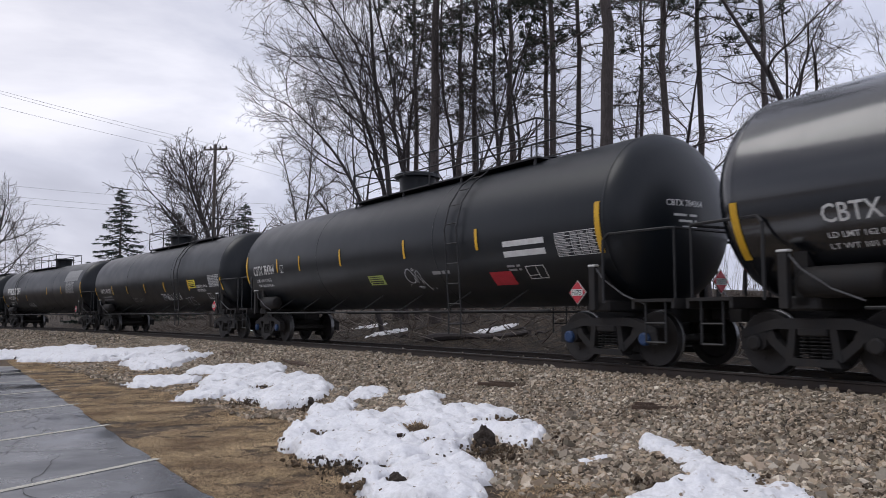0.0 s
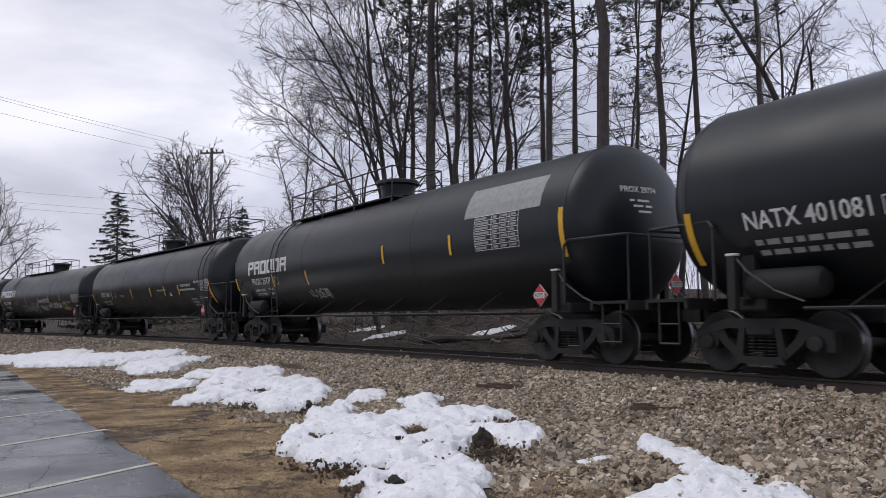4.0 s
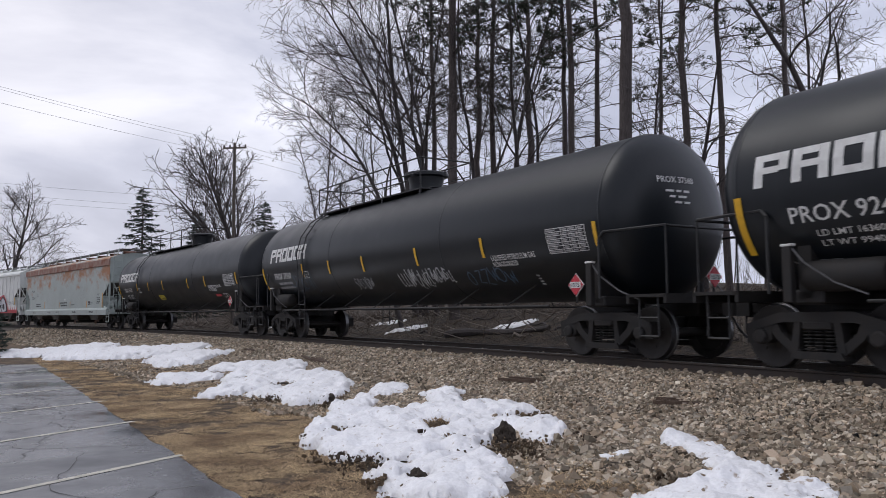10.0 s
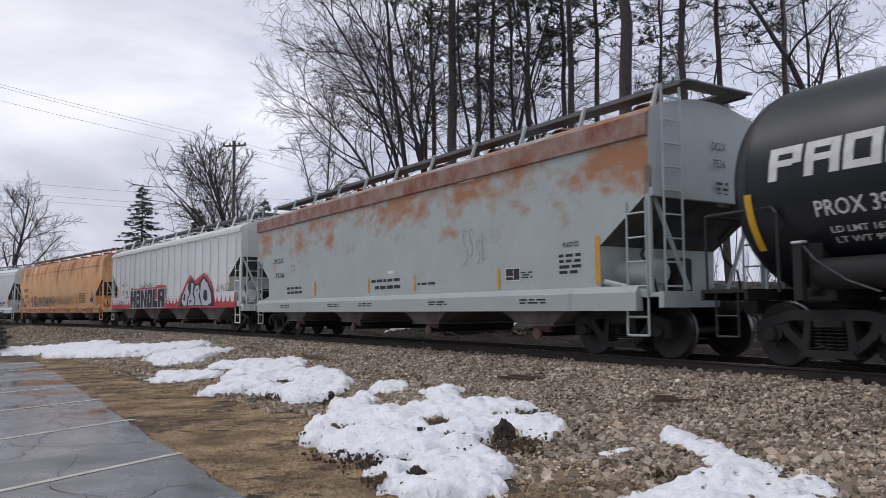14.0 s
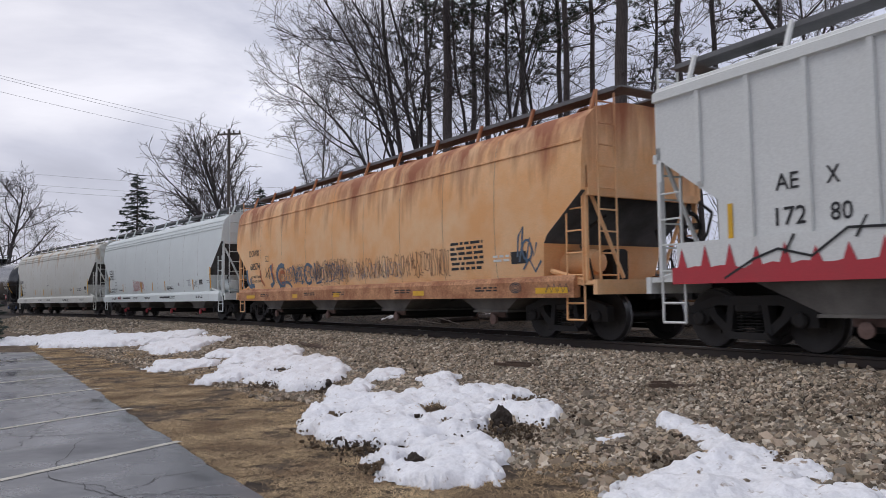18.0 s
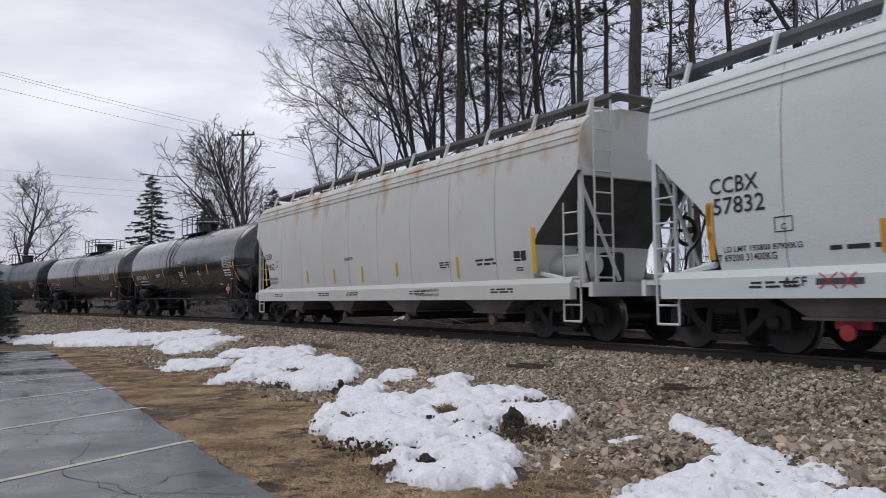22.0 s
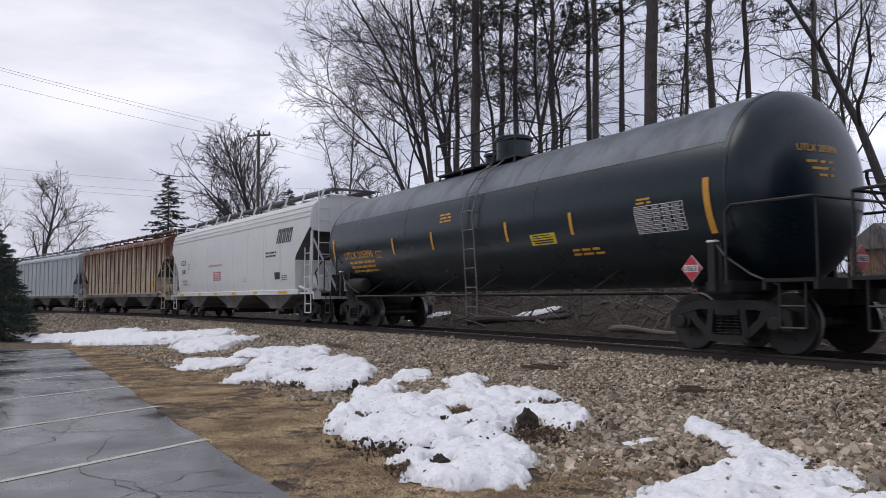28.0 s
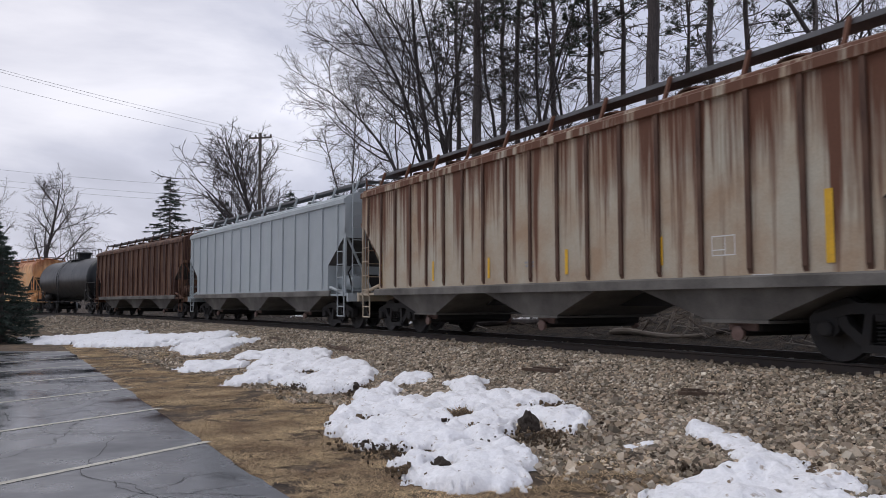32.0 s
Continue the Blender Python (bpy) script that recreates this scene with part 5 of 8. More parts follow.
for i in range(13):
    s = 2.4 - i * 0.42 + rs.uniform(-0.2, 0.2)
    b = Vector(bank_point(s, -3.7 + rs.uniform(-0.3, 0.3), -0.1))
    st = part("stake", Form().tube(b, b + Vector((rs.uniform(-0.05, 0.3), rs.uniform(-0.1, 0.1), rs.uniform(0.55, 0.95))), 0.05, 0.035, 7), "deadwood")
    tagged(st, "pale cut sapling stump standing on the bank", "stump", "cut sapling stumps")
rd = part("marker_stake", Form().tube(bank_point(3.6, -6.0, -0.1), (Vector(bank_point(3.6, -6.0, 0.55)) + Vector((0.02, 0, 0))), 0.025, n=6), "redpaint")
tagged(rd, "short red marker stake on the bank", "marker")

# utility pole and its wires
def make_pole():
    t = thing("utility_pole", "weathered wooden utility pole with one crossarm", "utility pole")
    x, y = spot(-0.253, 47)
    t.location = (x, y, gz(x, y) - 0.1)
    part("post", Form().tube((0, 0, 0), (0, 0, 11.05), 0.11, 0.085, 10), "pole", t, smooth=True)
    arm = part("crossarm", Form().box(0, 0, 10.75, 1.5, 0.09, 0.11, 0.01), "pole", t)
    arm.rotation_euler = (0, 0, radians(-10))
    for k in (-0.68, -0.3, 0.3, 0.68):
        part("insulator", Form().lathe([(10.80, 0.03), (10.83, 0.05), (10.91, 0.05), (10.96, 0.02)], 8, "z", (k, 0, 0)), "gear", arm)
    for sg in (-1, 1):
        part("brace", Form().tube((0, 0.08, 10.2), (sg * 0.5, 0.08, 10.7), 0.018, n=5), "gear", t)
    return x, y


px_, py_ = make_pole()


def wire(a, b, sag, r, label):
    pts = []
    for i in range(25):
        f = i / 24
        p = Vector(a).lerp(Vector(b), f)
        pts.append(p - Vector((0, 0, sag * 4 * f * (1 - f))))
    o = part("overhead_wire", Form().pipe(pts, r, 4), "wire", fix=False)
    tagged(o, label, "wire", "overhead wires", "structure")


pz = gz(px_, py_) + 10.75
for dx, dz, ez in ((-0.68, 0.1, 14.2), (0.3, 0.12, 13.9), (0.0, -0.6, 13.2)):
    wire((px_ + dx, py_, pz + dz), (-30 + dx, 27, ez), 0.35, 0.008, "thin dark power line sagging from the pole")
    wire((px_ + dx, py_, pz + dz), (14 + dx, 90, ez - 1.5), 0.6, 0.008, "thin dark power line beyond the pole")
for dz in (0.0, -0.9, -1.4):
    wire((-48, 62, 13.7 + dz), (-13, 72, 11.9 + dz), 0.5, 0.010, "thin dark cable far off across the sky")

# ---- the train ----
MESH = {}


def shared(key, name, mat, build, smooth=False):
    """One mesh for all alike parts."""
    if key not in MESH:
        me = build(Form()).mesh(name, mat, smooth)
        fix_normals(me)
        MESH[key] = me
    return MESH[key]


def put(name, me, parent, at=(0, 0, 0), turn=0.0, label=""):
    ob = new(name, me)
    ob.parent = parent
    ob.location = at
    if turn:
        ob.rotation_euler = (0, 0, turn)
    if label:
        tagged(ob, label)
    return ob


WHEEL_R, AXLE = 0.457, 1.778
WHEELSETS = []


def side_frame_form(f, y):
    """Cast side frame: a bowed top member, a dropped belly, two windows and the pedestals."""
    o = [(-1.12, 0.40), (-1.12, 0.62), (-0.86, 0.70), (-0.5, 0.80), (0.5, 0.80), (0.86, 0.70), (1.12, 0.62), (1.12, 0.40), (0.86, 0.40), (0.72, 0.50),
         (0.42, 0.24), (-0.42, 0.24), (-0.72, 0.50), (-0.86, 0.40)]
    top = [(-1.12, 0.52), (-1.12, 0.64), (-0.55, 0.80), (0.55, 0.80), (1.12, 0.64), (1.12, 0.52), (0.55, 0.66), (-0.55, 0.66)]
    f.prism(top, y - 0.09, y + 0.09)
    for sg in (-1, 1):
        f.prism([(sg * 1.14, 0.36), (sg * 1.14, 0.62), (sg * 0.72, 0.62), (sg * 0.72, 0.42), (sg * 0.80, 0.36)], y - 0.08, y + 0.08)
        f.prism([(sg * 0.78, 0.60), (sg * 0.66, 0.44), (sg * 0.36, 0.20), (sg * 0.26, 0.28), (sg * 0.56, 0.52), (sg * 0.62, 0.64)], y - 0.075, y + 0.075)
        f.prism([(sg * 0.30, 0.24), (sg * 0.42, 0.24), (sg * 0.34, 0.70), (sg * 0.24, 0.70)], y - 0.085, y + 0.085)
    f.prism([(-0.42, 0.17), (0.42, 0.17), (0.36, 0.27), (-0.36, 0.27)], y - 0.12, y + 0.12)
    return f


def springs_form(f, y):
    for k in (-0.16, 0.0, 0.16):
        for z in range(6):
            f.lathe([(0.285 + z * 0.048, 0.07), (0.297 + z * 0.048, 0.083), (0.309 + z * 0.048, 0.07)], 8, "z", (k, y, 0))
    f.box(0, y, 0.62, 0.44, 0.2, 0.12, 0.02)
    return f


def wheelset_form(f):
    for sg in (-1, 1):
        # tyre profile along y: outside face, tread, flange, inner face
        f.lathe([(sg * 0.815, 0.0), (sg * 0.815, 0.12), (sg * 0.79, 0.15), (sg * 0.77, 0.33), (sg * 0.80, 0.385), (sg * 0.80, 0.445),
                 (sg * 0.70, WHEEL_R), (sg * 0.69, WHEEL_R + 0.026), (sg * 0.67, WHEEL_R + 0.024), (sg * 0.665, 0.37), (sg * 0.72, 0.33), (sg * 0.70, 0.12), (sg * 0.66, 0.0)], 28, "y", caps=False)
        for k in range(4):
            a = k * math.pi / 2 + 0.4
            f.tube((0.24 * math.sin(a), sg * 0.772, 0.24 * math.cos(a)), (0.24 * math.sin(a), sg * 0.79, 0.24 * math.cos(a)), 0.03, n=6)
    f.tube((0, -1.06, 0), (0, 1.06, 0), 0.08, n=10)
    return f


def truck(car, x, cap="gear", frame_mat="gear"):
    t = put("truck", shared("bolster", "truck", "gear", lambda f: f.box(0, 0, 0.62, 0.4, 2.0, 0.24, 0.03).box(0, 0, 0.78, 0.62, 0.7, 0.12, 0.03).box(0, 0, 0.36, 1.2, 1.3, 0.1)), car, (x, 0, 0))
    for sg in (-1, 1):
        put("side_frame", shared(("sf", frame_mat, sg), "side_frame", frame_mat, lambda f: side_frame_form(f, sg * 0.99)), t)
        tagged(put("spring_nest", shared(("sp", sg), "spring_nest", "gear", lambda f: springs_form(f, sg * 0.99)), t), kind="stuff")
        for k in (-1, 1):
            put("bearing_cap", shared(("cap", cap, sg), "bearing_cap", cap, lambda f: f.lathe([(sg * 1.02, 0.0), (sg * 1.02, 0.11), (sg * 1.12, 0.11), (sg * 1.14, 0.08), (sg * 1.14, 0.0)], 12, "y", caps=False)), t, (k * AXLE / 2, 0, WHEEL_R))
    for k in (-1, 1):
        w = put("wheelset", shared("wheelset", "wheelset", "wheel", wheelset_form, True), t, (k * AXLE / 2, 0, WHEEL_R))
        for sg in (-1, 1):
            put("tread", shared(("tread", sg), "tread", "tread", lambda f: f.lathe([(sg * 0.802, 0.447), (sg * 0.70, 0.460), (sg * 0.688, 0.485), (sg * 0.672, 0.485)], 28, "y", caps=False), True), w)
        WHEELSETS.append((car, x + k * AXLE / 2, w))
    return t


def coupler(car, x, sg):
    def form(f):
        f.box(sg * -0.35, 0, 0.86, 0.9, 0.17, 0.17, 0.02)
        f.prism([(sg * 0.0, -0.17), (sg * 0.22, -0.2), (sg * 0.33, -0.08), (sg * 0.2, -0.02), (sg * 0.2, 0.12), (sg * 0.05, 0.18)], 0.74, 0.99, "xy")
        return f
    c = put("coupler", shared(("cpl", sg), "coupler", "gear", form), car, (x, 0, 0))
    put("air_hose", shared(("hose", sg), "air_hose", "ink", lambda f: f.pipe([(sg * -0.2, 0.35, 0.72), (sg * -0.05, 0.34, 0.5), (sg * 0.15, 0.25, 0.38), (sg * 0.3, 0.15, 0.45)], 0.022, 6)), c)


def ladder(car, name, mat, pts_l, pts_r, rungs, r=0.018, label=""):
    """Two stiles and rungs between two polylines."""
    l = part(name, Form().pipe(pts_l, r, 5), mat, car, label)
    part("stile", Form().pipe(pts_r, r, 5), mat, l, fix=False)
    L, R = [[Vector(p) for p in q] for q in (pts_l, pts_r)]

    def along(P, t):
        seg = [(b - a).length for a, b in zip(P, P[1:])]
        d = t * sum(seg)
        for a, b, s in zip(P, P[1:], seg):
            if d <= s + 1e-9:
                return a.lerp(b, d / s)
            d -= s
        return P[-1]
    for k in range(rungs):
        t = (k + 0.5) / rungs
        part("rung", Form().tube(along(L, t), along(R, t), r * 0.8, n=5), mat, l, fix=False)
    return l


def tank_skin(r, zc):
    def fn(u, w, out=0.006):
        a = (w - zc) / r
        return (u, -(r + out) * math.cos(a), zc + (r + out) * math.sin(a))
    return fn


def wall_skin(y_at):
    def fn(u, w, out=0.006):
        return (u, -(y_at(w) + out), w)
    return fn


def decal(car, name, mat, skin, polys, label="", nw=1):
    """Flat shapes (outlines of u, w) laid on a skin as one mesh."""
    f = Form()
    for poly in polys:
        f.add([skin(u, w) for u, w in poly], [tuple(range(len(poly)))])
    return part(name, f, mat, car, label, fix=False)


def band(car, name, mat, skin, u0, w0, u1, w1, label="", n=6, shear=0.0, out=0.006):
    """A rectangle on a skin, bent with it."""
    f = Form()
    rows = []
    for i in range(n + 1):
        w = w0 + (w1 - w0) * i / n
        rows.append([skin(u0 + shear * (w - w0), w, out), skin(u1 + shear * (w - w0), w, out)])
    f.loft(rows, close=False)
    return part(name, f, mat, car, label, fix=False)


def writing(car, s, mat, skin, u, w, width, height, name="lettering", label="", slant=0.0):
    """The words s, width by height metres, their lower left corner at (u, w) on the skin."""
    vs, fs = text_shape(s)
    at = [skin(u + a * width + slant * b * height, w + b * height, 0.008) for a, b in vs]
    if height < 0.15:
        return tagged(part(name, Form().add(at, fs), mat, car, label or "stencilled lettering", fix=False), kind="stuff")
    # large characters are parts of their own
    owner = list(range(len(vs)))

    def root(i):
        while owner[i] != i:
            i = owner[i]
        return i
    for p in fs:
        for i in p[1:]:
            owner[root(i)] = root(p[0])
    glyphs = {}
    for p in fs:
        glyphs.setdefault(root(p[0]), []).append(p)
    for faces in glyphs.values():
        used = sorted({i for p in faces for i in p})
        idx = {v: i for i, v in enumerate(used)}
        part("letter", Form().add([at[i] for i in used], [tuple(idx[i] for i in p) for p in faces]), mat, car, label or "stencilled letter", fix=False)


def small_print(car, mat, skin, u, w, rows, width, height, seed, name="stencil_row"):
    """Rows of small print too fine to read: plain bars."""
    rnd = random.Random(seed)
    f = Form()
    for k in range(rows):
        x = u + rnd.uniform(0, 0.05)
        z = w - k * height * 1.9
        while x < u + width:
            ln = min(rnd.uniform(0.10, 0.34), u + width - x)
            if ln > 0.04:
                f.loft([[skin(x, z), skin(x + ln, z)], [skin(x, z + height), skin(x + ln, z + height)]], close=False)
            x += ln + 0.06
    return tagged(part(name, f, mat, car, "rows of small stencilled print", fix=False), kind="stuff")


def scrawl(car, mat, skin, strokes, r, label="sprayed graffiti tag", name="graffiti"):
    """Spray strokes: polylines of (u, w) of width r."""
    f = Form()
    for st in strokes:
        pts = [Vector(p) for p in st]
        rows = []
        for i, p in enumerate(pts):
            d = (pts[min(i + 1, len(pts) - 1)] - pts[max(i - 1, 0)])
            d = d.normalized() if d.length > 1e-6 else Vector((1, 0))
            nn = Vector((-d.y, d.x)) * r / 2
            rows.append([skin(*(p + nn), 0.009), skin(*(p - nn), 0.009)])
        f.loft(rows, close=False)
    return tagged(part(name, f, mat, car, label, fix=False), kind="stuff" if len(strokes) > 1 else "")


def placard(car, x, y, z, sg=-1, number="1075", label="red flammable placard on a bracket"):
    p = part("placard", Form().prism([(x - 0.19, z), (x, z - 0.19), (x + 0.19, z), (x, z + 0.19)], y - 0.008, y + 0.008), "red", car, label)
    part("placard_edge", Form().prism([(x - 0.21, z), (x, z - 0.21), (x + 0.21, z), (x, z + 0.21)], y + 0.008, y + 0.014), "white", p)
    skin = lambda u, w, out=0.004: (u, y - 0.008 - out, w)
    band(p, "number_panel", "white", skin, x - 0.14, z - 0.055, x + 0.14, z + 0.055, n=1, out=0.003)
    writing(p, number, "ink", skin, x - 0.11, z - 0.04, 0.22, 0.08, label="placard number")
    part("bracket", Form().tube((x, y + 0.03, 0.98), (x, y + 0.03, z + 0.1), 0.022, n=5), "gear", p)


def tank_car(label, group, L=17.2, r=1.53, zc=2.56, tc=15.7, over=19.7, paint="black", platform=(-2.9, 1.6), house="bonnet", rail_h=0.75, dusty=False, cap="gear", ladder_at=None, ladder_mat="rail_iron"):
    car = thing("tank_car", label, "tank car", group)
    # shell with dished heads
    prof, h = [], r * 0.5
    xa, xb = -L / 2 - 0.32, L / 2 - 0.12
    for k in range(9):
        a = math.pi / 2 * k / 8
        prof.append((xa + h - h * math.cos(a), r * math.sin(a)))
    prof += [(xa + h + 0.02, r), (-1.0, r), (1.0, r), (xb - h - 0.02, r)]
    for k in range(8, -1, -1):
        a = math.pi / 2 * k / 8
        prof.append((xb - h + h * math.cos(a), r * math.sin(a)))
    prof = [(x, max(q, 0.002)) for x, q in prof]
    shell = put("tank", shared(("tank", L, r, zc, paint), "tank", paint, lambda f: f.lathe(prof, 56, "x", (0, 0, zc)), True), car)
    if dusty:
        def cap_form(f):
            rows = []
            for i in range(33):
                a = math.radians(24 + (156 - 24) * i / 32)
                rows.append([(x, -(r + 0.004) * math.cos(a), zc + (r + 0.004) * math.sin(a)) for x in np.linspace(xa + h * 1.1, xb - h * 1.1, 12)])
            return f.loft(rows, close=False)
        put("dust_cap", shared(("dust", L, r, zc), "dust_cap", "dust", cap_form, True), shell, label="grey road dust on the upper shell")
    # welded seams
    for x in (xa + h, -L / 6, L / 6, xb - h):
        put("seam", shared(("seam", r, zc, paint), "seam", paint, lambda f: f.lathe([(-0.02, r + 0.001), (-0.008, r + 0.007), (0.008, r + 0.007), (0.02, r + 0.001)], 56, "x", (0, 0, zc), caps=False), True), shell, (x, 0, 0))
    bottom = zc - r
    for sg in (-1, 1):
        xe = sg * over / 2
        xs = sg * (tc / 2 - 1.3)
        put("stub_sill", shared(("sill", sg, tc, over), "stub_sill", "gear", lambda f: f.box((xs + xe - sg * 0.55) / 2, 0, 0.90, abs(xe - sg * 0.55 - xs), 0.52, 0.34, 0.02)
                                  .box(sg * tc / 2, 0, 1.0, 0.5, 2.5, 0.2, 0.03)), car)
        put("saddle", shared(("saddle", sg, tc, r, zc), "saddle", "gear", lambda f: f.prism([(-1.25, 0.98), (1.25, 0.98), (1.25, zc - 0.86), (0.9, bottom + 0.28), (0.5, bottom + 0.06), (-0.5, bottom + 0.06), (-0.9, bottom + 0.28), (-1.25, zc - 0.86)], sg * tc / 2 - 0.10, sg * tc / 2 + 0.10, "yz")), car)
        # end platform with grab irons
        xp = sg * (over / 2 - 0.62)
        put("end_platform", shared(("plat", sg, L, over), "end_platform", "gear", lambda f: f.box(xp, 0, 1.08, 0.85, 2.9, 0.05).box(xp - sg * 0.4, 0, 1.02, 0.06, 2.9, 0.14).box(xp + sg * 0.4, 0, 1.02, 0.06, 2.9, 0.14)), car)
        put("end_rail", shared(("erail", sg, L), "end_rail", "rail_iron", lambda f: f.pipe([(xp - sg * 1.0, -1.50, 1.05), (xp - sg * 1.0, -1.50, 2.1), (xp - sg * 0.9, -1.48, 2.2), (xp + sg * 0.3, -1.42, 2.2), (xp + sg * 0.38, -1.36, 2.2), (xp + sg * 0.38, 1.36, 2.2), (xp + sg * 0.3, 1.42, 2.2), (xp - sg * 0.9, 1.48, 2.2), (xp - sg * 1.0, 1.50, 2.1), (xp - sg * 1.0, 1.50, 1.05)], 0.024, 6)
                                     .tube((xp + sg * 0.38, -1.36, 2.2), (xp + sg * 0.38, -1.36, 1.05), 0.02, n=5).tube((xp + sg * 0.38, 0.4, 2.2), (xp + sg * 0.38, 0.4, 1.05), 0.02, n=5)), car)
        for yy in (-1.38, 1.38):
            put("step", shared(("stirrup", sg, L, yy), "step", "rail_iron", lambda f: f.pipe([(xp - 0.2, yy, 1.05), (xp - 0.2, yy, 0.42), (xp + 0.2, yy, 0.42), (xp + 0.2, yy, 1.05)], 0.02, 5).tube((xp - 0.2, yy, 0.72), (xp + 0.2, yy, 0.72), 0.018, n=5)), car)
        coupler(car, sg * (over / 2 - 0.14), sg)
        truck(car, sg * tc / 2, cap)
        for yy in (-1.45, 1.45):
            put("bolster_post", shared("post", "bolster_post", "gear", lambda f: f.box(0, 0, 1.3, 0.14, 0.10, 0.75, 0.01)), car, (sg * (tc / 2 + 0.1), yy, 0))
            put("hose_line", shared(("hoseline", sg, yy, round(r, 2)), "hose_line", "walkway", lambda f: f.pipe([(0.05, 0, 1.66), (0.25, yy * 0.02, 1.45), (0.6, -yy * 0.06, 1.18), (1.0, -yy * 0.1, 1.02)], 0.014, 4)), car, (sg * (tc / 2 + 0.1), yy, 0))
            put("white_cap", shared("wcap", "white_cap", "white", lambda f: f.box(0, 0, 1.69, 0.18, 0.10, 0.035, 0.008)), car, (sg * (tc / 2 + 0.1), yy, 0))
    # long grab rail low along each side, on slanting struts
    for yy in (-1.47, 1.47):
        f = Form().tube((-tc / 2 + 1.0, yy, 0.93), (tc / 2 - 1.0, yy, 0.93), 0.022, n=6)
        g = part("side_rail", f, "rail_iron", car, fix=False)
        for x in np.arange(-tc / 2 + 1.6, tc / 2 - 1, 1.95):
            a = yy / abs(yy)
            put("strut", shared(("strut", a, round(r, 2), round(zc, 2)), "strut", "rail_iron", lambda f: f.tube((0, yy, 0.93), (0.34, a * (r * 0.62 + 0.01), zc - r * 0.78), 0.016, n=4)), g, (x, 0, 0))
    # brake gear
    put("air_reservoir", shared(("res", tc), "air_reservoir", "gear", lambda f: f.lathe([(-0.62, 0.02), (-0.58, 0.16), (-0.5, 0.21), (0.5, 0.21), (0.58, 0.16), (0.62, 0.02)], 16, "x", (-tc / 2 + 0.55, -1.18, 1.27)), True), car)
    top = zc + r
    # top platform round the fittings
    a, b = platform
    wk = part("top_platform", Form().box((a + b) / 2, -0.55, top - 0.05, b - a, 0.42, 0.035).box((a + b) / 2, 0.55, top - 0.05, b - a, 0.42, 0.035)
              .box(a + 0.2, 0, top + 0.01, 0.4, 0.8, 0.03).box(b - 0.2, 0, top + 0.01, 0.4, 0.8, 0.03), "rail_iron", car)
    for x in np.linspace(a + 0.1, b - 0.1, 4):
        for yy in (-0.72, 0.72):
            part("platform_leg", Form().tube((x, yy, top - 0.05), (x, yy * 1.05, top - 0.28), 0.03, n=5), "rail_iron", wk, fix=False)
    rl = part("top_rail", Form().pipe([(a, -0.78, top - 0.05), (a, -0.78, top + rail_h), (b, -0.78, top + rail_h), (b, -0.78, top - 0.05)], 0.022, 6)
              .pipe([(a, 0.78, top - 0.05), (a, 0.78, top + rail_h), (b, 0.78, top + rail_h), (b, 0.78, top - 0.05)], 0.022, 6)
              .tube((a, -0.78, top + rail_h), (a, 0.78, top + rail_h), 0.022).tube((b, -0.78, top + rail_h), (b, 0.78, top + rail_h), 0.022)
              .tube((a, -0.78, top + rail_h * 0.5), (b, -0.78, top + rail_h * 0.5), 0.016).tube((a, 0.78, top + rail_h * 0.5), (b, 0.78, top + rail_h * 0.5), 0.016), "rail_iron", wk, fix=False)
    for x in np.linspace(a, b, 5)[1:-1]:
        for yy in (-0.78, 0.78):
            part("post", Form().tube((x, yy, top - 0.1), (x, yy, top + rail_h), 0.024, n=5), "rail_iron", wk, fix=False)
    if house == "bonnet":
        hs = part("valve_bonnet", Form().lathe([(top - 0.15, 0.46), (top + 0.18, 0.46), (top + 0.40, 0.50), (top + 0.43, 0.62), (top + 0.50, 0.62), (top + 0.54, 0.55), (top + 0.56, 0.02)], 20, "z"), paint, car, "flat-lidded pressure valve housing", smooth=True)
        for k in range(4):
            an = k * math.pi / 2 + 0.4
            part("lug", Form().box(0.57 * math.cos(an), 0.57 * math.sin(an), top + 0.46, 0.1, 0.1, 0.12), paint, hs)
    else:
        hs = part("valve_bonnet", Form().lathe([(top - 0.15, 0.42), (top + 0.50, 0.42), (top + 0.54, 0.47), (top + 0.60, 0.47), (top + 0.64, 0.40), (top + 0.66, 0.02)], 18, "z"), paint, car, "round manway cover on the tank top", smooth=True)
        part("relief_valve", Form().lathe([(top - 0.1, 0.16), (top + 0.28, 0.16), (top + 0.32, 0.22), (top + 0.38, 0.2), (top + 0.4, 0.02)], 12, "z", (-0.95, 0, 0)), paint, car, smooth=True)
    # side ladders bent round the shell
    for sg in (-1, 1):
        ang = [math.radians(v) for v in (62, 45, 25, 5, -15)]
        pl = lambda x: [(x, sg * (r + 0.10) * math.cos(q), zc + (r + 0.10) * math.sin(q)) for q in ang] + [(x + (0.0), sg * 1.5, 0.95), (x, sg * 1.5, 0.45)]
        la = a + 0.15 if ladder_at is None else ladder_at
        ladder(car, "side_ladder", ladder_mat, pl(la), pl(la + 0.45), 9, label="iron side ladder up to the platform")
    return car, tank_skin(r, zc)


# cross-sections of the hopper bodies: half-width against height
def section_round(top):
    return [(1.12, 1.50), (1.35, 1.55), (1.8, 1.585), (2.5, 1.605), (3.2, 1.59), (3.8, 1.52), (top - 0.38, 1.44), (top - 0.2, 1.25), (top - 0.08, 0.9), (top, 0.45), (top + 0.01, 0.0)]


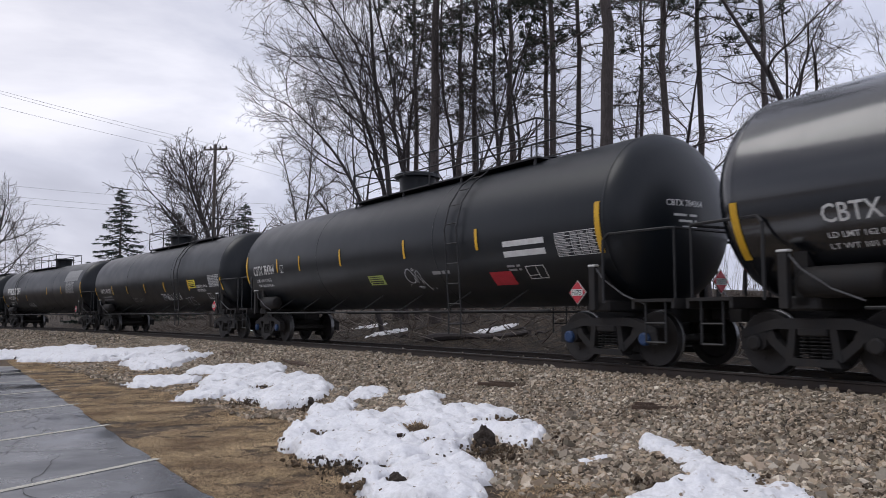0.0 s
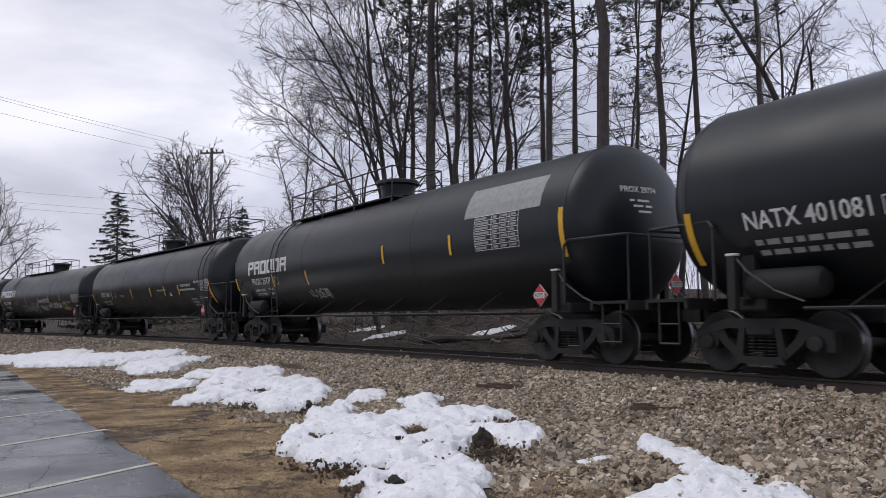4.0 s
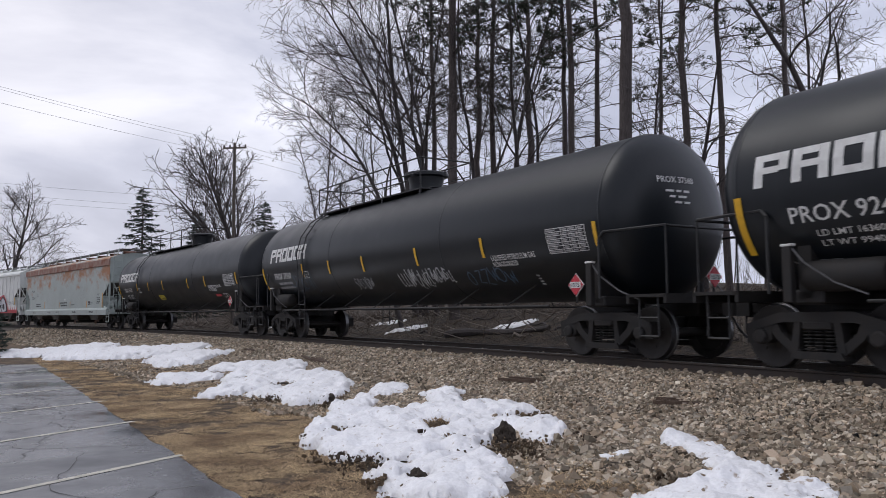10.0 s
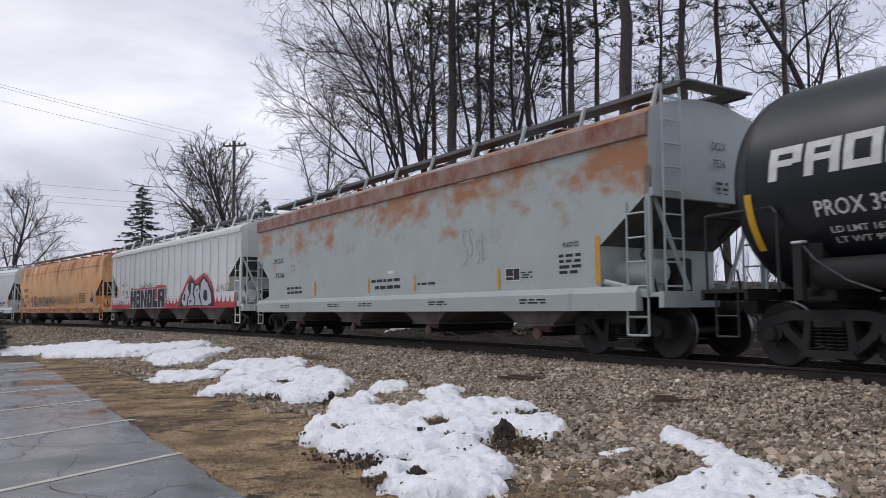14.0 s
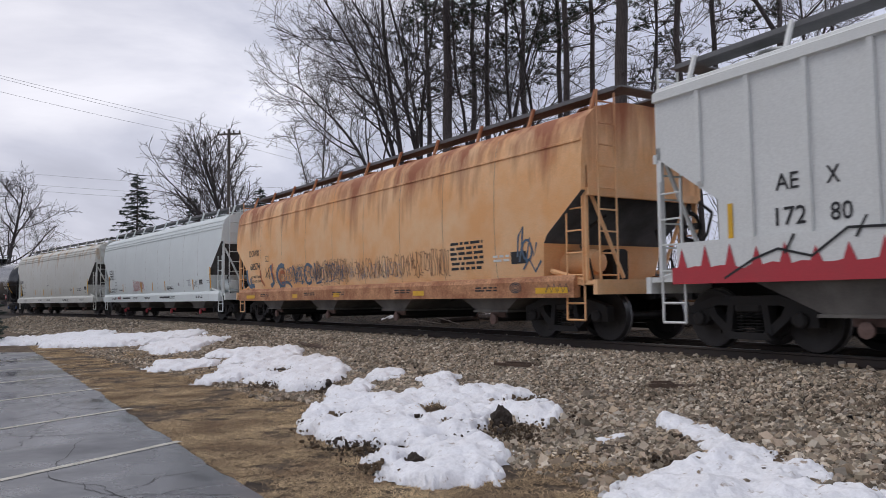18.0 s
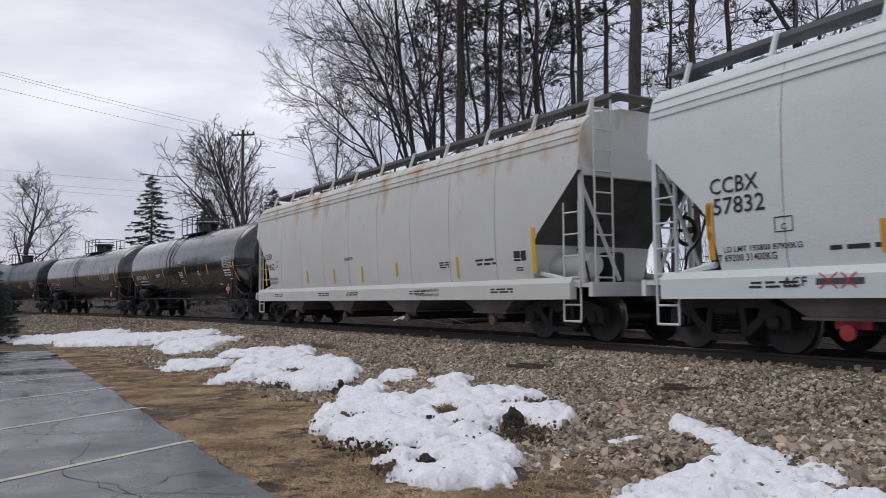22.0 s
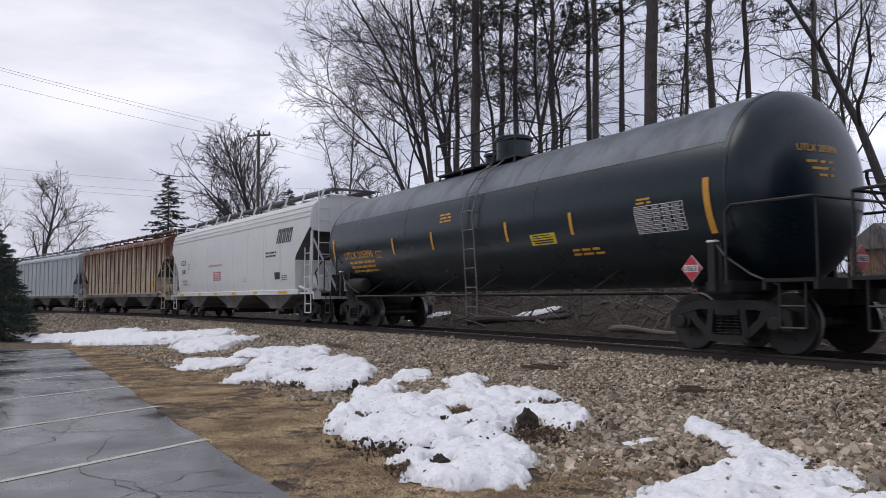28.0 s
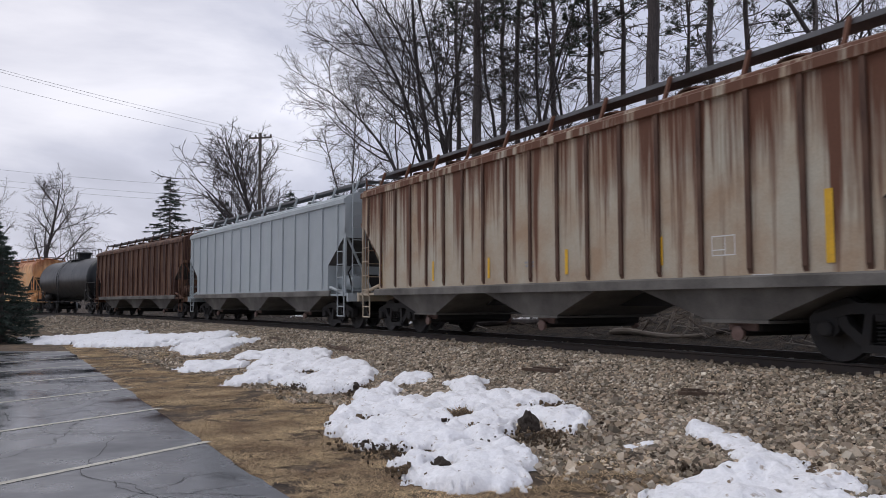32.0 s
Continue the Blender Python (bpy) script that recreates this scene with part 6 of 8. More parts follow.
def section_flat(top):
    return [(1.12, 1.50), (1.5, 1.50), (2.2, 1.50), (2.9, 1.50), (3.5, 1.50), (top - 0.40, 1.50), (top - 0.30, 1.46), (top - 0.14, 1.05), (top - 0.06, 0.7), (top, 0.35), (top + 0.01, 0.0)]


def hopper_car(label, group, paint, L=17.0, tc=14.1, over=18.4, top=4.40, style="round", bays=3, sill="deep", ribs=0, roof_paint=None, gates="gear", ridges=(), eave=0.14, cut=(3.0, 1.95, 1.3), rib_from=None, rib_step=0.9, rib_out=1.585, sill_paint=None, end_paint=None, rib_paint=None, name="hopper_car"):
    car = thing(name, label, "hopper car", group)
    sec = section_round(top) if style == "round" else section_flat(top)
    zmid, zlow, run = cut
    st = [(-L / 2, zmid), (-L / 2 + 0.02, zmid - 0.02), (-L / 2 + run * 0.9, zlow + (zmid - zlow) * 0.1), (-L / 2 + run, zlow - 0.08), (-L / 2 + run + 0.02, zlow - 0.25), (-L / 2 + run + 0.12, 1.12)]
    if style != "round":
        st = [(-L / 2, zmid), (-L / 2 + 0.02, zmid - 0.02), (-L / 2 + run, zlow), (-L / 2 + run + 0.02, 1.12)]
    st = st + [(x, 1.12) for x in np.linspace(-L / 2 + run + 0.5, L / 2 - run - 0.5, 6)] + [(-x, z) for x, z in st[::-1]]
    zz, ww = [q[0] for q in sec], [q[1] for q in sec]
    levels = zz[1:]

    def ring(x, zb):
        out = []
        ls = [max(zb, 1.12)] + [max(z, zb + 0.002 * i) for i, z in enumerate(levels)]
        for z in ls:
            out.append((x, -float(np.interp(z, zz, ww)), z))
        for z in ls[-2::-1]:
            out.append((x, float(np.interp(z, zz, ww)), z))
        return out
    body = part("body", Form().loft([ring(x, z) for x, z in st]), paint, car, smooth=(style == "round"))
    # down-facing end sheets: grime plus painted-in shade below the slope
    body.data.materials.append(M["slope_grime_shade"])
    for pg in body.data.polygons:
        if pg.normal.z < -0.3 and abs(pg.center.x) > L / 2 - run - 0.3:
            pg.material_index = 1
    if end_paint:
        body.data.materials.append(M[end_paint])
        for pg in body.data.polygons:
            if abs(pg.normal.x) > 0.9:
                pg.material_index = 2
    side_paint, paint = paint, end_paint or paint
    skin = wall_skin(lambda w: float(np.interp(w, zz, ww)))
    # sill along each side
    for sg in (-1, 1):
        if sill == "deep":
            f = Form().prism([(sg * 1.52, 0.80), (sg * 1.60, 0.80), (sg * 1.60, 1.10), (sg * 1.54, 1.20), (sg * 1.44, 1.22), (sg * 1.44, 0.80)], -L / 2 + 0.25, L / 2 - 0.25, "yz")
        else:
            f = Form().prism([(sg * 1.50, 1.02), (sg * 1.57, 1.02), (sg * 1.57, 1.17), (sg * 1.50, 1.20), (sg * 1.44, 1.02)], -L / 2 + run - 0.2, L / 2 - run + 0.2, "yz")
        part("side_sill", f, sill_paint or paint, car)
        e0, e1 = top - 0.38 - eave, top - 0.38
        if style != "round":
            part("eave", Form().prism([(sg * float(np.interp(e0, zz, ww)), e0 - 0.02), (sg * (float(np.interp(e0, zz, ww)) + 0.06), e0), (sg * (float(np.interp(e1, zz, ww)) + 0.06), e1), (sg * (float(np.interp(e1, zz, ww)) - 0.04), e1 + 0.05)], -L / 2, L / 2, "yz"), roof_paint or paint, car)
        for rz in ridges:
            part("roof_ridge", Form().prism([(sg * float(np.interp(rz - 0.03, zz, ww)), rz - 0.03), (sg * (float(np.interp(rz - 0.02, zz, ww)) + 0.025), rz - 0.02), (sg * (float(np.interp(rz + 0.02, zz, ww)) + 0.025), rz + 0.02), (sg * float(np.interp(rz + 0.03, zz, ww)), rz + 0.03)], -L / 2 + 0.05, L / 2 - 0.05, "yz"), paint, car)
    # weld lines between the side sheets
    if style == "round":
        hz = [zz[0] + 0.08] + [z for z in zz if zz[0] + 0.1 < z < top - 0.3]
        for k in range(1, 9):
            x = -L / 2 + run * 0.6 + (L - run * 1.2) * k / 9
            for sg in (-1, 1):
                put("weld_seam", shared(("weld", sg, top), "weld_seam", "weld", lambda f: f.loft([[(d, sg * (float(np.interp(z, zz, ww)) + 0.004), z) for d in (-0.006, 0.006)] for z in hz], close=False)), car, (x, 0, 0))
    # ribs down the sides
    if ribs:
        for sg in (-1, 1):
            for k in range(ribs):
                x = -L / 2 + 0.5 + (L - 1.0) * k / (ribs - 1) if rib_from is None else rib_from + rib_step * k
                zb = 1.2 if abs(x) < L / 2 - run else zlow + (zmid - zlow) * (abs(x) - (L / 2 - run)) / run
                zb = max(zb, 1.16)
                put("side_post", shared(("rib", rib_paint or side_paint, sg, round(zb, 2), top, rib_out), "side_post", rib_paint or side_paint, lambda f: f.prism([(sg * 1.49, zb), (sg * rib_out, zb + 0.1), (sg * rib_out, top - 0.5), (sg * 1.49, top - 0.42)], -0.04, 0.04, "yz")), car, (x, 0, 0))
    # hopper bays
    span = (L - 2 * run) / bays
    for k in range(bays):
        x = -(L - 2 * run) / 2 + span * (k + 0.5)

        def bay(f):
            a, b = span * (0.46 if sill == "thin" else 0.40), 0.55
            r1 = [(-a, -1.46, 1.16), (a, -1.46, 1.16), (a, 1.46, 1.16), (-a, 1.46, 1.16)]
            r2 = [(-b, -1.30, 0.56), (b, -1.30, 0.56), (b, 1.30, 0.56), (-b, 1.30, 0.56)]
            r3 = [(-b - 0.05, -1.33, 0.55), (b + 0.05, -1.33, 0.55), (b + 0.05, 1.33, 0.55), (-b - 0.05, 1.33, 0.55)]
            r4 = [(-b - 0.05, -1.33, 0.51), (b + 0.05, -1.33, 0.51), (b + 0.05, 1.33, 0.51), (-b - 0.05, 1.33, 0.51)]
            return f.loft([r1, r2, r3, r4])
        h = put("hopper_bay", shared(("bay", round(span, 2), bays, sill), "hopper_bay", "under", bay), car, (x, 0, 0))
        put("outlet_gate", shared(("gate", gates), "outlet_gate", "gear", lambda f: f.box(0, 0, 0.44, 0.6, 2.2, 0.12, 0.02).tube((0, -1.2, 0.37), (0, 1.2, 0.37), 0.06, n=8)), h)
        for sg in (-1, 1):
            put("gate_cap", shared(("gcap", gates, sg), "gate_cap", "rustcap" if gates == "gear" else gates, lambda f: f.lathe([(sg * 1.2, 0.10), (sg * 1.26, 0.11), (sg * 1.28, 0.02)], 10, "y", (0, 0, 0.36)).box(0, sg * 1.12, 0.47, 0.5, 0.04, 0.14)), h)
    part("centre_sill", Form().box(0, 0, 0.92, over - 1.2, 0.36, 0.34), "gear", car)
    for sg in (-1, 1):
        xe = sg * (L / 2)
        # end slope sheet braces, platform, corner posts
        part("end_platform", Form().box(xe - sg * 0.42, 0, 1.06, 1.35, 3.0, 0.07).box(xe + sg * 0.22, 0, 0.98, 0.10, 3.05, 0.26), paint, car)
        for yy in (-1.47, 1.47):
            part("corner_post", Form().box(xe - sg * 0.05, yy, 2.1, 0.10, 0.06, 2.1), paint, car)
            part("corner_brace", Form().tube((xe - sg * 0.1, yy, 1.1), (xe - sg * run * 0.95, yy * 0.98, 1.3), 0.05, n=6), paint, car)
            part("stirrup", Form().pipe([(xe - 0.26 - sg * 0.3, yy, 1.0), (xe - 0.26 - sg * 0.3, yy, 0.40), (xe + 0.2 - sg * 0.3, yy, 0.40), (xe + 0.2 - sg * 0.3, yy, 1.0)], 0.022, 5).tube((xe - 0.26 - sg * 0.3, yy, 0.7), (xe + 0.2 - sg * 0.3, yy, 0.7), 0.02, n=5), paint, car, fix=False)
            x0 = xe - sg * 0.08
            ladder(car, "corner_ladder", paint, [(x0 - sg * 0.42, yy * 1.03, 1.0), (x0 - sg * 0.42, yy * 1.03, 2.6)], [(x0, yy * 1.03, 1.0), (x0, yy * 1.03, 2.6)], 4, 0.02, "corner ladder")
        ladder(car, "end_ladder", paint, [(xe + sg * 0.12, -1.30, 1.0), (xe + sg * 0.12, -1.30, top + 0.1)], [(xe + sg * 0.12, -0.86, 1.0), (xe + sg * 0.12, -0.86, top + 0.1)], 9, 0.022, "tall end ladder")
        for yy in (-1, 1):
            part("cross_brace", Form().tube((xe - sg * 0.1, yy * 0.5, 1.15), (xe - sg * 0.1, yy * 1.4, 2.9), 0.04, n=5), paint, car, fix=False)
        part("end_beam", Form().box(xe + sg * 0.02, 0, zmid - 0.02, 0.10, 3.0, 0.14), paint, car)
        coupler(car, sg * (over / 2 - 0.14), sg)
        truck(car, sg * tc / 2)
        for yy in (-1, 1):
            put("brake_pipe", shared(("bpipe", sg, yy), "brake_pipe", "gear", lambda f: f.pipe([(sg * -0.25, yy * 1.1, 1.1), (sg * -0.35, yy * 1.12, 1.5), (sg * -0.6, yy * 1.08, 1.75), (sg * -0.55, yy * 0.9, 2.1), (sg * -0.2, yy * 0.8, 2.3)], 0.025, 5)), car, (xe, 0, 0))
        put("brake_valve", shared(("bvalve", sg), "brake_valve", "gear", lambda f: f.box(sg * -0.5, -0.3, 1.4, 0.35, 0.4, 0.6, 0.04)), car, (xe, 0, 0))
    part("brake_wheel", Form().lathe([(L / -2 - 0.25, 0.20), (L / -2 - 0.23, 0.27), (L / -2 - 0.21, 0.20)], 16, "x", (0, -0.55, 1.95), caps=False).box(-L / 2 - 0.14, -0.55, 1.95, 0.2, 0.1, 0.1).box(-L / 2 - 0.22, -0.55, 1.95, 0.03, 0.46, 0.05), "gear", car, "round hand-brake wheel", fix=False)
    part("air_reservoir", Form().lathe([(-0.7, 0.02), (-0.64, 0.2), (-0.5, 0.25), (0.5, 0.25), (0.64, 0.2), (0.7, 0.02)], 14, "x", (L / 2 - 0.95, -0.9, 1.45)), paint, car, smooth=True)
    # running boards on stands, with hatches between them
    wk = part("running_board", Form().box(0, -0.62, top + 0.20, L + 0.3, 0.46, 0.035).box(0, 0.62, top + 0.20, L + 0.3, 0.46, 0.035)
              .box(-L / 2 - 0.1, 0, top + 0.20, 0.4, 1.7, 0.03).box(L / 2 + 0.1, 0, top + 0.20, 0.4, 1.7, 0.03), "walkway", car, "grated roof walkway")
    part("board_edge", Form().box(0, -0.86, top + 0.19, L + 0.3, 0.03, 0.08).box(0, 0.86, top + 0.19, L + 0.3, 0.03, 0.08), "walkway", wk)
    for x in np.linspace(-L / 2 + 0.3, L / 2 - 0.3, 11):
        for sg in (-1, 1):
            put("board_stand", shared(("stand", top, paint, sg), "board_stand", paint, lambda f: f.prism([(sg * 0.92, top + 0.26), (sg * 0.86, top + 0.26), (sg * 1.02, top - 0.18), (sg * 1.08, top - 0.18)], -0.03, 0.03, "yz")), wk, (x, 0, 0))
    for x in np.linspace(-L / 2 + 1.2, L / 2 - 1.2, 8):
        put("roof_hatch", shared(("hatch", paint, top), "roof_hatch", roof_paint or paint, lambda f: f.lathe([(top - 0.02, 0.36), (top + 0.10, 0.36), (top + 0.13, 0.40), (top + 0.17, 0.38), (top + 0.2, 0.02)], 14, "z")), car, (x, 0, 0))
    return car, skin


# ---- the cars, in train order: truck places along the line at the start ----
SPEED = 9.85
TRAIN, SKINS = [], []


def join(made, front, rear):
    car, skin = made
    TRAIN.append((car, front, rear))
    SKINS.append(skin)
    return car, skin, rear - front


def add_tank(label, front, rear, **kw):
    return join(tank_car(label, "tank cars of the train", tc=rear - front, over=rear - front + 4.0, L=rear - front + 2.6, **kw), front, rear)


def add_hopper(label, paint, front, rear, **kw):
    return join(hopper_car(label, "hopper cars of the train", paint, tc=rear - front, over=rear - front + 4.1, **kw), front, rear)


P_MID, P_LEFT, P_SHORT = dict(platform=(-2.2, 5.8), ladder_at=3.7), dict(platform=(-5.45, 1.0)), dict(platform=(-1.5, 1.5), ladder_at=-1.2)
add_tank("black tank car with white stencils and a placard", -21.3, -5.63, paint="gloss", **P_MID)
add_tank("matt black tank car with graffiti scrawl and red placard", -1.68, 14.15, cap="blue", **P_MID)
add_tank("black tank car with yellow sign panel and graffiti", 18.16, 34.2, **P_MID)
add_tank("black tank car with large white emblem blocks", 38.3, 54.0, **P_LEFT)
add_tank("black tank car with full-length roof rail", 58.11, 73.21, platform=(-8.0, 8.0), ladder_at=7.2)
add_tank("black tank car covered with white graffiti tags", 77.16, 92.91, **P_LEFT)
add_tank("black tank car with faint blue graffiti scrawl", 97.17, 112.81, **P_LEFT)
add_tank("black tank car with white emblem blocks and yellow panel", 116.6, 132.3, **P_LEFT)
add_hopper("grey covered hopper car with rust-stained upper edge", "h_grey", 136.3, 152.6, L=18.6, style="flat", cut=(2.74, 1.92, 1.15), roof_paint="rustband", eave=0.36, bays=4, end_paint="h_greyend")
add_hopper("pale grey ribbed hopper with red and black graffiti", "h_aex", 156.9, 172.8, L=18.5, style="flat", ribs=20, rib_from=-8.35, rib_out=1.545, sill="thin", cut=(3.0, 2.2, 1.2), bays=4)
add_hopper("orange rust-covered hopper car with graffiti", "h_dow", 177.0, 193.4, L=18.6, cut=(2.7, 1.9, 1.05), bays=4, ridges=(3.62,), sill_paint="rustsill")
add_hopper("white-grey covered hopper with small graffiti", "h_cc1", 197.4, 212.8, L=17.5, cut=(3.15, 1.95, 1.3), bays=4, gates="redpaint", ridges=(3.72, 3.84, 4.0))
add_hopper("cream stained covered hopper car", "h_cc2", 216.8, 232.1, L=17.5, cut=(3.15, 1.95, 1.3), bays=4, ridges=(3.72, 3.84, 4.0))
add_tank("glossy black tank car with reflective upper shell", 236.3, 250.0, paint="gloss", cap="blue", **P_SHORT)
add_tank("glossy black tank car with white numbers", 254.0, 268.4, paint="gloss", cap="blue", **P_SHORT)
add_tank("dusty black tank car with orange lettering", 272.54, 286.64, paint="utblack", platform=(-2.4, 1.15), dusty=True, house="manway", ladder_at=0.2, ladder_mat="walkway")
add_hopper("light grey covered hopper with yellow reflectors", "h_cgl", 290.5, 304.6, L=16.7, sill="thin", cut=(3.25, 2.3, 1.15), ridges=(3.66, 3.84, 4.02))
add_hopper("rust-streaked ribbed hopper car", "h_rust", 308.9, 322.9, L=16.8, style="flat", ribs=19, rib_out=1.54, sill="thin", cut=(3.1, 2.08, 1.2), sill_paint="under", rib_paint="ribrust")
add_hopper("blue-grey ribbed hopper car", "h_blue", 327.0, 341.0, L=16.8, style="flat", ribs=15, rib_out=1.545, sill="thin", cut=(2.9, 2.0, 1.2), sill_paint="under")
add_hopper("dark rust-brown ribbed hopper car", "h_brown", 345.1, 359.1, L=16.8, style="flat", ribs=17, sill="thin", cut=(2.9, 2.0, 1.2), sill_paint="under")
add_tank("black tank car with graffiti on its shell", 363.2, 374.0, paint="black", **P_SHORT)
add_hopper("orange-brown hopper car at the end of view", "h_dow", 378.1, 392.5, L=17.0)

# ---- lettering, signs and paint on the car sides ----
def stripe(k, u, w0, w1, mat="yellow"):
    car, skin = TRAIN[k][0], SKINS[k]
    wide = 0.06 if w1 - w0 > 0.6 else 0.045
    if u < -7 and (k < 8 or 12 < k < 16):
        u -= 0.28
    band(car, "reflector", mat, skin, u - wide, w0, u + wide, w1, "yellow reflective strip" if mat == "yellow" else "orange reflective strip", n=10, out=0.012)


def mark(k, s, mat, u, w, width, height):
    writing(TRAIN[k][0], s, mat, SKINS[k], u, w, width, height)


def fine(k, mat, u, w, rows, width, height, seed):
    small_print(TRAIN[k][0], mat, SKINS[k], u, w, rows, width, min(height, 0.085), seed)


def patch(k, name, mat, u0, w0, u1, w1, label=""):
    ob = band(TRAIN[k][0], name, mat, SKINS[k], u0, w0, u1, w1, label, n=3, out=0.005)
    if name in ("sign_panel", "sticker") and mat in ("tagyellow", "limegreen"):
        h = (w1 - w0) / 9
        for i, (a, b) in enumerate(((0.1, 0.8), (0.06, 0.92), (0.06, 0.9), (0.12, 0.88))):
            f = w1 - h * (1.4 + i * 1.9)
            band(ob, "print_bar", "ink", SKINS[k], u0 + a * (u1 - u0), f - h * (0.4 if i < 2 else 0.8), u0 + b * (u1 - u0), f + h * 0.3, n=1, out=0.008)


def spec_table(k, u0, w0, u1, w1):
    """The white test table: its frame, rules and rows of fine print."""
    car, skin = TRAIN[k][0], SKINS[k]
    f = Form()
    t = 0.012

    def bar(a, b, c, d):
        f.loft([[skin(a, b), skin(c, b)], [skin(a, d), skin(c, d)]], close=False)
    n = 7
    for i in range(n + 1):
        w = w0 + (w1 - w0) * i / n
        bar(u0, w - t / 2, u1, w + t / 2)
    for g in (0, 0.4, 0.6, 0.8, 1):
        u = u0 + (u1 - u0) * g
        for i in range(n):
            a, b = w0 + (w1 - w0) * i / n, w0 + (w1 - w0) * (i + 1) / n
            bar(u - t / 2, a, u + t / 2, b)
    tagged(part("test_table", f, "white", car, "white ruled test-date table", fix=False), kind="stuff")
    rnd = random.Random(k)
    g = Form()
    h = (w1 - w0) / n
    for i in range(n):
        for a, b in ((0.02, 0.38), (0.43, 0.57), (0.63, 0.77), (0.83, 0.97)):
            e = a + (b - a) * rnd.uniform(0.6, 1.0)
            x0, x1, y0, y1 = u0 + a * (u1 - u0), u0 + e * (u1 - u0), w0 + h * (i + 0.25), w0 + h * (i + 0.72)
            g.loft([[skin(x0, y0), skin(x1, y0)], [skin(x0, y1), skin(x1, y1)]], close=False)
    tagged(part("table_print", g, "faded", car, "rows of small stencilled print", fix=False), kind="stuff")


def box_mark(k, mat, u0, w0, u1, w1, letter=""):
    car, skin = TRAIN[k][0], SKINS[k]
    t = 0.016
    f = Form()
    for a, b, c, d in ((u0, w0, u1, w0 + t), (u0, w1 - t, u1, w1), (u0, w0 + t, u0 + t, w1 - t), (u1 - t, w0 + t, u1, w1 - t)):
        f.loft([[skin(a, b), skin(c, b)], [skin(a, d), skin(c, d)]], close=False)
    if not letter and u1 - u0 > 0.3:
        m = u0 + (u1 - u0) * 0.55
        for a, b, c, d in ((m, w0 + t, m + t, w1 - t), (u0 + t, w0 + 0.08, m, w0 + 0.08 + t)):
            f.loft([[skin(a, b), skin(c, b)], [skin(a, d), skin(c, d)]], close=False)
    tagged(part("boxed_stencil", f, mat, car, "small boxed stencil", fix=False), kind="stuff")
    if letter:
        writing(car, letter, mat, skin, u0 + 0.36 * (u1 - u0), w0 + 0.15 * (w1 - w0), 0.28 * (u1 - u0), 0.4 * (w1 - w0))


def sign(k, u, z, number):
    placard(TRAIN[k][0], u, -1.53, max(z, 1.2), number=number)


def logo(k, mat, n, u, w, width, height):
    """A maker's mark, kept to n plain leaning blocks."""
    car, skin = TRAIN[k][0], SKINS[k]
    cell = width / n
    s = 0.06 if n == 6 else 0.35
    for i in range(n):
        a, b = u + cell * i, u + cell * (i + 0.9)
        t = cell * 0.24
        f = Form()
        if n == 6:
            shape = ((a, w, a + t, w + height), (b - t, w + (height * 0.45 if i == 0 else 0), b, w + height), (a + t, w + height * 0.78, b - t, w + height), (a + t, w + (height * 0.4 if i in (0, 1, 5) else 0), b - t, w + height * (0.6 if i in (0, 1, 5) else 0.22)))
        else:
            shape = ((a, w, a + cell * 0.36, w + height), (b - cell * 0.36, w, b, w + height), (a + cell * 0.36, w + height * 0.74, b - cell * 0.36, w + height))
        for x0, y0, x1, y1 in shape:
            rows = []
            for q in range(3):
                y = y0 + (y1 - y0) * q / 2
                d = s * (y - w)
                rows.append([skin(x0 + d, y, 0.007), skin(x1 + d, y, 0.007)])
            f.loft(rows, close=False)
        part("logo_block", f, "white" if mat == "white" else "charcoal", car, "block of the painted emblem", fix=False)


def tag(k, mat, u0, w0, u1, w1, seed, n, r):
    """Looping spray strokes within a box."""
    rnd = random.Random(seed)
    strokes = []
    for i in range(n):
        c = u0 + (u1 - u0) * (i + 0.5 + rnd.uniform(-0.25, 0.25)) / n
        half = (u1 - u0) / n * rnd.uniform(0.4, 0.8)
        h = (w1 - w0) * rnd.uniform(0.55, 1.0)
        zb = w0 + (w1 - w0 - h) * rnd.random()
        kind = rnd.choice("losvz")
        if kind == "l":
            st = [(c - half * 0.3, zb + h), (c - half * 0.1, zb + h * 0.4), (c, zb), (c + half, zb + h * 0.12)]
        elif kind == "o":
            st = [(c + half * 0.8 * math.cos(a), zb + h * 0.5 + h * 0.48 * math.sin(a)) for a in np.linspace(0.4, 6.9, 14)]
        elif kind == "s":
            st = [(c + half * 0.7, zb + h * 0.9), (c - half * 0.4, zb + h), (c - half * 0.6, zb + h * 0.7), (c + half * 0.4, zb + h * 0.4), (c + half * 0.3, zb + h * 0.08), (c - half * 0.7, zb)]
        elif kind == "v":
            st = [(c - half, zb + h), (c - half * 0.2, zb), (c + half * 0.2, zb + h * 0.8), (c + half * 0.6, zb + h * 0.1), (c + half, zb + h)]
        else:
            st = [(c - half * 0.8, zb + h * 0.95), (c + half * 0.7, zb + h), (c - half * 0.7, zb + h * 0.05), (c + half, zb)]
        # round the corners
        sm = []
        for a, b in zip(st, st[1:]):
            for g in (0, 0.34, 0.67):
                sm.append((a[0] + (b[0] - a[0]) * g + rnd.gauss(0, r * 0.12), a[1] + (b[1] - a[1]) * g + rnd.gauss(0, r * 0.12)))
        strokes.append(sm + [st[-1]])
    scrawl(TRAIN[k][0], mat, SKINS[k], strokes, r)


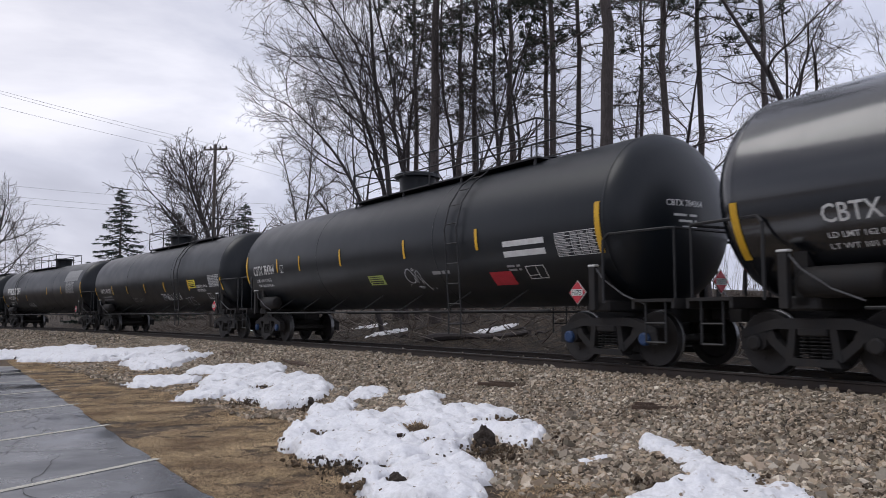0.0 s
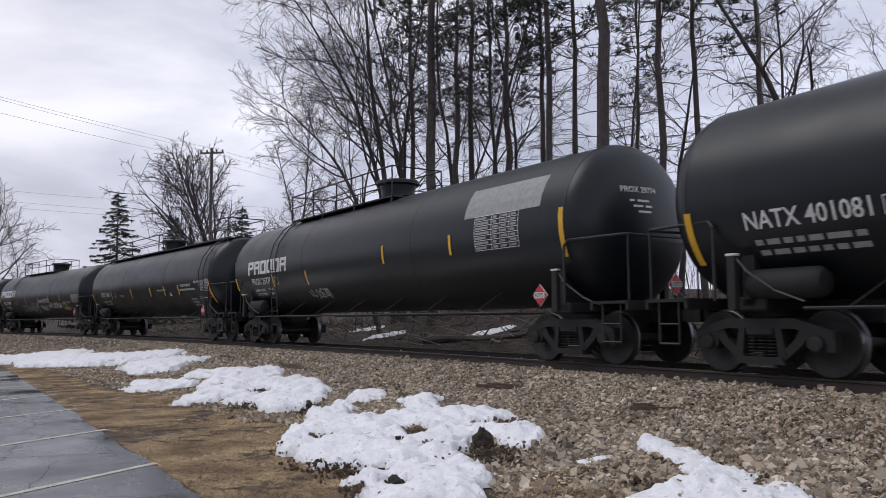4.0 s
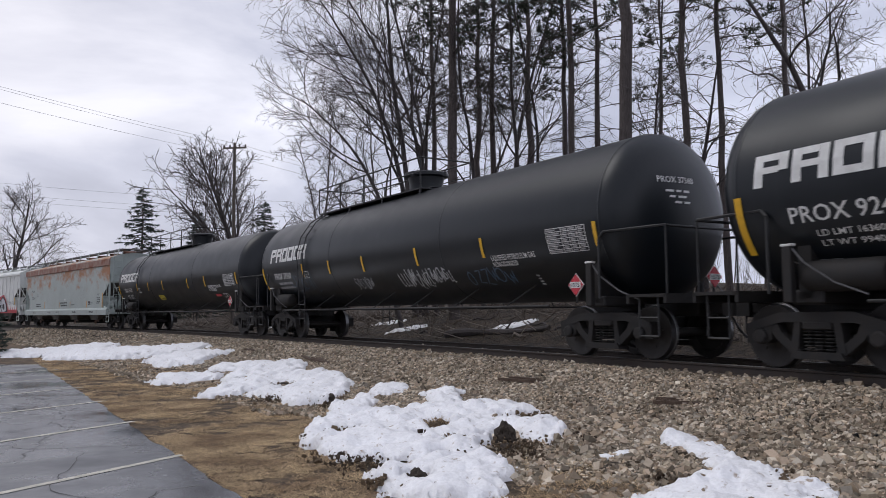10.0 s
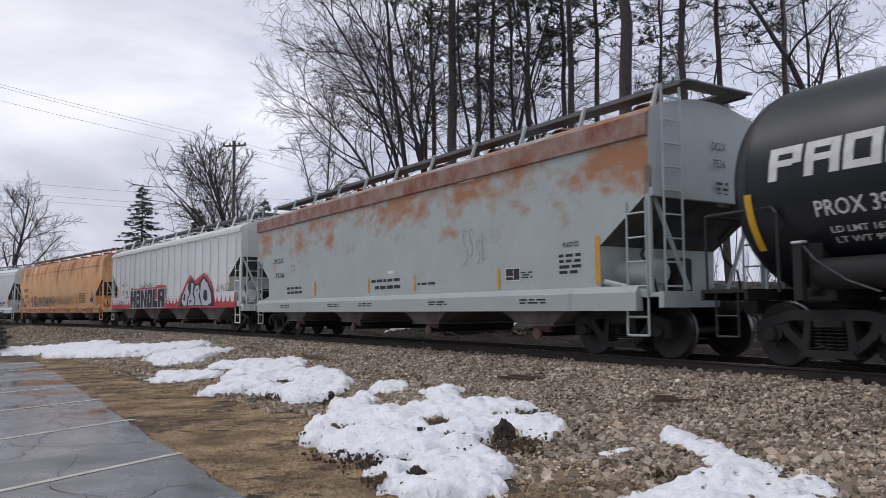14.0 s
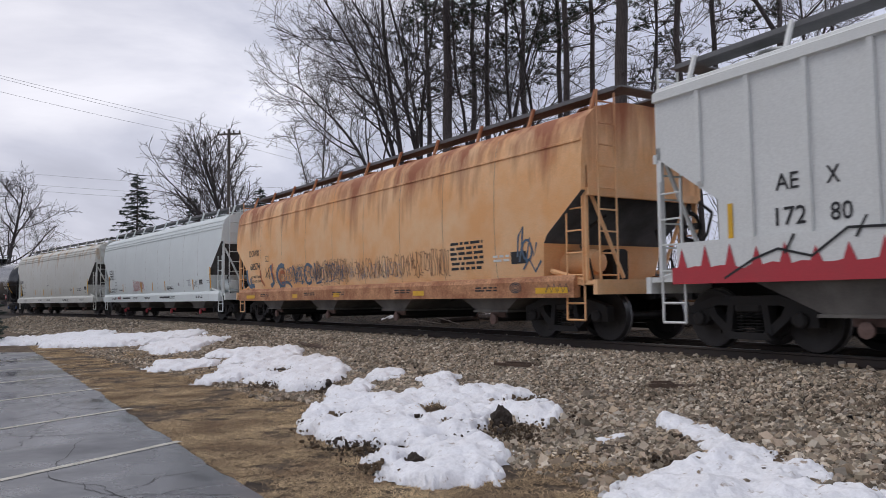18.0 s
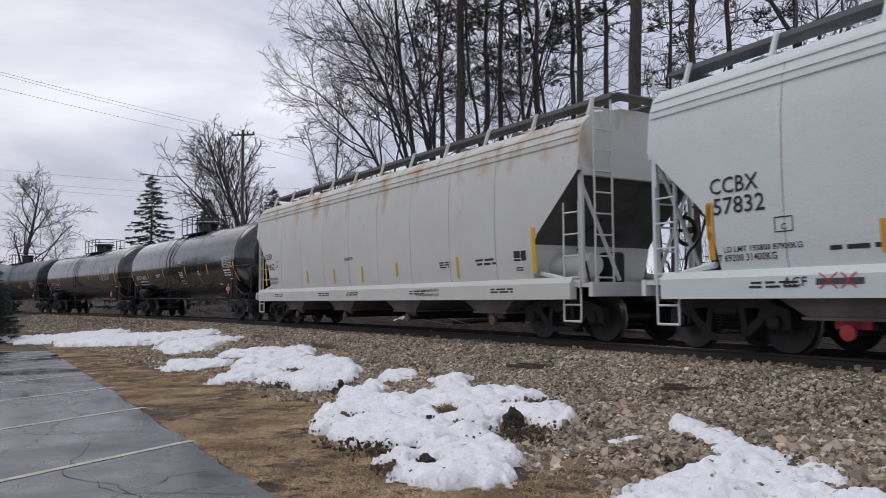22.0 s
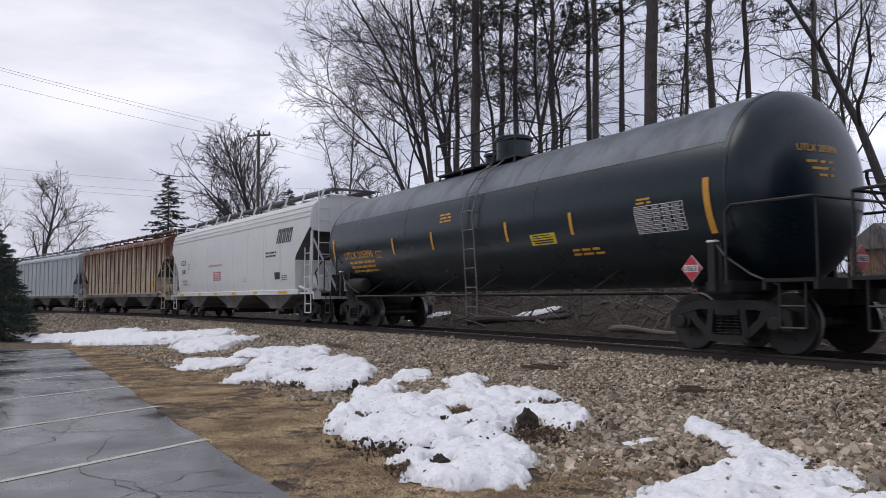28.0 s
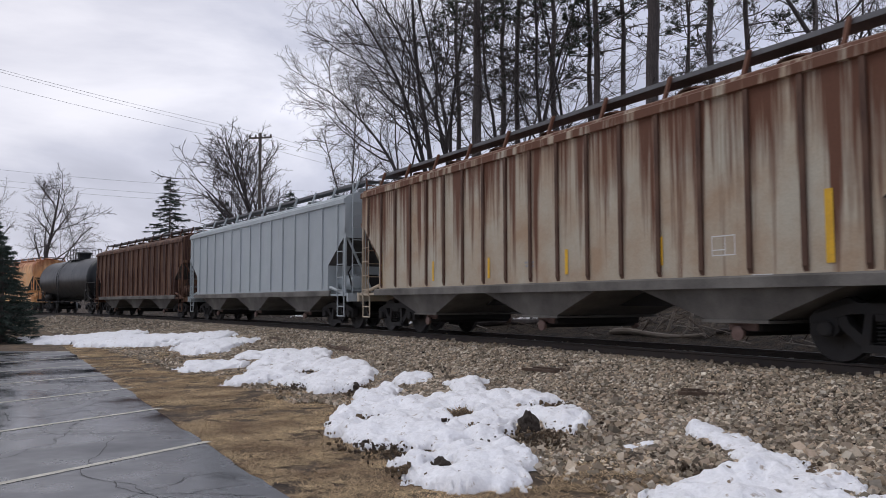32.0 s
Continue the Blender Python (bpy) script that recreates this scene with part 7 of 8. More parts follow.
stripe(0, -8.39, 1.55, 2.41)
mark(0, 'CBTX 787700', 'white', -7.37, 1.99, 1.79, 0.24)
mark(0, 'LD LMT 162 000', 'white', -7.35, 1.78, 0.87, 0.08)
mark(0, 'LT WT 101 000', 'white', -7.37, 1.62, 0.87, 0.08)
stripe(1, -8.46, 1.95, 2.86)
stripe(1, -6.01, 2.22, 2.64)
stripe(1, -4.28, 2.19, 2.64)
stripe(1, -1.54, 2.18, 2.64)
stripe(1, 1.83, 2.18, 2.62)
stripe(1, 4.73, 2.18, 2.62)
stripe(1, 8.2, 1.89, 2.77)
mark(1, 'CBTX 784364', 'white', -8.1, 2.19, 1.8, 0.31)
box_mark(1, 'white', -5.82, 2.19, -5.55, 2.43, 'C')
mark(1, 'LD LMT 162900 LB 73900 KG', 'white', -8.0, 1.95, 1.32, 0.1)
mark(1, 'LT WT 100100 LB 45400 KG', 'white', -7.98, 1.77, 1.32, 0.1)
patch(1, 'sticker', 'limegreen', -0.24, 1.56, 0.54, 1.83, 'faded green emergency sticker')
scrawl(TRAIN[1][0], "spraywhite", SKINS[1], [[(1.97, 1.75), (1.92, 1.86), (1.82, 1.93), (1.71, 1.91), (1.63, 1.82), (1.61, 1.7), (1.67, 1.6), (1.79, 1.55), (1.9, 1.56), (1.98, 1.64)], [(1.96, 1.91), (2.01, 1.93), (2.06, 1.9), (2.02, 1.87), (1.96, 1.89)], [(1.98, 1.64), (1.94, 1.69), (1.99, 1.56), (1.99, 1.77), (2.05, 1.54), (2.06, 1.72), (2.08, 1.82), (2.18, 1.88), (2.25, 1.8), (2.26, 1.65), (2.23, 1.48), (2.13, 1.76)], [(2.26, 1.65), (2.33, 1.49), (2.43, 1.31)], [(1.93, 1.43), (2.05, 1.44), (2.2, 1.41)], [(1.98, 1.4), (2.14, 1.38)], [(1.61, 1.48), (1.63, 1.46)], [(1.67, 1.52), (1.69, 1.5)], [(2.48, 1.39), (2.5, 1.36)], [(2.59, 1.37), (2.64, 1.35)]], 0.022)
patch(1, 'repaint_bar', 'white', 5.57, 2.18, 6.79, 2.29, 'white painted block')
patch(1, 'repaint_bar', 'white', 5.55, 1.97, 6.78, 2.09, 'white painted block')
spec_table(1, 7.1, 1.89, 8.14, 2.32)
fine(1, 'faded', 2.76, 1.73, 1, 0.77, 0.084, 2)
box_mark(1, 'white', 6.05, 1.46, 6.58, 1.76)
patch(1, 'sticker', 'red', 4.87, 1.34, 5.57, 1.68, 'torn red and white sticker')
fine(1, 'faded', 5.51, 1.76, 2, 0.41, 0.045, 3)
sign(1, 7.7, 1.24, '1075')
stripe(2, -8.57, 1.52, 2.35)
stripe(2, -5.77, 1.92, 2.37)
stripe(2, -3.29, 1.91, 2.31)
stripe(2, -0.57, 1.89, 2.3)
stripe(2, 2.11, 1.88, 2.3)
stripe(2, 5.02, 1.86, 2.31)
stripe(2, 8.42, 1.79, 2.28)
mark(2, 'NATX 401081', 'white', -7.88, 2.0, 1.81, 0.25)
box_mark(2, 'white', -5.93, 2.0, -5.62, 2.23, 'C')
fine(2, 'faded', -7.81, 1.76, 2, 1.6, 0.084, 4)
patch(2, 'sign_panel', 'tagyellow', 5.07, 1.95, 5.81, 2.29, 'yellow emergency sign panel')
mark(2, 'LIQUEFIED PETROLEUM GAS', 'white', 5.86, 1.95, 1.15, 0.11)
mark(2, 'NOT ODORIZED', 'white', 5.84, 1.78, 0.88, 0.11)
spec_table(2, 7.22, 1.96, 8.24, 2.4)
tag(2, 'spraywhite', 1.4, 1.42, 3.67, 1.77, 5, 9, 0.035)
tag(2, 'faded', -3.11, 1.42, -1.39, 1.69, 6, 4, 0.02)
box_mark(2, 'white', 6.63, 1.41, 7.09, 1.69)
sign(2, 7.99, 1.21, '1075')
tag(2, 'spraywhite', 3.97, 1.07, 5.03, 1.57, 7, 3, 0.03)
stripe(3, -8.4, 1.44, 2.28)
stripe(3, -5.38, 1.86, 2.28)
stripe(3, -2.82, 1.82, 2.26)
logo(3, 'white', 6, -7.45, 2.33, 3.3, 0.44)
mark(3, 'PROX 29774', 'white', -7.19, 1.98, 1.65, 0.22)
box_mark(3, 'white', -5.29, 1.93, -4.98, 2.18, 'C')
mark(3, 'LD LMT 163300LB', 'white', -7.19, 1.74, 0.91, 0.09)
mark(3, 'LT WT  99700LB', 'white', -7.21, 1.58, 0.91, 0.1)
mark(3, '74060KG', 'white', -6.01, 1.75, 0.39, 0.08)
mark(3, '45200 KG', 'white', -6.05, 1.59, 0.45, 0.09)
tag(3, 'spraywhite', -3.08, 1.32, -1.74, 1.67, 8, 7, 0.04)
patch(3, 'repaint_bar', 'faded', 5.2, 2.9, 7.6, 3.6, 'pale grey repainted block')
spec_table(3, 5.6, 2.2, 7.0, 2.9)
sign(3, 7.6, 1.24, '1075')
stripe(3, 8.2, 1.9, 2.8)
stripe(3, 4.7, 2.18, 2.62)
stripe(3, 1.8, 2.18, 2.62)
stripe(4, -8.1, 1.58, 2.29)
stripe(4, -4.96, 1.88, 2.31)
stripe(4, -1.72, 1.88, 2.31)
stripe(4, 1.04, 1.88, 2.3)
stripe(4, 2.86, 1.85, 2.3)
stripe(4, 4.6, 1.86, 2.29)
stripe(4, 7.95, 1.4, 2.29)
mark(4, 'GATX 5061', 'white', -6.85, 2.04, 1.52, 0.24)
box_mark(4, 'white', -4.58, 2.0, -4.26, 2.22, 'C')
mark(4, 'LD LMT 162300 LBS', 'white', -6.7, 1.74, 1.25, 0.09)
mark(4, 'LT WT 100700 LBS', 'white', -6.68, 1.58, 1.25, 0.09)
fine(4, 'faded', -3.58, 2.04, 2, 0.58, 0.037, 10)
mark(4, '1/2 INCH CERAMIC FIBER INSULATION', 'white', 2.03, 2.1, 1.15, 0.06)
fine(4, 'white', 3.42, 1.96, 3, 0.29, 0.028, 11)
mark(4, 'NON ODORIZED', 'white', 4.92, 2.2, 1.1, 0.1)
patch(4, 'repaint_bar', 'faded', 4.66, 2.03, 6.39, 2.11, 'pale painted-over block')
mark(4, 'FRA AIP', 'white', 6.41, 2.31, 0.48, 0.09)
spec_table(4, 6.91, 1.96, 7.92, 2.4)
fine(4, 'faded', 5.59, 1.59, 3, 0.58, 0.079, 12)
fine(4, 'faded', 6.49, 1.68, 2, 0.54, 0.037, 13)
patch(4, 'sticker', 'red', 7.61, 1.64, 7.79, 1.72, '')
sign(4, 7.49, 1.21, '1075')
fine(4, 'faded', 6.39, 1.29, 1, 0.63, 0.1, 14)
stripe(5, -8.43, 1.54, 2.41)
stripe(5, -5.16, 1.98, 2.41)
stripe(5, -2.44, 1.96, 2.38)
stripe(5, 0.29, 1.94, 2.38)
stripe(5, 2.56, 1.93, 2.37)
stripe(5, 4.76, 1.95, 2.39)
stripe(5, 8.15, 1.92, 2.39)
logo(5, 'white', 6, -8.42, 2.5, 3.6, 0.45)
mark(5, 'PROX 92498', 'white', -7.93, 1.96, 1.77, 0.22)
box_mark(5, 'white', -4.93, 1.93, -4.58, 2.16, 'C')
mark(5, 'LD LMT 163600 LB', 'white', -7.6, 1.75, 1.2, 0.09)
mark(5, 'LT WT 99400 LB', 'white', -7.58, 1.6, 1.15, 0.09)
tag(5, 'faded', -8.09, 1.15, -5.27, 1.43, 16, 8, 0.025)
tag(5, 'spraywhite', -3.65, 1.34, -0.8, 1.88, 17, 9, 0.045)
tag(5, 'spraywhite', -1.51, 1.15, 0.07, 2.08, 18, 10, 0.03)
tag(5, 'spraywhite', 0.34, 1.95, 2.59, 2.23, 19, 10, 0.06)
tag(5, 'spraywhite', 0.61, 1.39, 1.82, 1.81, 20, 12, 0.04)
tag(5, 'spraywhite', 2.21, 1.59, 2.76, 1.83, 21, 4, 0.06)
tag(5, 'spraywhite', 2.66, 1.54, 4.6, 1.97, 22, 11, 0.06)
mark(5, 'LIQUEFIED PETROLEUM GAS', 'white', 4.98, 1.84, 1.43, 0.12)
mark(5, 'NOT-ODORIZED', 'white', 4.97, 1.71, 0.83, 0.11)
patch(5, 'sign_panel', 'tagyellow', 4.93, 1.35, 5.86, 1.62, 'yellow emergency sign panel')
spec_table(5, 6.86, 1.89, 7.92, 2.34)
box_mark(5, 'white', 6.26, 1.27, 6.72, 1.58)
sign(5, 7.69, 1.33, '1075')
stripe(6, -8.37, 1.53, 2.38)
stripe(6, -5.13, 1.96, 2.38)
stripe(6, -3.12, 1.96, 2.37)
stripe(6, -0.93, 1.93, 2.37)
stripe(6, 1.93, 1.94, 2.38)
stripe(6, 4.68, 1.96, 2.39)
stripe(6, 8.11, 1.96, 2.4)
logo(6, 'white', 6, -7.89, 2.54, 3.1, 0.47)
mark(6, 'PROX 37560', 'white', -7.62, 1.96, 1.43, 0.21)
box_mark(6, 'white', -5.08, 1.91, -4.72, 2.14, 'C')
fine(6, 'faded', -7.5, 1.76, 2, 1.3, 0.084, 23)
tag(6, 'sprayblue', -6.37, 1.38, -4.42, 2.06, 24, 6, 0.02)
tag(6, 'spraywhite', -1.76, 1.37, -0.77, 1.78, 25, 8, 0.02)
tag(6, 'spraywhite', 0.71, 1.24, 2.15, 1.89, 26, 9, 0.03)
tag(6, 'spraywhite', 2.14, 1.39, 3.22, 1.85, 27, 9, 0.03)
tag(6, 'sprayblue', 3.79, 1.27, 5.36, 1.74, 28, 6, 0.03)
mark(6, 'LIQUEFIED PETROLEUM GAS', 'white', 4.91, 1.87, 1.43, 0.12)
mark(6, 'NON-ODORIZED', 'white', 4.91, 1.73, 0.82, 0.11)
spec_table(6, 6.8, 1.9, 7.86, 2.37)
sign(6, 7.63, 1.30, '1075')
fine(6, 'faded', 6.05, 1.43, 4, 0.12, 0.041, 29)
stripe(7, -8.4, 1.57, 2.41)
stripe(7, -5.3, 1.97, 2.42)
stripe(7, -3.4, 1.97, 2.4)
stripe(7, -1.12, 1.96, 2.4)
stripe(7, 2.38, 1.94, 2.38)
stripe(7, 4.5, 1.97, 2.4)
stripe(7, 7.92, 1.95, 2.41)
logo(7, 'white', 6, -8.32, 2.53, 3.3, 0.45)
mark(7, 'PROX 39599', 'white', -7.68, 1.99, 1.4, 0.21)
box_mark(7, 'white', -5.11, 1.92, -4.77, 2.16, 'C')
mark(7, 'LD LMT 163400 LB', 'white', -7.54, 1.75, 1.2, 0.09)
mark(7, 'LT WT 99600 LB', 'white', -7.52, 1.6, 1.15, 0.09)
patch(7, 'sign_panel', 'tagyellow', -2.27, 1.43, -1.47, 1.7, 'faded yellow emergency panel')
mark(7, 'LIQUEFIED PETROLEUM GAS', 'white', 4.74, 1.88, 1.42, 0.11)
mark(7, 'NOT-ODORIZED', 'white', 4.73, 1.74, 0.82, 0.11)
patch(7, 'sticker', 'red', 5.15, 1.45, 5.72, 1.58, 'faded red sticker')
spec_table(7, 6.62, 1.92, 7.68, 2.37)
box_mark(7, 'white', 6.02, 1.32, 6.47, 1.58)
sign(7, 7.48, 1.31, '1075')
mark(8, 'DCLX', 'ink', -7.69, 2.44, 0.91, 0.16)
mark(8, '7536', 'ink', -7.51, 1.94, 0.8, 0.17)
box_mark(8, 'ink', -6.05, 2.12, -5.76, 2.32)
stripe(8, -4.13, 1.29, 1.72, 'orange')
stripe(8, -0.57, 1.3, 1.68, 'orange')
stripe(8, 1.84, 1.3, 1.66, 'orange')
stripe(8, 5.22, 1.25, 1.66, 'orange')
stripe(8, 8.1, 1.26, 2.1, 'orange')
patch(8, 'label_panel', 'ink', 5.47, 1.42, 5.9, 1.64, 'black route label')
box_mark(8, 'white', 5.44, 1.4, 5.92, 1.66)
mark(8, 'PLASTICS', 'ink', 7.2, 1.96, 0.42, 0.09)
fine(8, 'ink', 7.08, 1.78, 4, 0.59, 0.053, 31)
fine(8, 'ink', 5.95, 1.54, 3, 0.35, 0.025, 32)
fine(8, 'ink', -0.44, 1.56, 1, 1.58, 0.074, 33)
fine(8, 'ink', -0.24, 1.38, 1, 1.38, 0.095, 34)
fine(8, 'ink', -6.46, 1.53, 2, 1.3, 0.074, 35)
patch(8, 'paper_label', 'white', 3.79, 3.62, 4.36, 3.73, '')
patch(8, 'paper_label', 'white', 0.48, 1.76, 0.8, 1.83, '')
tag(8, 'faded', 3.95, 1.8, 4.79, 2.58, 36, 4, 0.02)
patch(8, 'sill_label', 'red', 0.13, 1.01, 0.5, 1.15, '')
fine(8, 'ink', 1.94, 1.43, 1, 0.84, 0.047, 37)
mark(9, 'AE', 'ink', -7.06, 2.2, 0.36, 0.22)
mark(9, 'X', 'ink', -6.31, 2.2, 0.19, 0.22)
mark(9, '194500', 'ink', -6.35, 1.5, 0.4, 0.08)
mark(9, '68500', 'ink', -6.3, 1.38, 0.34, 0.08)
mark(9, '172', 'ink', -7.07, 1.73, 0.47, 0.24)
mark(9, '80', 'ink', -6.27, 1.73, 0.3, 0.23)
stripe(9, -7.82, 1.54, 2.11)
stripe(9, 8.14, 1.27, 2.12)
mark(10, 'DOWX', 'ink', -7.89, 2.36, 0.99, 0.22)
mark(10, 'LD LMT 220300', 'ink', -7.75, 1.6, 0.95, 0.08)
mark(10, 'LT WT 65700', 'ink', -7.72, 1.44, 0.95, 0.08)
mark(10, '68574', 'ink', -7.82, 1.89, 0.96, 0.23)
box_mark(10, 'ink', -6.3, 2.12, -6.03, 2.32, 'C')
patch(10, 'label_panel', 'ink', 7.24, 1.47, 7.72, 1.71, 'black route label')
fine(10, 'ink', 5.09, 1.96, 6, 1.23, 0.057, 40)
fine(10, 'white', 6.63, 1.62, 2, 0.55, 0.045, 41)
tag(10, 'spraybrown', -2.18, 1.21, -0.01, 1.98, 57, 22, 0.018)
tag(10, 'spraybrown', -5.62, 1.36, 3.57, 1.93, 58, 58, 0.018)
tag(10, 'spraygrey', -3.6, 1.30, 2.9, 1.80, 158, 34, 0.014)
tag(10, 'sprayblue', -4.71, 1.30, -0.34, 1.86, 59, 18, 0.030)
tag(10, 'spraybrown', 3.4, 1.29, 5.03, 1.95, 60, 18, 0.017)
mark(11, 'CCBX', 'ink', -7.44, 2.31, 0.86, 0.23)
mark(11, '57832', 'ink', -7.39, 2.01, 0.9, 0.24)
box_mark(11, 'ink', -6.36, 1.68, -6.07, 1.89, 'C')
stripe(11, -7.46, 1.36, 2.2, 'orange')
stripe(11, -4.85, 1.33, 1.73, 'orange')
stripe(11, -1.6, 1.27, 1.73, 'orange')
stripe(11, -7.49, 1.67, 2.17, 'orange')
stripe(11, -1.72, 1.28, 1.78, 'orange')
stripe(11, 0.12, 1.31, 1.75, 'orange')
stripe(11, 1.94, 1.32, 1.73, 'orange')
stripe(11, 5.59, 1.3, 1.73, 'orange')
stripe(11, 7.6, 1.32, 2.18, 'orange')
mark(11, 'LT WT 69200 31400KG', 'ink', -7.68, 1.33, 1.33, 0.1)
mark(11, 'LD LMT 193800 87900KG', 'ink', -7.24, 1.46, 1.29, 0.08)
patch(11, 'label_panel', 'ink', 6.33, 1.5, 6.7, 1.7, 'black route label')
box_mark(11, 'white', 6.29, 1.47, 6.76, 1.72)
tag(11, 'redpaint', -3.02, 1.35, -1.22, 1.83, 61, 9, 0.03)
tag(11, 'ink', 2.18, 1.34, 2.84, 1.5, 62, 5, 0.02)
tag(11, 'ink', 5.69, 1.41, 6.15, 1.68, 63, 5, 0.015)
fine(11, 'faded', 7.15, 1.62, 2, 0.36, 0.037, 64)
patch(11, 'paper_label', 'faded', 3.68, 1.5, 3.89, 1.63, '')
fine(11, 'ink', -5.59, 1.4, 1, 0.75, 0.058, 65)
mark(12, 'CCBX', 'ink', -7.76, 2.25, 0.71, 0.2)
mark(12, '59152', 'ink', -7.65, 1.88, 0.78, 0.21)
stripe(12, -7.72, 1.34, 2.19)
stripe(12, -3.94, 1.36, 1.73)
stripe(12, -1.89, 1.31, 1.73)
stripe(12, -0.05, 1.3, 1.74)
stripe(12, 1.92, 1.39, 1.74)
stripe(12, 4.74, 1.29, 1.76)
stripe(12, 7.46, 1.31, 2.2)
patch(12, 'label_panel', 'ink', 6.81, 1.57, 7.2, 1.77, 'black route label')
box_mark(12, 'white', 6.76, 1.53, 7.24, 1.79)
fine(12, 'ink', 3.96, 1.64, 3, 0.42, 0.028, 66)
fine(12, 'ink', 5.44, 1.62, 2, 0.75, 0.045, 67)
box_mark(12, 'ink', -6.7, 1.94, -6.54, 2.16)
fine(12, 'ink', 6.84, 1.42, 2, 0.25, 0.024, 68)
mark(12, 'LD LMT 194300 LB', 'ink', -7.5, 1.52, 0.9, 0.09)
mark(12, 'LT WT 68700 LB', 'ink', -7.46, 1.38, 0.85, 0.09)
mark(12, '10 HATCH', 'ink', -1.15, 1.93, 0.55, 0.1)
stripe(13, -7.4, 1.58, 2.41)
stripe(13, -4.77, 1.97, 2.41)
stripe(13, -2.13, 1.97, 2.41)
stripe(13, 1.22, 1.95, 2.4)
stripe(13, 4.08, 1.95, 2.39)
stripe(13, 7.12, 1.52, 2.38)
mark(13, 'GBRX 714696', 'white', -7.12, 1.94, 1.96, 0.23)
fine(13, 'white', -6.59, 1.78, 2, 1.55, 0.095, 70)
spec_table(13, 5.91, 2.16, 6.94, 2.61)
fine(13, 'white', 5.92, 2.03, 3, 0.77, 0.058, 71)
fine(13, 'white', 0.24, 2.13, 4, 0.52, 0.042, 72)
fine(13, 'white', 2.75, 2.09, 3, 0.33, 0.042, 73)
fine(13, 'faded', 2.73, 1.78, 6, 0.18, 0.032, 74)
fine(13, 'white', -3.43, 2.1, 2, 0.72, 0.05, 75)
box_mark(13, 'white', 0.22, 1.58, 0.85, 1.76)
fine(13, 'faded', 0.25, 1.53, 4, 0.35, 0.032, 76)
patch(13, 'paper_label', 'white', 4.73, 1.39, 5.06, 1.46, '')
sign(13, 6.66, 1.30, '1863')
fine(13, 'white', 0.25, 2.65, 2, 0.45, 0.045, 77)
stripe(14, -7.75, 1.54, 2.41)
stripe(14, -4.98, 1.95, 2.39)
mark(14, 'GBRX 714672', 'white', -7.32, 1.94, 1.95, 0.19)
mark(14, 'LD LMT 196300', 'white', -6.88, 1.77, 0.85, 0.08)
mark(14, '89000KG', 'white', -5.77, 1.76, 0.45, 0.07)
mark(14, 'LT WT 89700', 'white', -6.89, 1.61, 0.85, 0.08)
mark(14, '40700KG', 'white', -5.79, 1.61, 0.46, 0.08)
fine(14, 'faded', -6.35, 1.33, 3, 0.42, 0.042, 78)
spec_table(14, 4.4, 2.1, 5.9, 3.0)
stripe(14, 2.0, 2.18, 2.62)
stripe(14, 4.1, 2.18, 2.62)
stripe(14, 7.0, 1.9, 2.9)
sign(14, 6.5, 1.24, '1863')
stripe(15, -7.3, 1.94, 2.68, 'orange')
stripe(15, -3.51, 2.03, 2.48, 'orange')
stripe(15, -1.38, 2.03, 2.48, 'orange')
stripe(15, 1.79, 2.02, 2.44, 'orange')
stripe(15, 3.9, 2.02, 2.44, 'orange')
stripe(15, 7.12, 1.79, 2.66, 'orange')
mark(15, 'UTLX 205896', 'orange', -6.84, 2.04, 2.0, 0.21)
box_mark(15, 'orange', -4.66, 1.98, -4.25, 2.18, 'C')
fine(15, 'orange', -6.61, 1.87, 3, 1.76, 0.075, 80)
patch(15, 'sign_panel', 'tagyellow', 2.57, 1.88, 3.36, 2.11, 'bright yellow emergency panel')
spec_table(15, 5.57, 1.9, 6.63, 2.36)
fine(15, 'orange', 3.69, 1.68, 2, 0.86, 0.05, 81)
fine(15, 'orange', -0.98, 2.82, 3, 0.55, 0.042, 82)
sign(15, 6.8, 1.29, '1863')
fine(15, 'orange', 5.62, 2.46, 2, 0.35, 0.034, 83)
mark(16, 'CGLX', 'ink', -6.6, 2.51, 0.85, 0.24)
mark(16, '2383', 'ink', -6.55, 2.08, 0.8, 0.21)
box_mark(16, 'ink', -5.5, 2.3, -5.25, 2.53, 'C')
mark(16, 'LD.LMT 223800', 'ink', -6.45, 1.7, 0.86, 0.08)
mark(16, 'LT WT 62200', 'ink', -6.41, 1.55, 0.88, 0.08)
mark(16, 'DO NOT HAMMER ON CAR', 'redpaint', -2.31, 2.29, 1.81, 0.08)
fine(16, 'redpaint', -1.73, 2.0, 5, 1.06, 0.043, 84)
logo(16, 'gtx', 4, 5.5, 2.86, 1.36, 0.52)
fine(16, 'ink', 4.5, 2.53, 2, 1.05, 0.063, 85)
patch(16, 'label_panel', 'ink', 5.33, 1.57, 5.83, 1.83, 'black route label')
fine(16, 'ink', 5.99, 1.67, 3, 0.46, 0.037, 86)
box_mark(16, 'ink', 2.15, 1.55, 2.32, 1.72)
stripe(17, -7.03, 1.33, 2.22)
stripe(17, -4.04, 1.34, 1.82)
stripe(17, -1.54, 1.34, 1.79)
stripe(17, 1.14, 1.34, 1.81)
stripe(17, 3.55, 1.41, 1.87)
stripe(17, 6.5, 1.32, 2.28)
box_mark(17, 'white', 4.58, 1.5, 5.01, 1.8)
fine(17, 'faded', -0.21, 1.6, 2, 0.32, 0.039, 87)
box_mark(17, 'white', 5.29, 1.09, 5.63, 1.21)


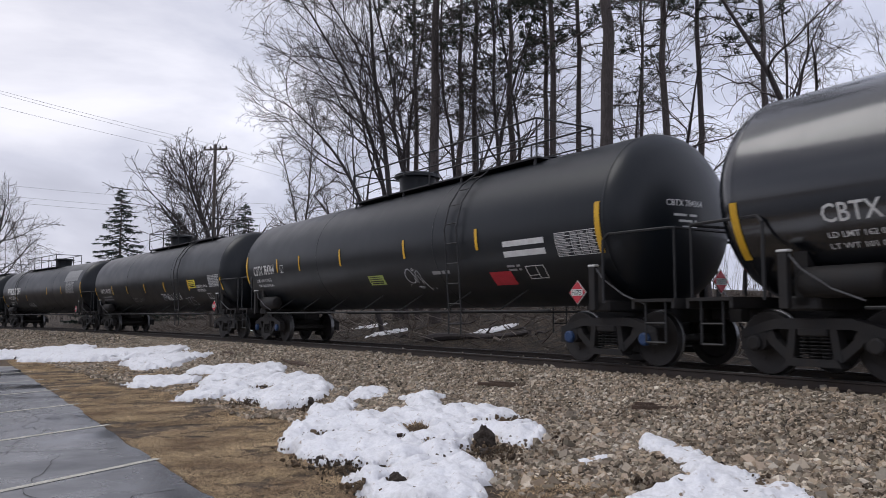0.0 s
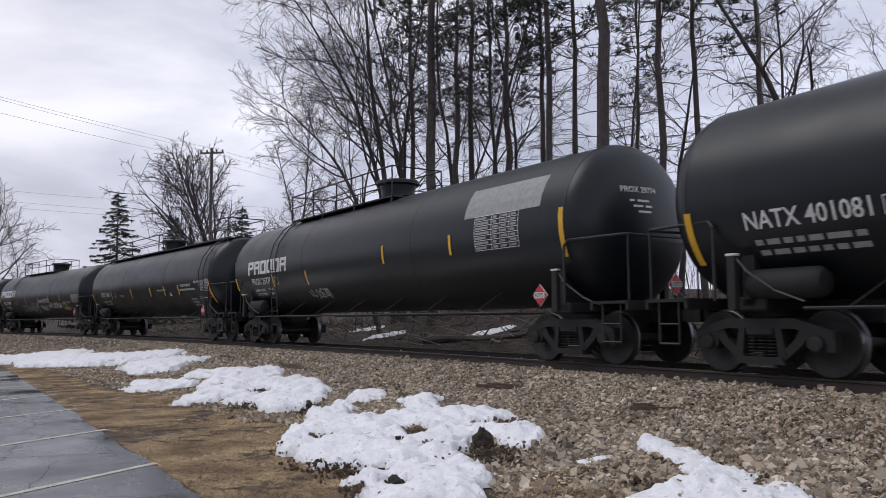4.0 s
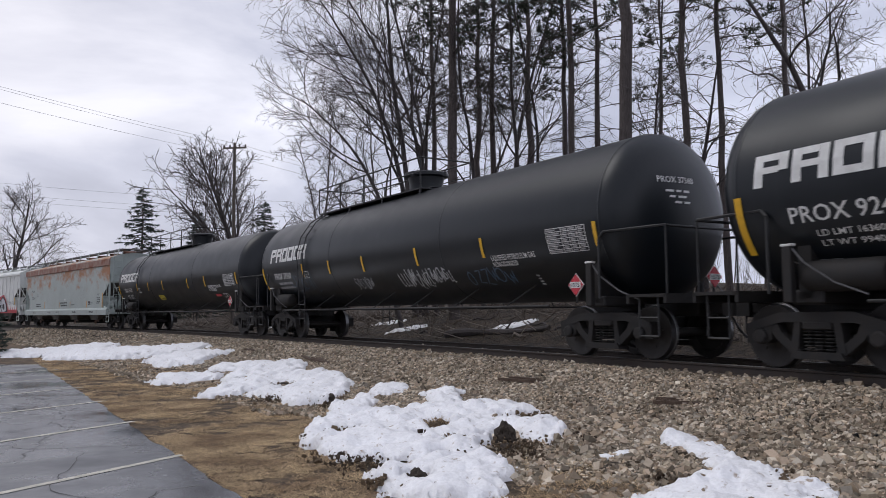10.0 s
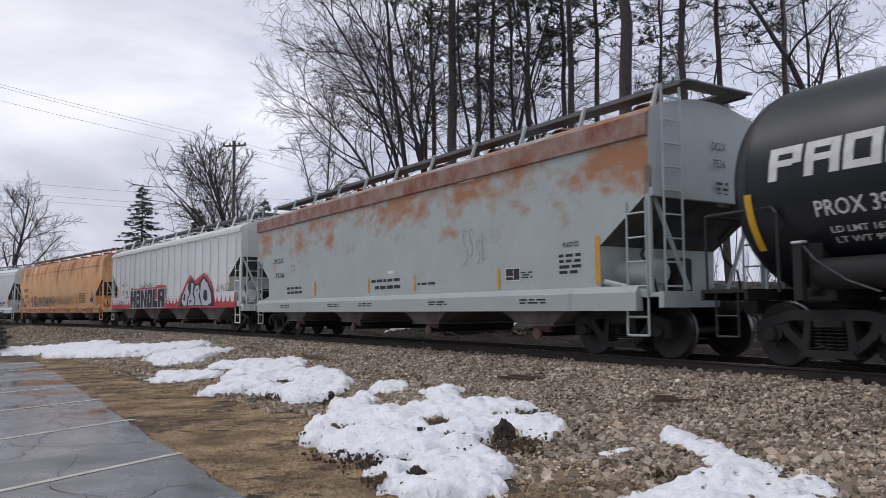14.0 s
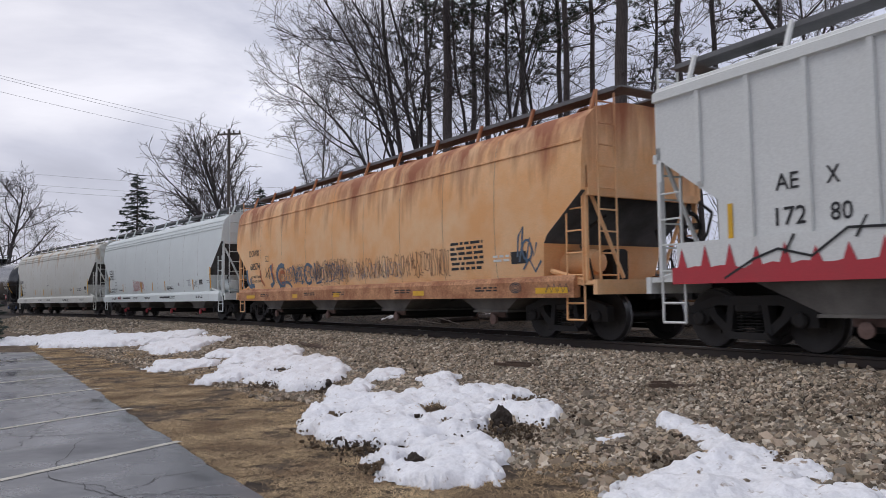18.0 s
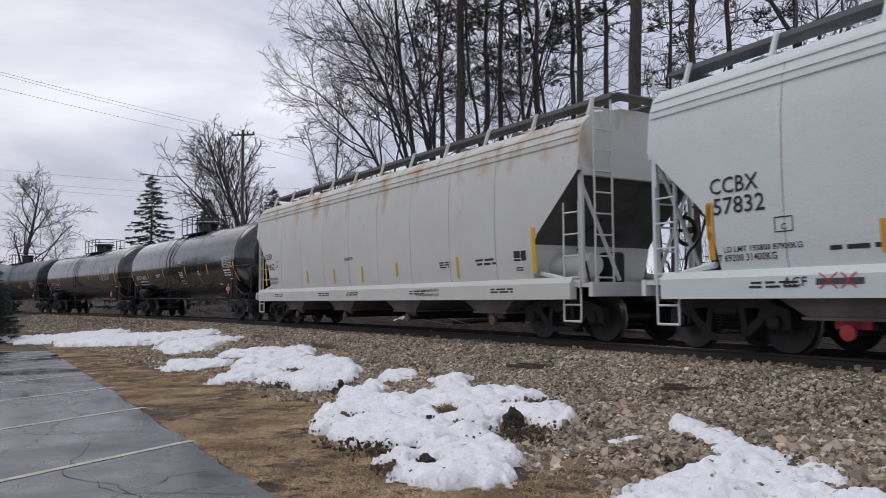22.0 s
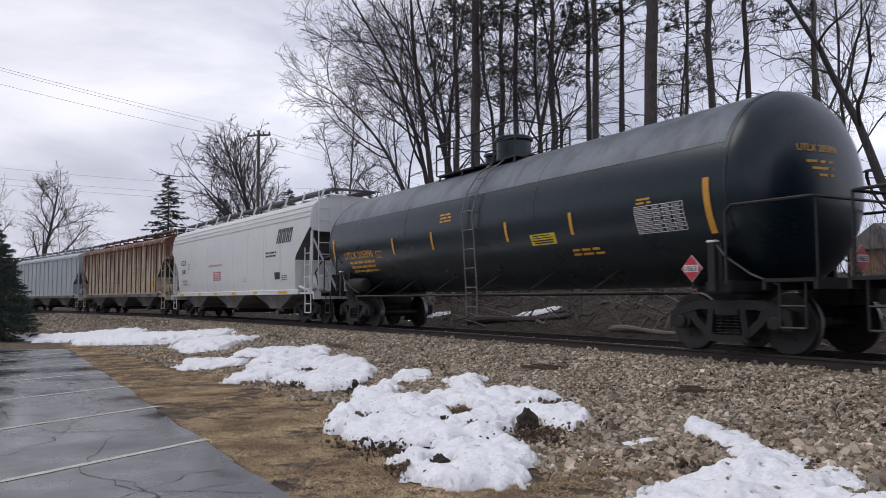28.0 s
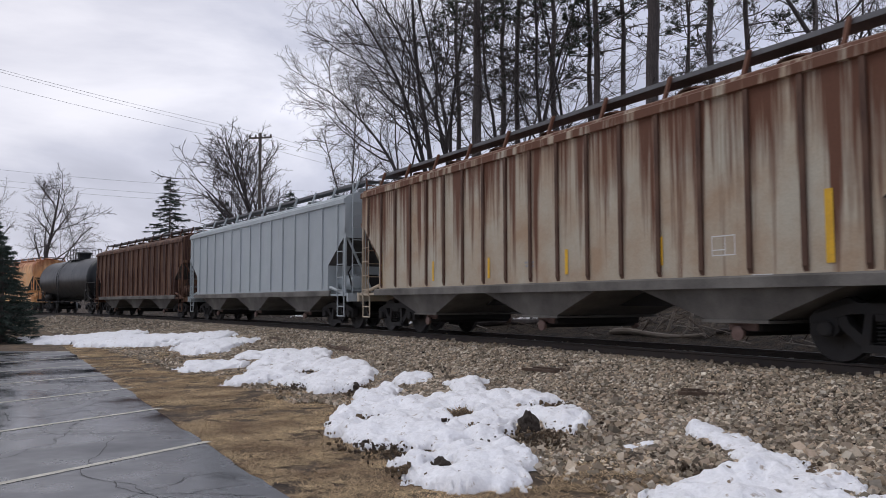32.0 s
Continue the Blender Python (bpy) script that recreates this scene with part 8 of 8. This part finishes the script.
# yellow reflectors on the sills
def sill_bar(k, u0, w0, u1, w1, y, mat="yellow"):
    band(TRAIN[k][0], "reflector", mat, lambda u, w, out=0.006: (u, -y - out, w), u0, w0, u1, w1, "yellow reflective strip", n=1)


for a, b in ((-8.2, -7.35), (-3.9, -3.5), (-0.9, -0.5), (3.5, 4.0), (8.0, 8.9)):
    sill_bar(10, a, 0.88, b, 0.99, 1.60)
for a, b in ((-6.9, -6.15), (-3.9, -3.5), (-1.6, -1.15), (0.68, 1.18), (3.2, 3.6), (5.65, 6.5)):
    sill_bar(16, a, 1.05, b, 1.145, 1.572)
writing(TRAIN[11][0], "ACF", "ink", lambda u, w, out=0.006: (u, -1.60 - out, w), -6.24, 0.96, 0.36, 0.12)
sill_bar(11, -5.75, 0.97, -5.1, 1.05, 1.60, "charcoal")
sill_bar(11, -4.7, 0.96, -3.4, 1.04, 1.60, "ink")
sill_bar(11, 1.3, 0.96, 2.7, 1.04, 1.60, "ink")
scrawl(TRAIN[11][0], "redpaint", lambda u, w, out=0.006: (u, -1.60 - out, w), [[(-5.7, 0.92), (-5.45, 1.12)], [(-5.7, 1.12), (-5.45, 0.92)], [(-5.4, 0.92), (-5.2, 1.12)], [(-5.4, 1.12), (-5.2, 0.92)]], 0.02)
for k, u, s1, s2 in ((12, 2.9, "CLOSE HOPPER GATES & ROOF", "HATCHES BEFORE MOVING CAR"),):
    sk = lambda u, w, out=0.006: (u, -1.60 - out, w)
    writing(TRAIN[k][0], s1, "ink", sk, u, 1.0, 1.1, 0.055)
    writing(TRAIN[k][0], s2, "ink", sk, u, 0.9, 1.1, 0.055)
for k in (8, 10, 11, 12):
    sk = lambda u, w, out=0.006: (u, -1.60 - out, w)
    for i, u in enumerate((-6.8, -3.2, -1.4, 2.0, 5.2)):
        small_print(TRAIN[k][0], "ink", sk, u + 0.2 * i, 1.0, 2, 0.8, 0.03, k * 7 + i)


# big graffiti along the foot of the pale grey ribbed hopper
def big_graffiti():
    k = 9
    car = TRAIN[k][0]
    y0 = 1.57
    sk = lambda u, w, out=0.006: (u, -y0 - out, w)
    # red base with flames
    pts = [(-8.9, 0.99)]
    top = []
    rnd = random.Random(5)
    u = -8.9
    while u < 9.0:
        top += [(u, 1.18 + 0.08 * rnd.random()), (u + 0.12, 1.24), (u + 0.2, 1.42 + 0.14 * rnd.random()), (u + 0.3, 1.22)]
        u += 0.45
    f = Form()
    for a, b in zip(top, top[1:]):
        if b[0] > a[0]:
            f.add([sk(a[0], 0.985), sk(b[0], 0.985), sk(b[0], b[1]), sk(a[0], a[1])], [(0, 1, 2, 3)])
    part("flame_band", f, "redpaint", car, "red spray-painted flames", fix=False)
    part("flame_panel", Form().box(0, -1.545, 1.30, 17.6, 0.04, 0.62), "h_aex", car, "lower side panel under the paint")
    # tall black and white block letters with a red edge
    part("letter_edge", Form().add([sk(u, w, 0.009) for u, w in ((-5.27, 1.0), (0.56, 1.0), (0.60, 1.9), (0.5, 2.09), (-0.75, 2.1), (-0.8, 2.02), (-3.0, 2.03), (-4.7, 2.01), (-4.95, 2.12), (-5.2, 2.0))], [tuple(range(10))]), "redpaint", car, "red edge of the painted letters", fix=False)
    band(car, "letter_ground", "spraywhite", sk, -5.18, 1.01, 0.49, 1.965, "white ground of the painted letters", n=1, out=0.012)
    cells = (("H", -5.13, -4.19, (((0.42, 1), (0.58, 1), (0.56, 0.60), (0.42, 0.62)), ((0.40, 0), (0.60, 0), (0.58, 0.40), (0.42, 0.38)))),
             ("A", -4.11, -3.40, (((0.10, 0.66), (0.62, 0.66), (0.62, 0.78), (0.10, 0.78)), ((0.36, 0.24), (0.60, 0.24), (0.60, 0.42), (0.36, 0.42)))),
             ("N", -3.31, -2.30, (((0.34, 1), (0.66, 1), (0.66, 0.42)), ((0.36, 0), (0.36, 0.60), (0.68, 0)))),
             ("D", -2.22, -1.46, (((0.42, 0.25), (0.60, 0.30), (0.60, 0.70), (0.42, 0.76)),)),
             ("L", -1.38, -0.62, (((0.50, 0.36), (1, 0.36), (1, 1), (0.50, 1)),)),
             ("R", -0.54, 0.44, (((0.42, 0.60), (0.62, 0.60), (0.62, 0.80), (0.42, 0.80)), ((0.42, 0), (0.60, 0), (0.54, 0.34), (0.42, 0.34)))))
    for ch, u0, u1, cuts in cells:
        e = 0.05
        body = [(u0, 1.05), (u1, 1.05), (u1, 1.93 - e), (u1 - e, 1.93), (u0 + e, 1.93), (u0, 1.93 - e)]
        lt = part("painted_letter", Form().add([sk(u, w, 0.015) for u, w in body], [tuple(range(6))]), "ink", car, "tall black spray-painted letter", fix=False)
        for c in cuts:
            part("letter_gap", Form().add([sk(u0 + p * (u1 - u0), 1.05 + q * 0.88, 0.018) for p, q in c], [tuple(range(len(c)))]), "spraywhite", lt, fix=False)
    band(car, "red_block", "redpaint", sk, -0.98, 1.45, -0.66, 1.96, "red block over a painted letter", n=1, out=0.022)
    scrawl(car, "ink", sk, [[(0.6, 1.62), (0.9, 1.35), (1.3, 1.2), (1.75, 1.05)], [(-7.9, 1.05), (-7.4, 1.3), (-7.0, 1.42), (-6.5, 1.3), (-6.0, 1.62), (-5.5, 1.6)], [(-6.9, 1.35), (-6.75, 1.6)], [(-5.9, 1.5), (-5.75, 1.75)], [(0.95, 1.3), (1.1, 1.6)]], 0.035)
    scrawl(car, "spraygrey", sk, [[(2.08, 1.0), (2.3, 1.25), (2.45, 1.3), (2.62, 1.52), (2.72, 1.56)]], 0.09, "grey painted chain")
    # barbed scrawl over the letters
    scrawl(car, "ink", sk, [[(-3.5 + 0.1 * i, 2.12 + 0.08 * math.sin(i * 1.3)) for i in range(22)], [(-2.9, 2.05), (-2.7, 2.35)], [(-2.2, 2.05), (-2.4, 2.32)], [(-1.9, 2.02), (-1.7, 2.3)]], 0.035)
    # second piece: grey shapes in black outlines on a red cloud
    def blob(mat, pts, out, label):
        part("painted_shape", Form().add([sk(u, w, out) for u, w in pts], [tuple(range(len(pts)))]), mat, car, label, fix=False)
    blob("redpaint", [(2.0, 1.02), (7.0, 1.02), (6.7, 1.55), (6.1, 2.2), (5.6, 2.45), (5.0, 2.3), (4.5, 2.15), (3.9, 2.42), (3.5, 2.2), (2.75, 1.62)], 0.009, "red cloud behind the painted piece")
    blob("ink", [(2.6, 1.06), (6.8, 1.06), (6.6, 1.6), (6.0, 2.12), (5.5, 2.32), (5.0, 2.05), (4.6, 2.0), (4.1, 2.25), (3.6, 2.1), (2.85, 1.55)], 0.012, "black outline of the painted piece")
    for pts in ([(2.85, 1.3), (3.0, 1.52), (3.5, 2.0), (3.72, 2.08), (3.62, 1.85), (3.85, 1.6), (3.6, 1.45), (3.55, 1.1), (3.1, 1.1)], [(3.7, 1.1), (3.72, 1.4), (4.0, 1.62), (4.1, 2.1), (4.35, 2.0), (4.25, 1.55), (4.5, 1.35), (4.4, 1.1)],
                [(4.55, 1.1), (4.62, 1.38), (4.4, 1.62), (4.6, 1.92), (4.95, 1.95), (5.1, 1.7), (4.95, 1.5), (5.3, 1.1)], [(5.42, 1.1), (5.15, 1.52), (5.25, 2.02), (5.55, 2.2), (6.0, 1.98), (6.4, 1.55), (6.45, 1.2), (6.0, 1.08)]):
        blob("spraylight", pts, 0.015, "pale grey fill of the painted piece")
    for pts in ([(3.05, 1.35), (3.2, 1.62), (3.36, 1.56), (3.3, 1.3)], [(5.5, 1.4), (5.6, 1.75), (5.95, 1.7), (6.05, 1.35), (5.8, 1.25)], [(4.7, 1.65), (4.75, 1.8), (4.9, 1.78)], [(3.85, 1.15), (3.9, 1.35), (4.2, 1.3)]):
        blob("ink", pts, 0.018, "black inside of a painted letter")
    scrawl(car, "ink", sk, [[(7.0, 1.6), (7.05, 1.9), (7.2, 1.8), (7.05, 1.74), (7.25, 1.6)], [(7.35, 1.62), (7.4, 1.9)], [(7.5, 1.6), (7.52, 1.88), (7.65, 1.8), (7.53, 1.74)],
                            [(7.75, 1.62), (7.78, 1.92), (7.95, 1.78), (7.77, 1.63)], [(8.15, 1.9), (8.0, 1.9), (8.02, 1.64), (8.18, 1.64)], [(8.22, 1.9), (8.4, 1.9), (8.22, 1.63), (8.42, 1.63)]], 0.035)


big_graffiti()


# blue and brown pieces along the foot of the rusted orange hopper
def rusty_graffiti():
    car, sk = TRAIN[10][0], SKINS[10]
    arc = lambda u, w, r1, r2, a0, a1: [(u + r1 * math.cos(a), w + r2 * math.sin(a)) for a in np.linspace(a0, a1, 12)]
    for mat, r, strokes in (("sprayblue", 0.16, [[(-8.2, 1.9), (-8.15, 1.5), (-8.0, 1.32), (-7.75, 1.3)], [(-7.85, 1.6), (-7.8, 1.35), (-7.5, 1.32)], [(-5.8, 2.0), (-5.75, 1.7), (-5.6, 1.4), (-5.9, 1.28)], arc(-4.85, 1.62, 0.42, 0.32, 1.0, 5.2)]),
                            ("spraypeach", 0.12, [[(-6.85, 1.85), (-6.75, 1.5), (-6.5, 1.32)], [(-5.65, 2.04), (-5.7, 1.75), (-5.55, 1.5)], arc(-4.8, 1.55, 0.25, 0.18, 0.6, 5.6)]),
                            ("sprayblue", 0.09, [arc(-4.6, 1.2, 0.5, 0.2, 0, 6.2), [(-3.9, 1.9), (-3.7, 1.35), (-3.4, 1.85), (-3.2, 1.3)], arc(-2.7, 1.6, 0.3, 0.3, 0.5, 5.5), [(-2.2, 1.9), (-2.15, 1.3), (-1.8, 1.35)]]),
                            ("ink", 0.03, [[(-6.3, 1.9), (-6.2, 1.55), (-6.1, 1.7), (-5.95, 1.5), (-6.05, 1.95), (-5.9, 1.6)], [(-6.35, 1.6), (-6.1, 1.75), (-5.9, 1.95)]]),
                            ("sprayblue", 0.05, [[(7.45, 1.6), (7.5, 2.0), (7.65, 2.18), (7.6, 1.8), (7.5, 1.5)], [(7.7, 1.5), (7.85, 1.95), (7.95, 1.6), (8.05, 1.85)], [(7.6, 1.35), (7.8, 1.55), (7.95, 1.3), (8.15, 1.5)], arc(7.75, 1.72, 0.14, 0.2, 0, 6.3)]),
                            ("charcoal", 0.025, [[(0.8 + 0.12 * i, 1.35 + (0.5 if i % 2 else 0.0) * (0.6 + 0.4 * math.sin(i * 2.1))) for i in range(22)]])):
        scrawl(car, mat, sk, strokes, r)
    s2 = lambda u, w, out=0.006: (u, -1.60 - out, w)
    for k, u in enumerate((7.2, 7.4, 7.6)):
        scrawl(car, "charcoal", s2, [arc(7.4, 1.0, 0.06 + 0.06 * k, 0.04 + 0.03 * k, 0, 6.3)], 0.018)
    scrawl(car, "charcoal", s2, [[(8.3 + 0.08 * i, 0.9 + 0.15 * (i % 2)) for i in range(9)]], 0.025)


rusty_graffiti()


# tags on the white hopper
def white_car_tags():
    car, sk = TRAIN[11][0], SKINS[11]
    scrawl(car, "spraybrown", sk, [[(-3.05, 1.9), (-2.65, 1.92), (-3.0, 1.4), (-2.55, 1.42)], [(-2.45, 1.75), (-2.2, 1.75), (-2.2, 1.45), (-2.45, 1.45), (-2.45, 1.75)], [(-2.1, 1.4), (-2.05, 1.78), (-1.85, 1.42), (-1.8, 1.8)], [(-1.7, 1.78), (-1.6, 1.4), (-1.45, 1.75)]], 0.03)
    scrawl(car, "ink", sk, [[(2.35, 1.3), (2.5, 1.5), (2.55, 1.3), (2.7, 1.48), (2.75, 1.3), (2.9, 1.5), (3.0, 1.32), (3.1, 1.5)], [(2.3, 1.42), (3.1, 1.38)]], 0.022)
    scrawl(car, "spraygrey", sk, [[(4.85, 1.7), (5.3, 1.72)], [(5.0, 1.7), (5.1, 1.42)], [(5.1, 1.7), (5.22, 1.4)], [(5.2, 1.7), (5.3, 1.45)]], 0.03)


white_car_tags()


# numbers and placards on the dished ends of the tank cars
def end_marks(k, number, mat, z, number_plate="1075"):
    car = TRAIN[k][0]
    tc = TRAIN[k][2] - TRAIN[k][1]
    L, h, r, zc = tc + 2.36, 0.765, 1.53, 2.56

    def sk(u, w, out=0.006):
        q = max(0.0, 1 - (u * u + (w - zc) ** 2) / (r * r))
        return (L / 2 - h + h * math.sqrt(q) + out * 2, u, w)
    writing(car, number, mat, sk, -0.73, z, 0.80, 0.11)
    for i in range(3):
        small_print(car, mat, sk, -0.62 + 0.1 * i, z - 0.17 - 0.1 * i, 1, 0.55 - 0.1 * i, 0.04, k * 5 + i)
    if number_plate:
        x, y, w = L / 2 + 0.12, 0.38, 1.42
        p = part("placard", Form().prism([(y - 0.19, w), (y, w - 0.19), (y + 0.19, w), (y, w + 0.19)], x - 0.008, x + 0.008, "yz"), "red", car, "red flammable placard on the end bracket")
        part("placard_edge", Form().prism([(y - 0.21, w), (y, w - 0.21), (y + 0.21, w), (y, w + 0.21)], x - 0.014, x - 0.008, "yz"), "white", p)
        sp = lambda u, v, out=0.004: (x + 0.008 + out, u, v)
        band(p, "number_panel", "white", sp, y - 0.14, w - 0.055, y + 0.14, w + 0.055, n=1, out=0.003)
        writing(p, number_plate, "ink", sp, y - 0.11, w - 0.04, 0.22, 0.08, label="placard number")
        part("bracket", Form().tube((x - 0.03, y, 1.05), (x - 0.03, y, w + 0.1), 0.02, n=5), "gear", p)


for k, number, mat, z, plate in ((0, "CBTX 787700", "white", 2.68, "1075"), (1, "CBTX 784364", "white", 2.68, "1075"), (2, "NATX 401081", "white", 2.66, "1075"), (3, "PROX 29774", "white", 3.06, "1075"),
                                 (4, "GATX 5061", "white", 2.9, "1075"), (5, "PROX 92498", "white", 3.06, "1075"), (6, "PROX 37560", "white", 3.06, "1075"), (7, "PROX 39599", "white", 3.06, "1075"),
                                 (13, "GBRX 714696", "white", 2.9, "1863"), (14, "GBRX 714672", "white", 2.9, "1863"), (15, "UTLX 205896", "orange", 2.99, "1863")):
    end_marks(k, number, mat, z, plate)
# number on the end sheet of the grey hopper
_sk = lambda u, w, out=0.006: (18.6 / 2 + 0.06 + out, u, w)
_c8 = TRAIN[8][0]
writing(_c8, "DCLX", "ink", _sk, 0.0, 3.55, 0.36, 0.14)
writing(_c8, "7536", "ink", _sk, 0.02, 3.25, 0.32, 0.14)
small_print(_c8, "ink", _sk, 0.05, 2.95, 5, 0.35, 0.05, 9)

# a brown house far back beyond the wood
def far_house():
    x, y = spot(0.60, 72)
    t = thing("house", "brown timber house with a grey shingle roof", "house", at=(x, y, gz(x, y) - 0.1))
    t.rotation_euler = (0, 0, radians(18))
    part("wall", Form().box(0, 0, 1.6, 11, 7, 3.2), "siding", t)
    part("roof", Form().prism([(-4.1, 3.1), (4.1, 3.1), (0, 5.4)], -6, 6, "yz"), "roofing", t)
    for k in (-3, 0.4, 3.4):
        w = part("window", Form().box(k, -3.52, 1.7, 1.1, 0.08, 1.3), "white", t)
        part("pane", Form().box(k, -3.57, 1.7, 0.9, 0.03, 1.1), "charcoal", w)


far_house()
# ---- movement ----
# metres by which the train runs ahead of an even pace, every half second
AHEAD = {0.0: 0.17, 0.5: 0.14, 1.0: 0.1, 1.5: 0.05, 2.0: -0.03, 2.5: -0.14, 3.0: -0.2, 3.5: -0.18, 5.5: -0.12, 6.0: -0.11, 6.5: -0.06, 7.0: 0.32, 7.5: 0.24, 8.0: -0.18, 8.5: -0.2, 9.0: -0.18, 9.5: 0.21, 10.0: -0.07,
         10.5: -0.06, 11.0: -0.09, 11.5: 0.2, 12.0: 0.27, 12.5: -0.1, 13.0: -0.07, 13.5: -0.05, 14.0: 0.09, 14.5: 0.05, 16.5: 0.2, 17.0: 0.18, 17.5: 0.08, 18.0: 0.0, 18.5: 0.15, 19.0: 0.1, 19.5: -0.3, 20.0: -0.33, 20.5: -0.3,
         21.0: 0.09, 21.5: 0.2, 22.0: -0.05, 22.5: -0.2, 23.0: -0.18, 23.5: 0.15, 24.0: 0.2, 24.5: 0.0, 25.0: -0.05, 25.5: -0.1, 27.5: 0.05, 28.0: 0.23, 28.5: 0.15, 29.0: -0.24, 29.5: -0.21, 30.0: -0.18, 30.5: 0.05, 31.0: 0.31, 31.5: 0.0, 32.0: -0.22}
PACE_T, PACE_D = list(AHEAD), list(AHEAD.values())


def travelled(t):
    return SPEED * t + float(np.interp(t, PACE_T, PACE_D))


def car_pose(front, rear, t):
    d = travelled(t)
    a, b = on_track(front - d), on_track(rear - d)
    m = (a + b) / 2
    return pose(m.x, m.y, RAIL_Z, 0, 0, math.degrees(math.atan2(a.y - b.y, a.x - b.x)))


def motions():
    where = {}
    for car, front, rear in TRAIN:
        where[car.name] = (front + rear) / 2
        walk(car, [(k * 0.5, car_pose(front, rear, k * 0.5)) for k in range(65)])
    for car, x, w in WHEELSETS:
        s0 = where[car.name] - x
        lo = min(max((s0 - 42) / SPEED, 0.0), 31.0)
        hi = max(min((s0 + 14) / SPEED, 32.0), lo + 0.5)
        p = w.location.copy()
        rows, n = [], max(2, int((hi - lo) * 15))
        if lo > 0:
            rows.append((0.0, pose(*p)))
        for k in range(n + 1):
            t = lo + (hi - lo) * k / n
            rows.append((t, pose(*p, 0, math.degrees((travelled(t) - travelled(lo)) / WHEEL_R) % 360, 0)))
        if hi < 32:
            rows.append((32.0, rows[-1][1]))
        walk(w, rows)


motions()
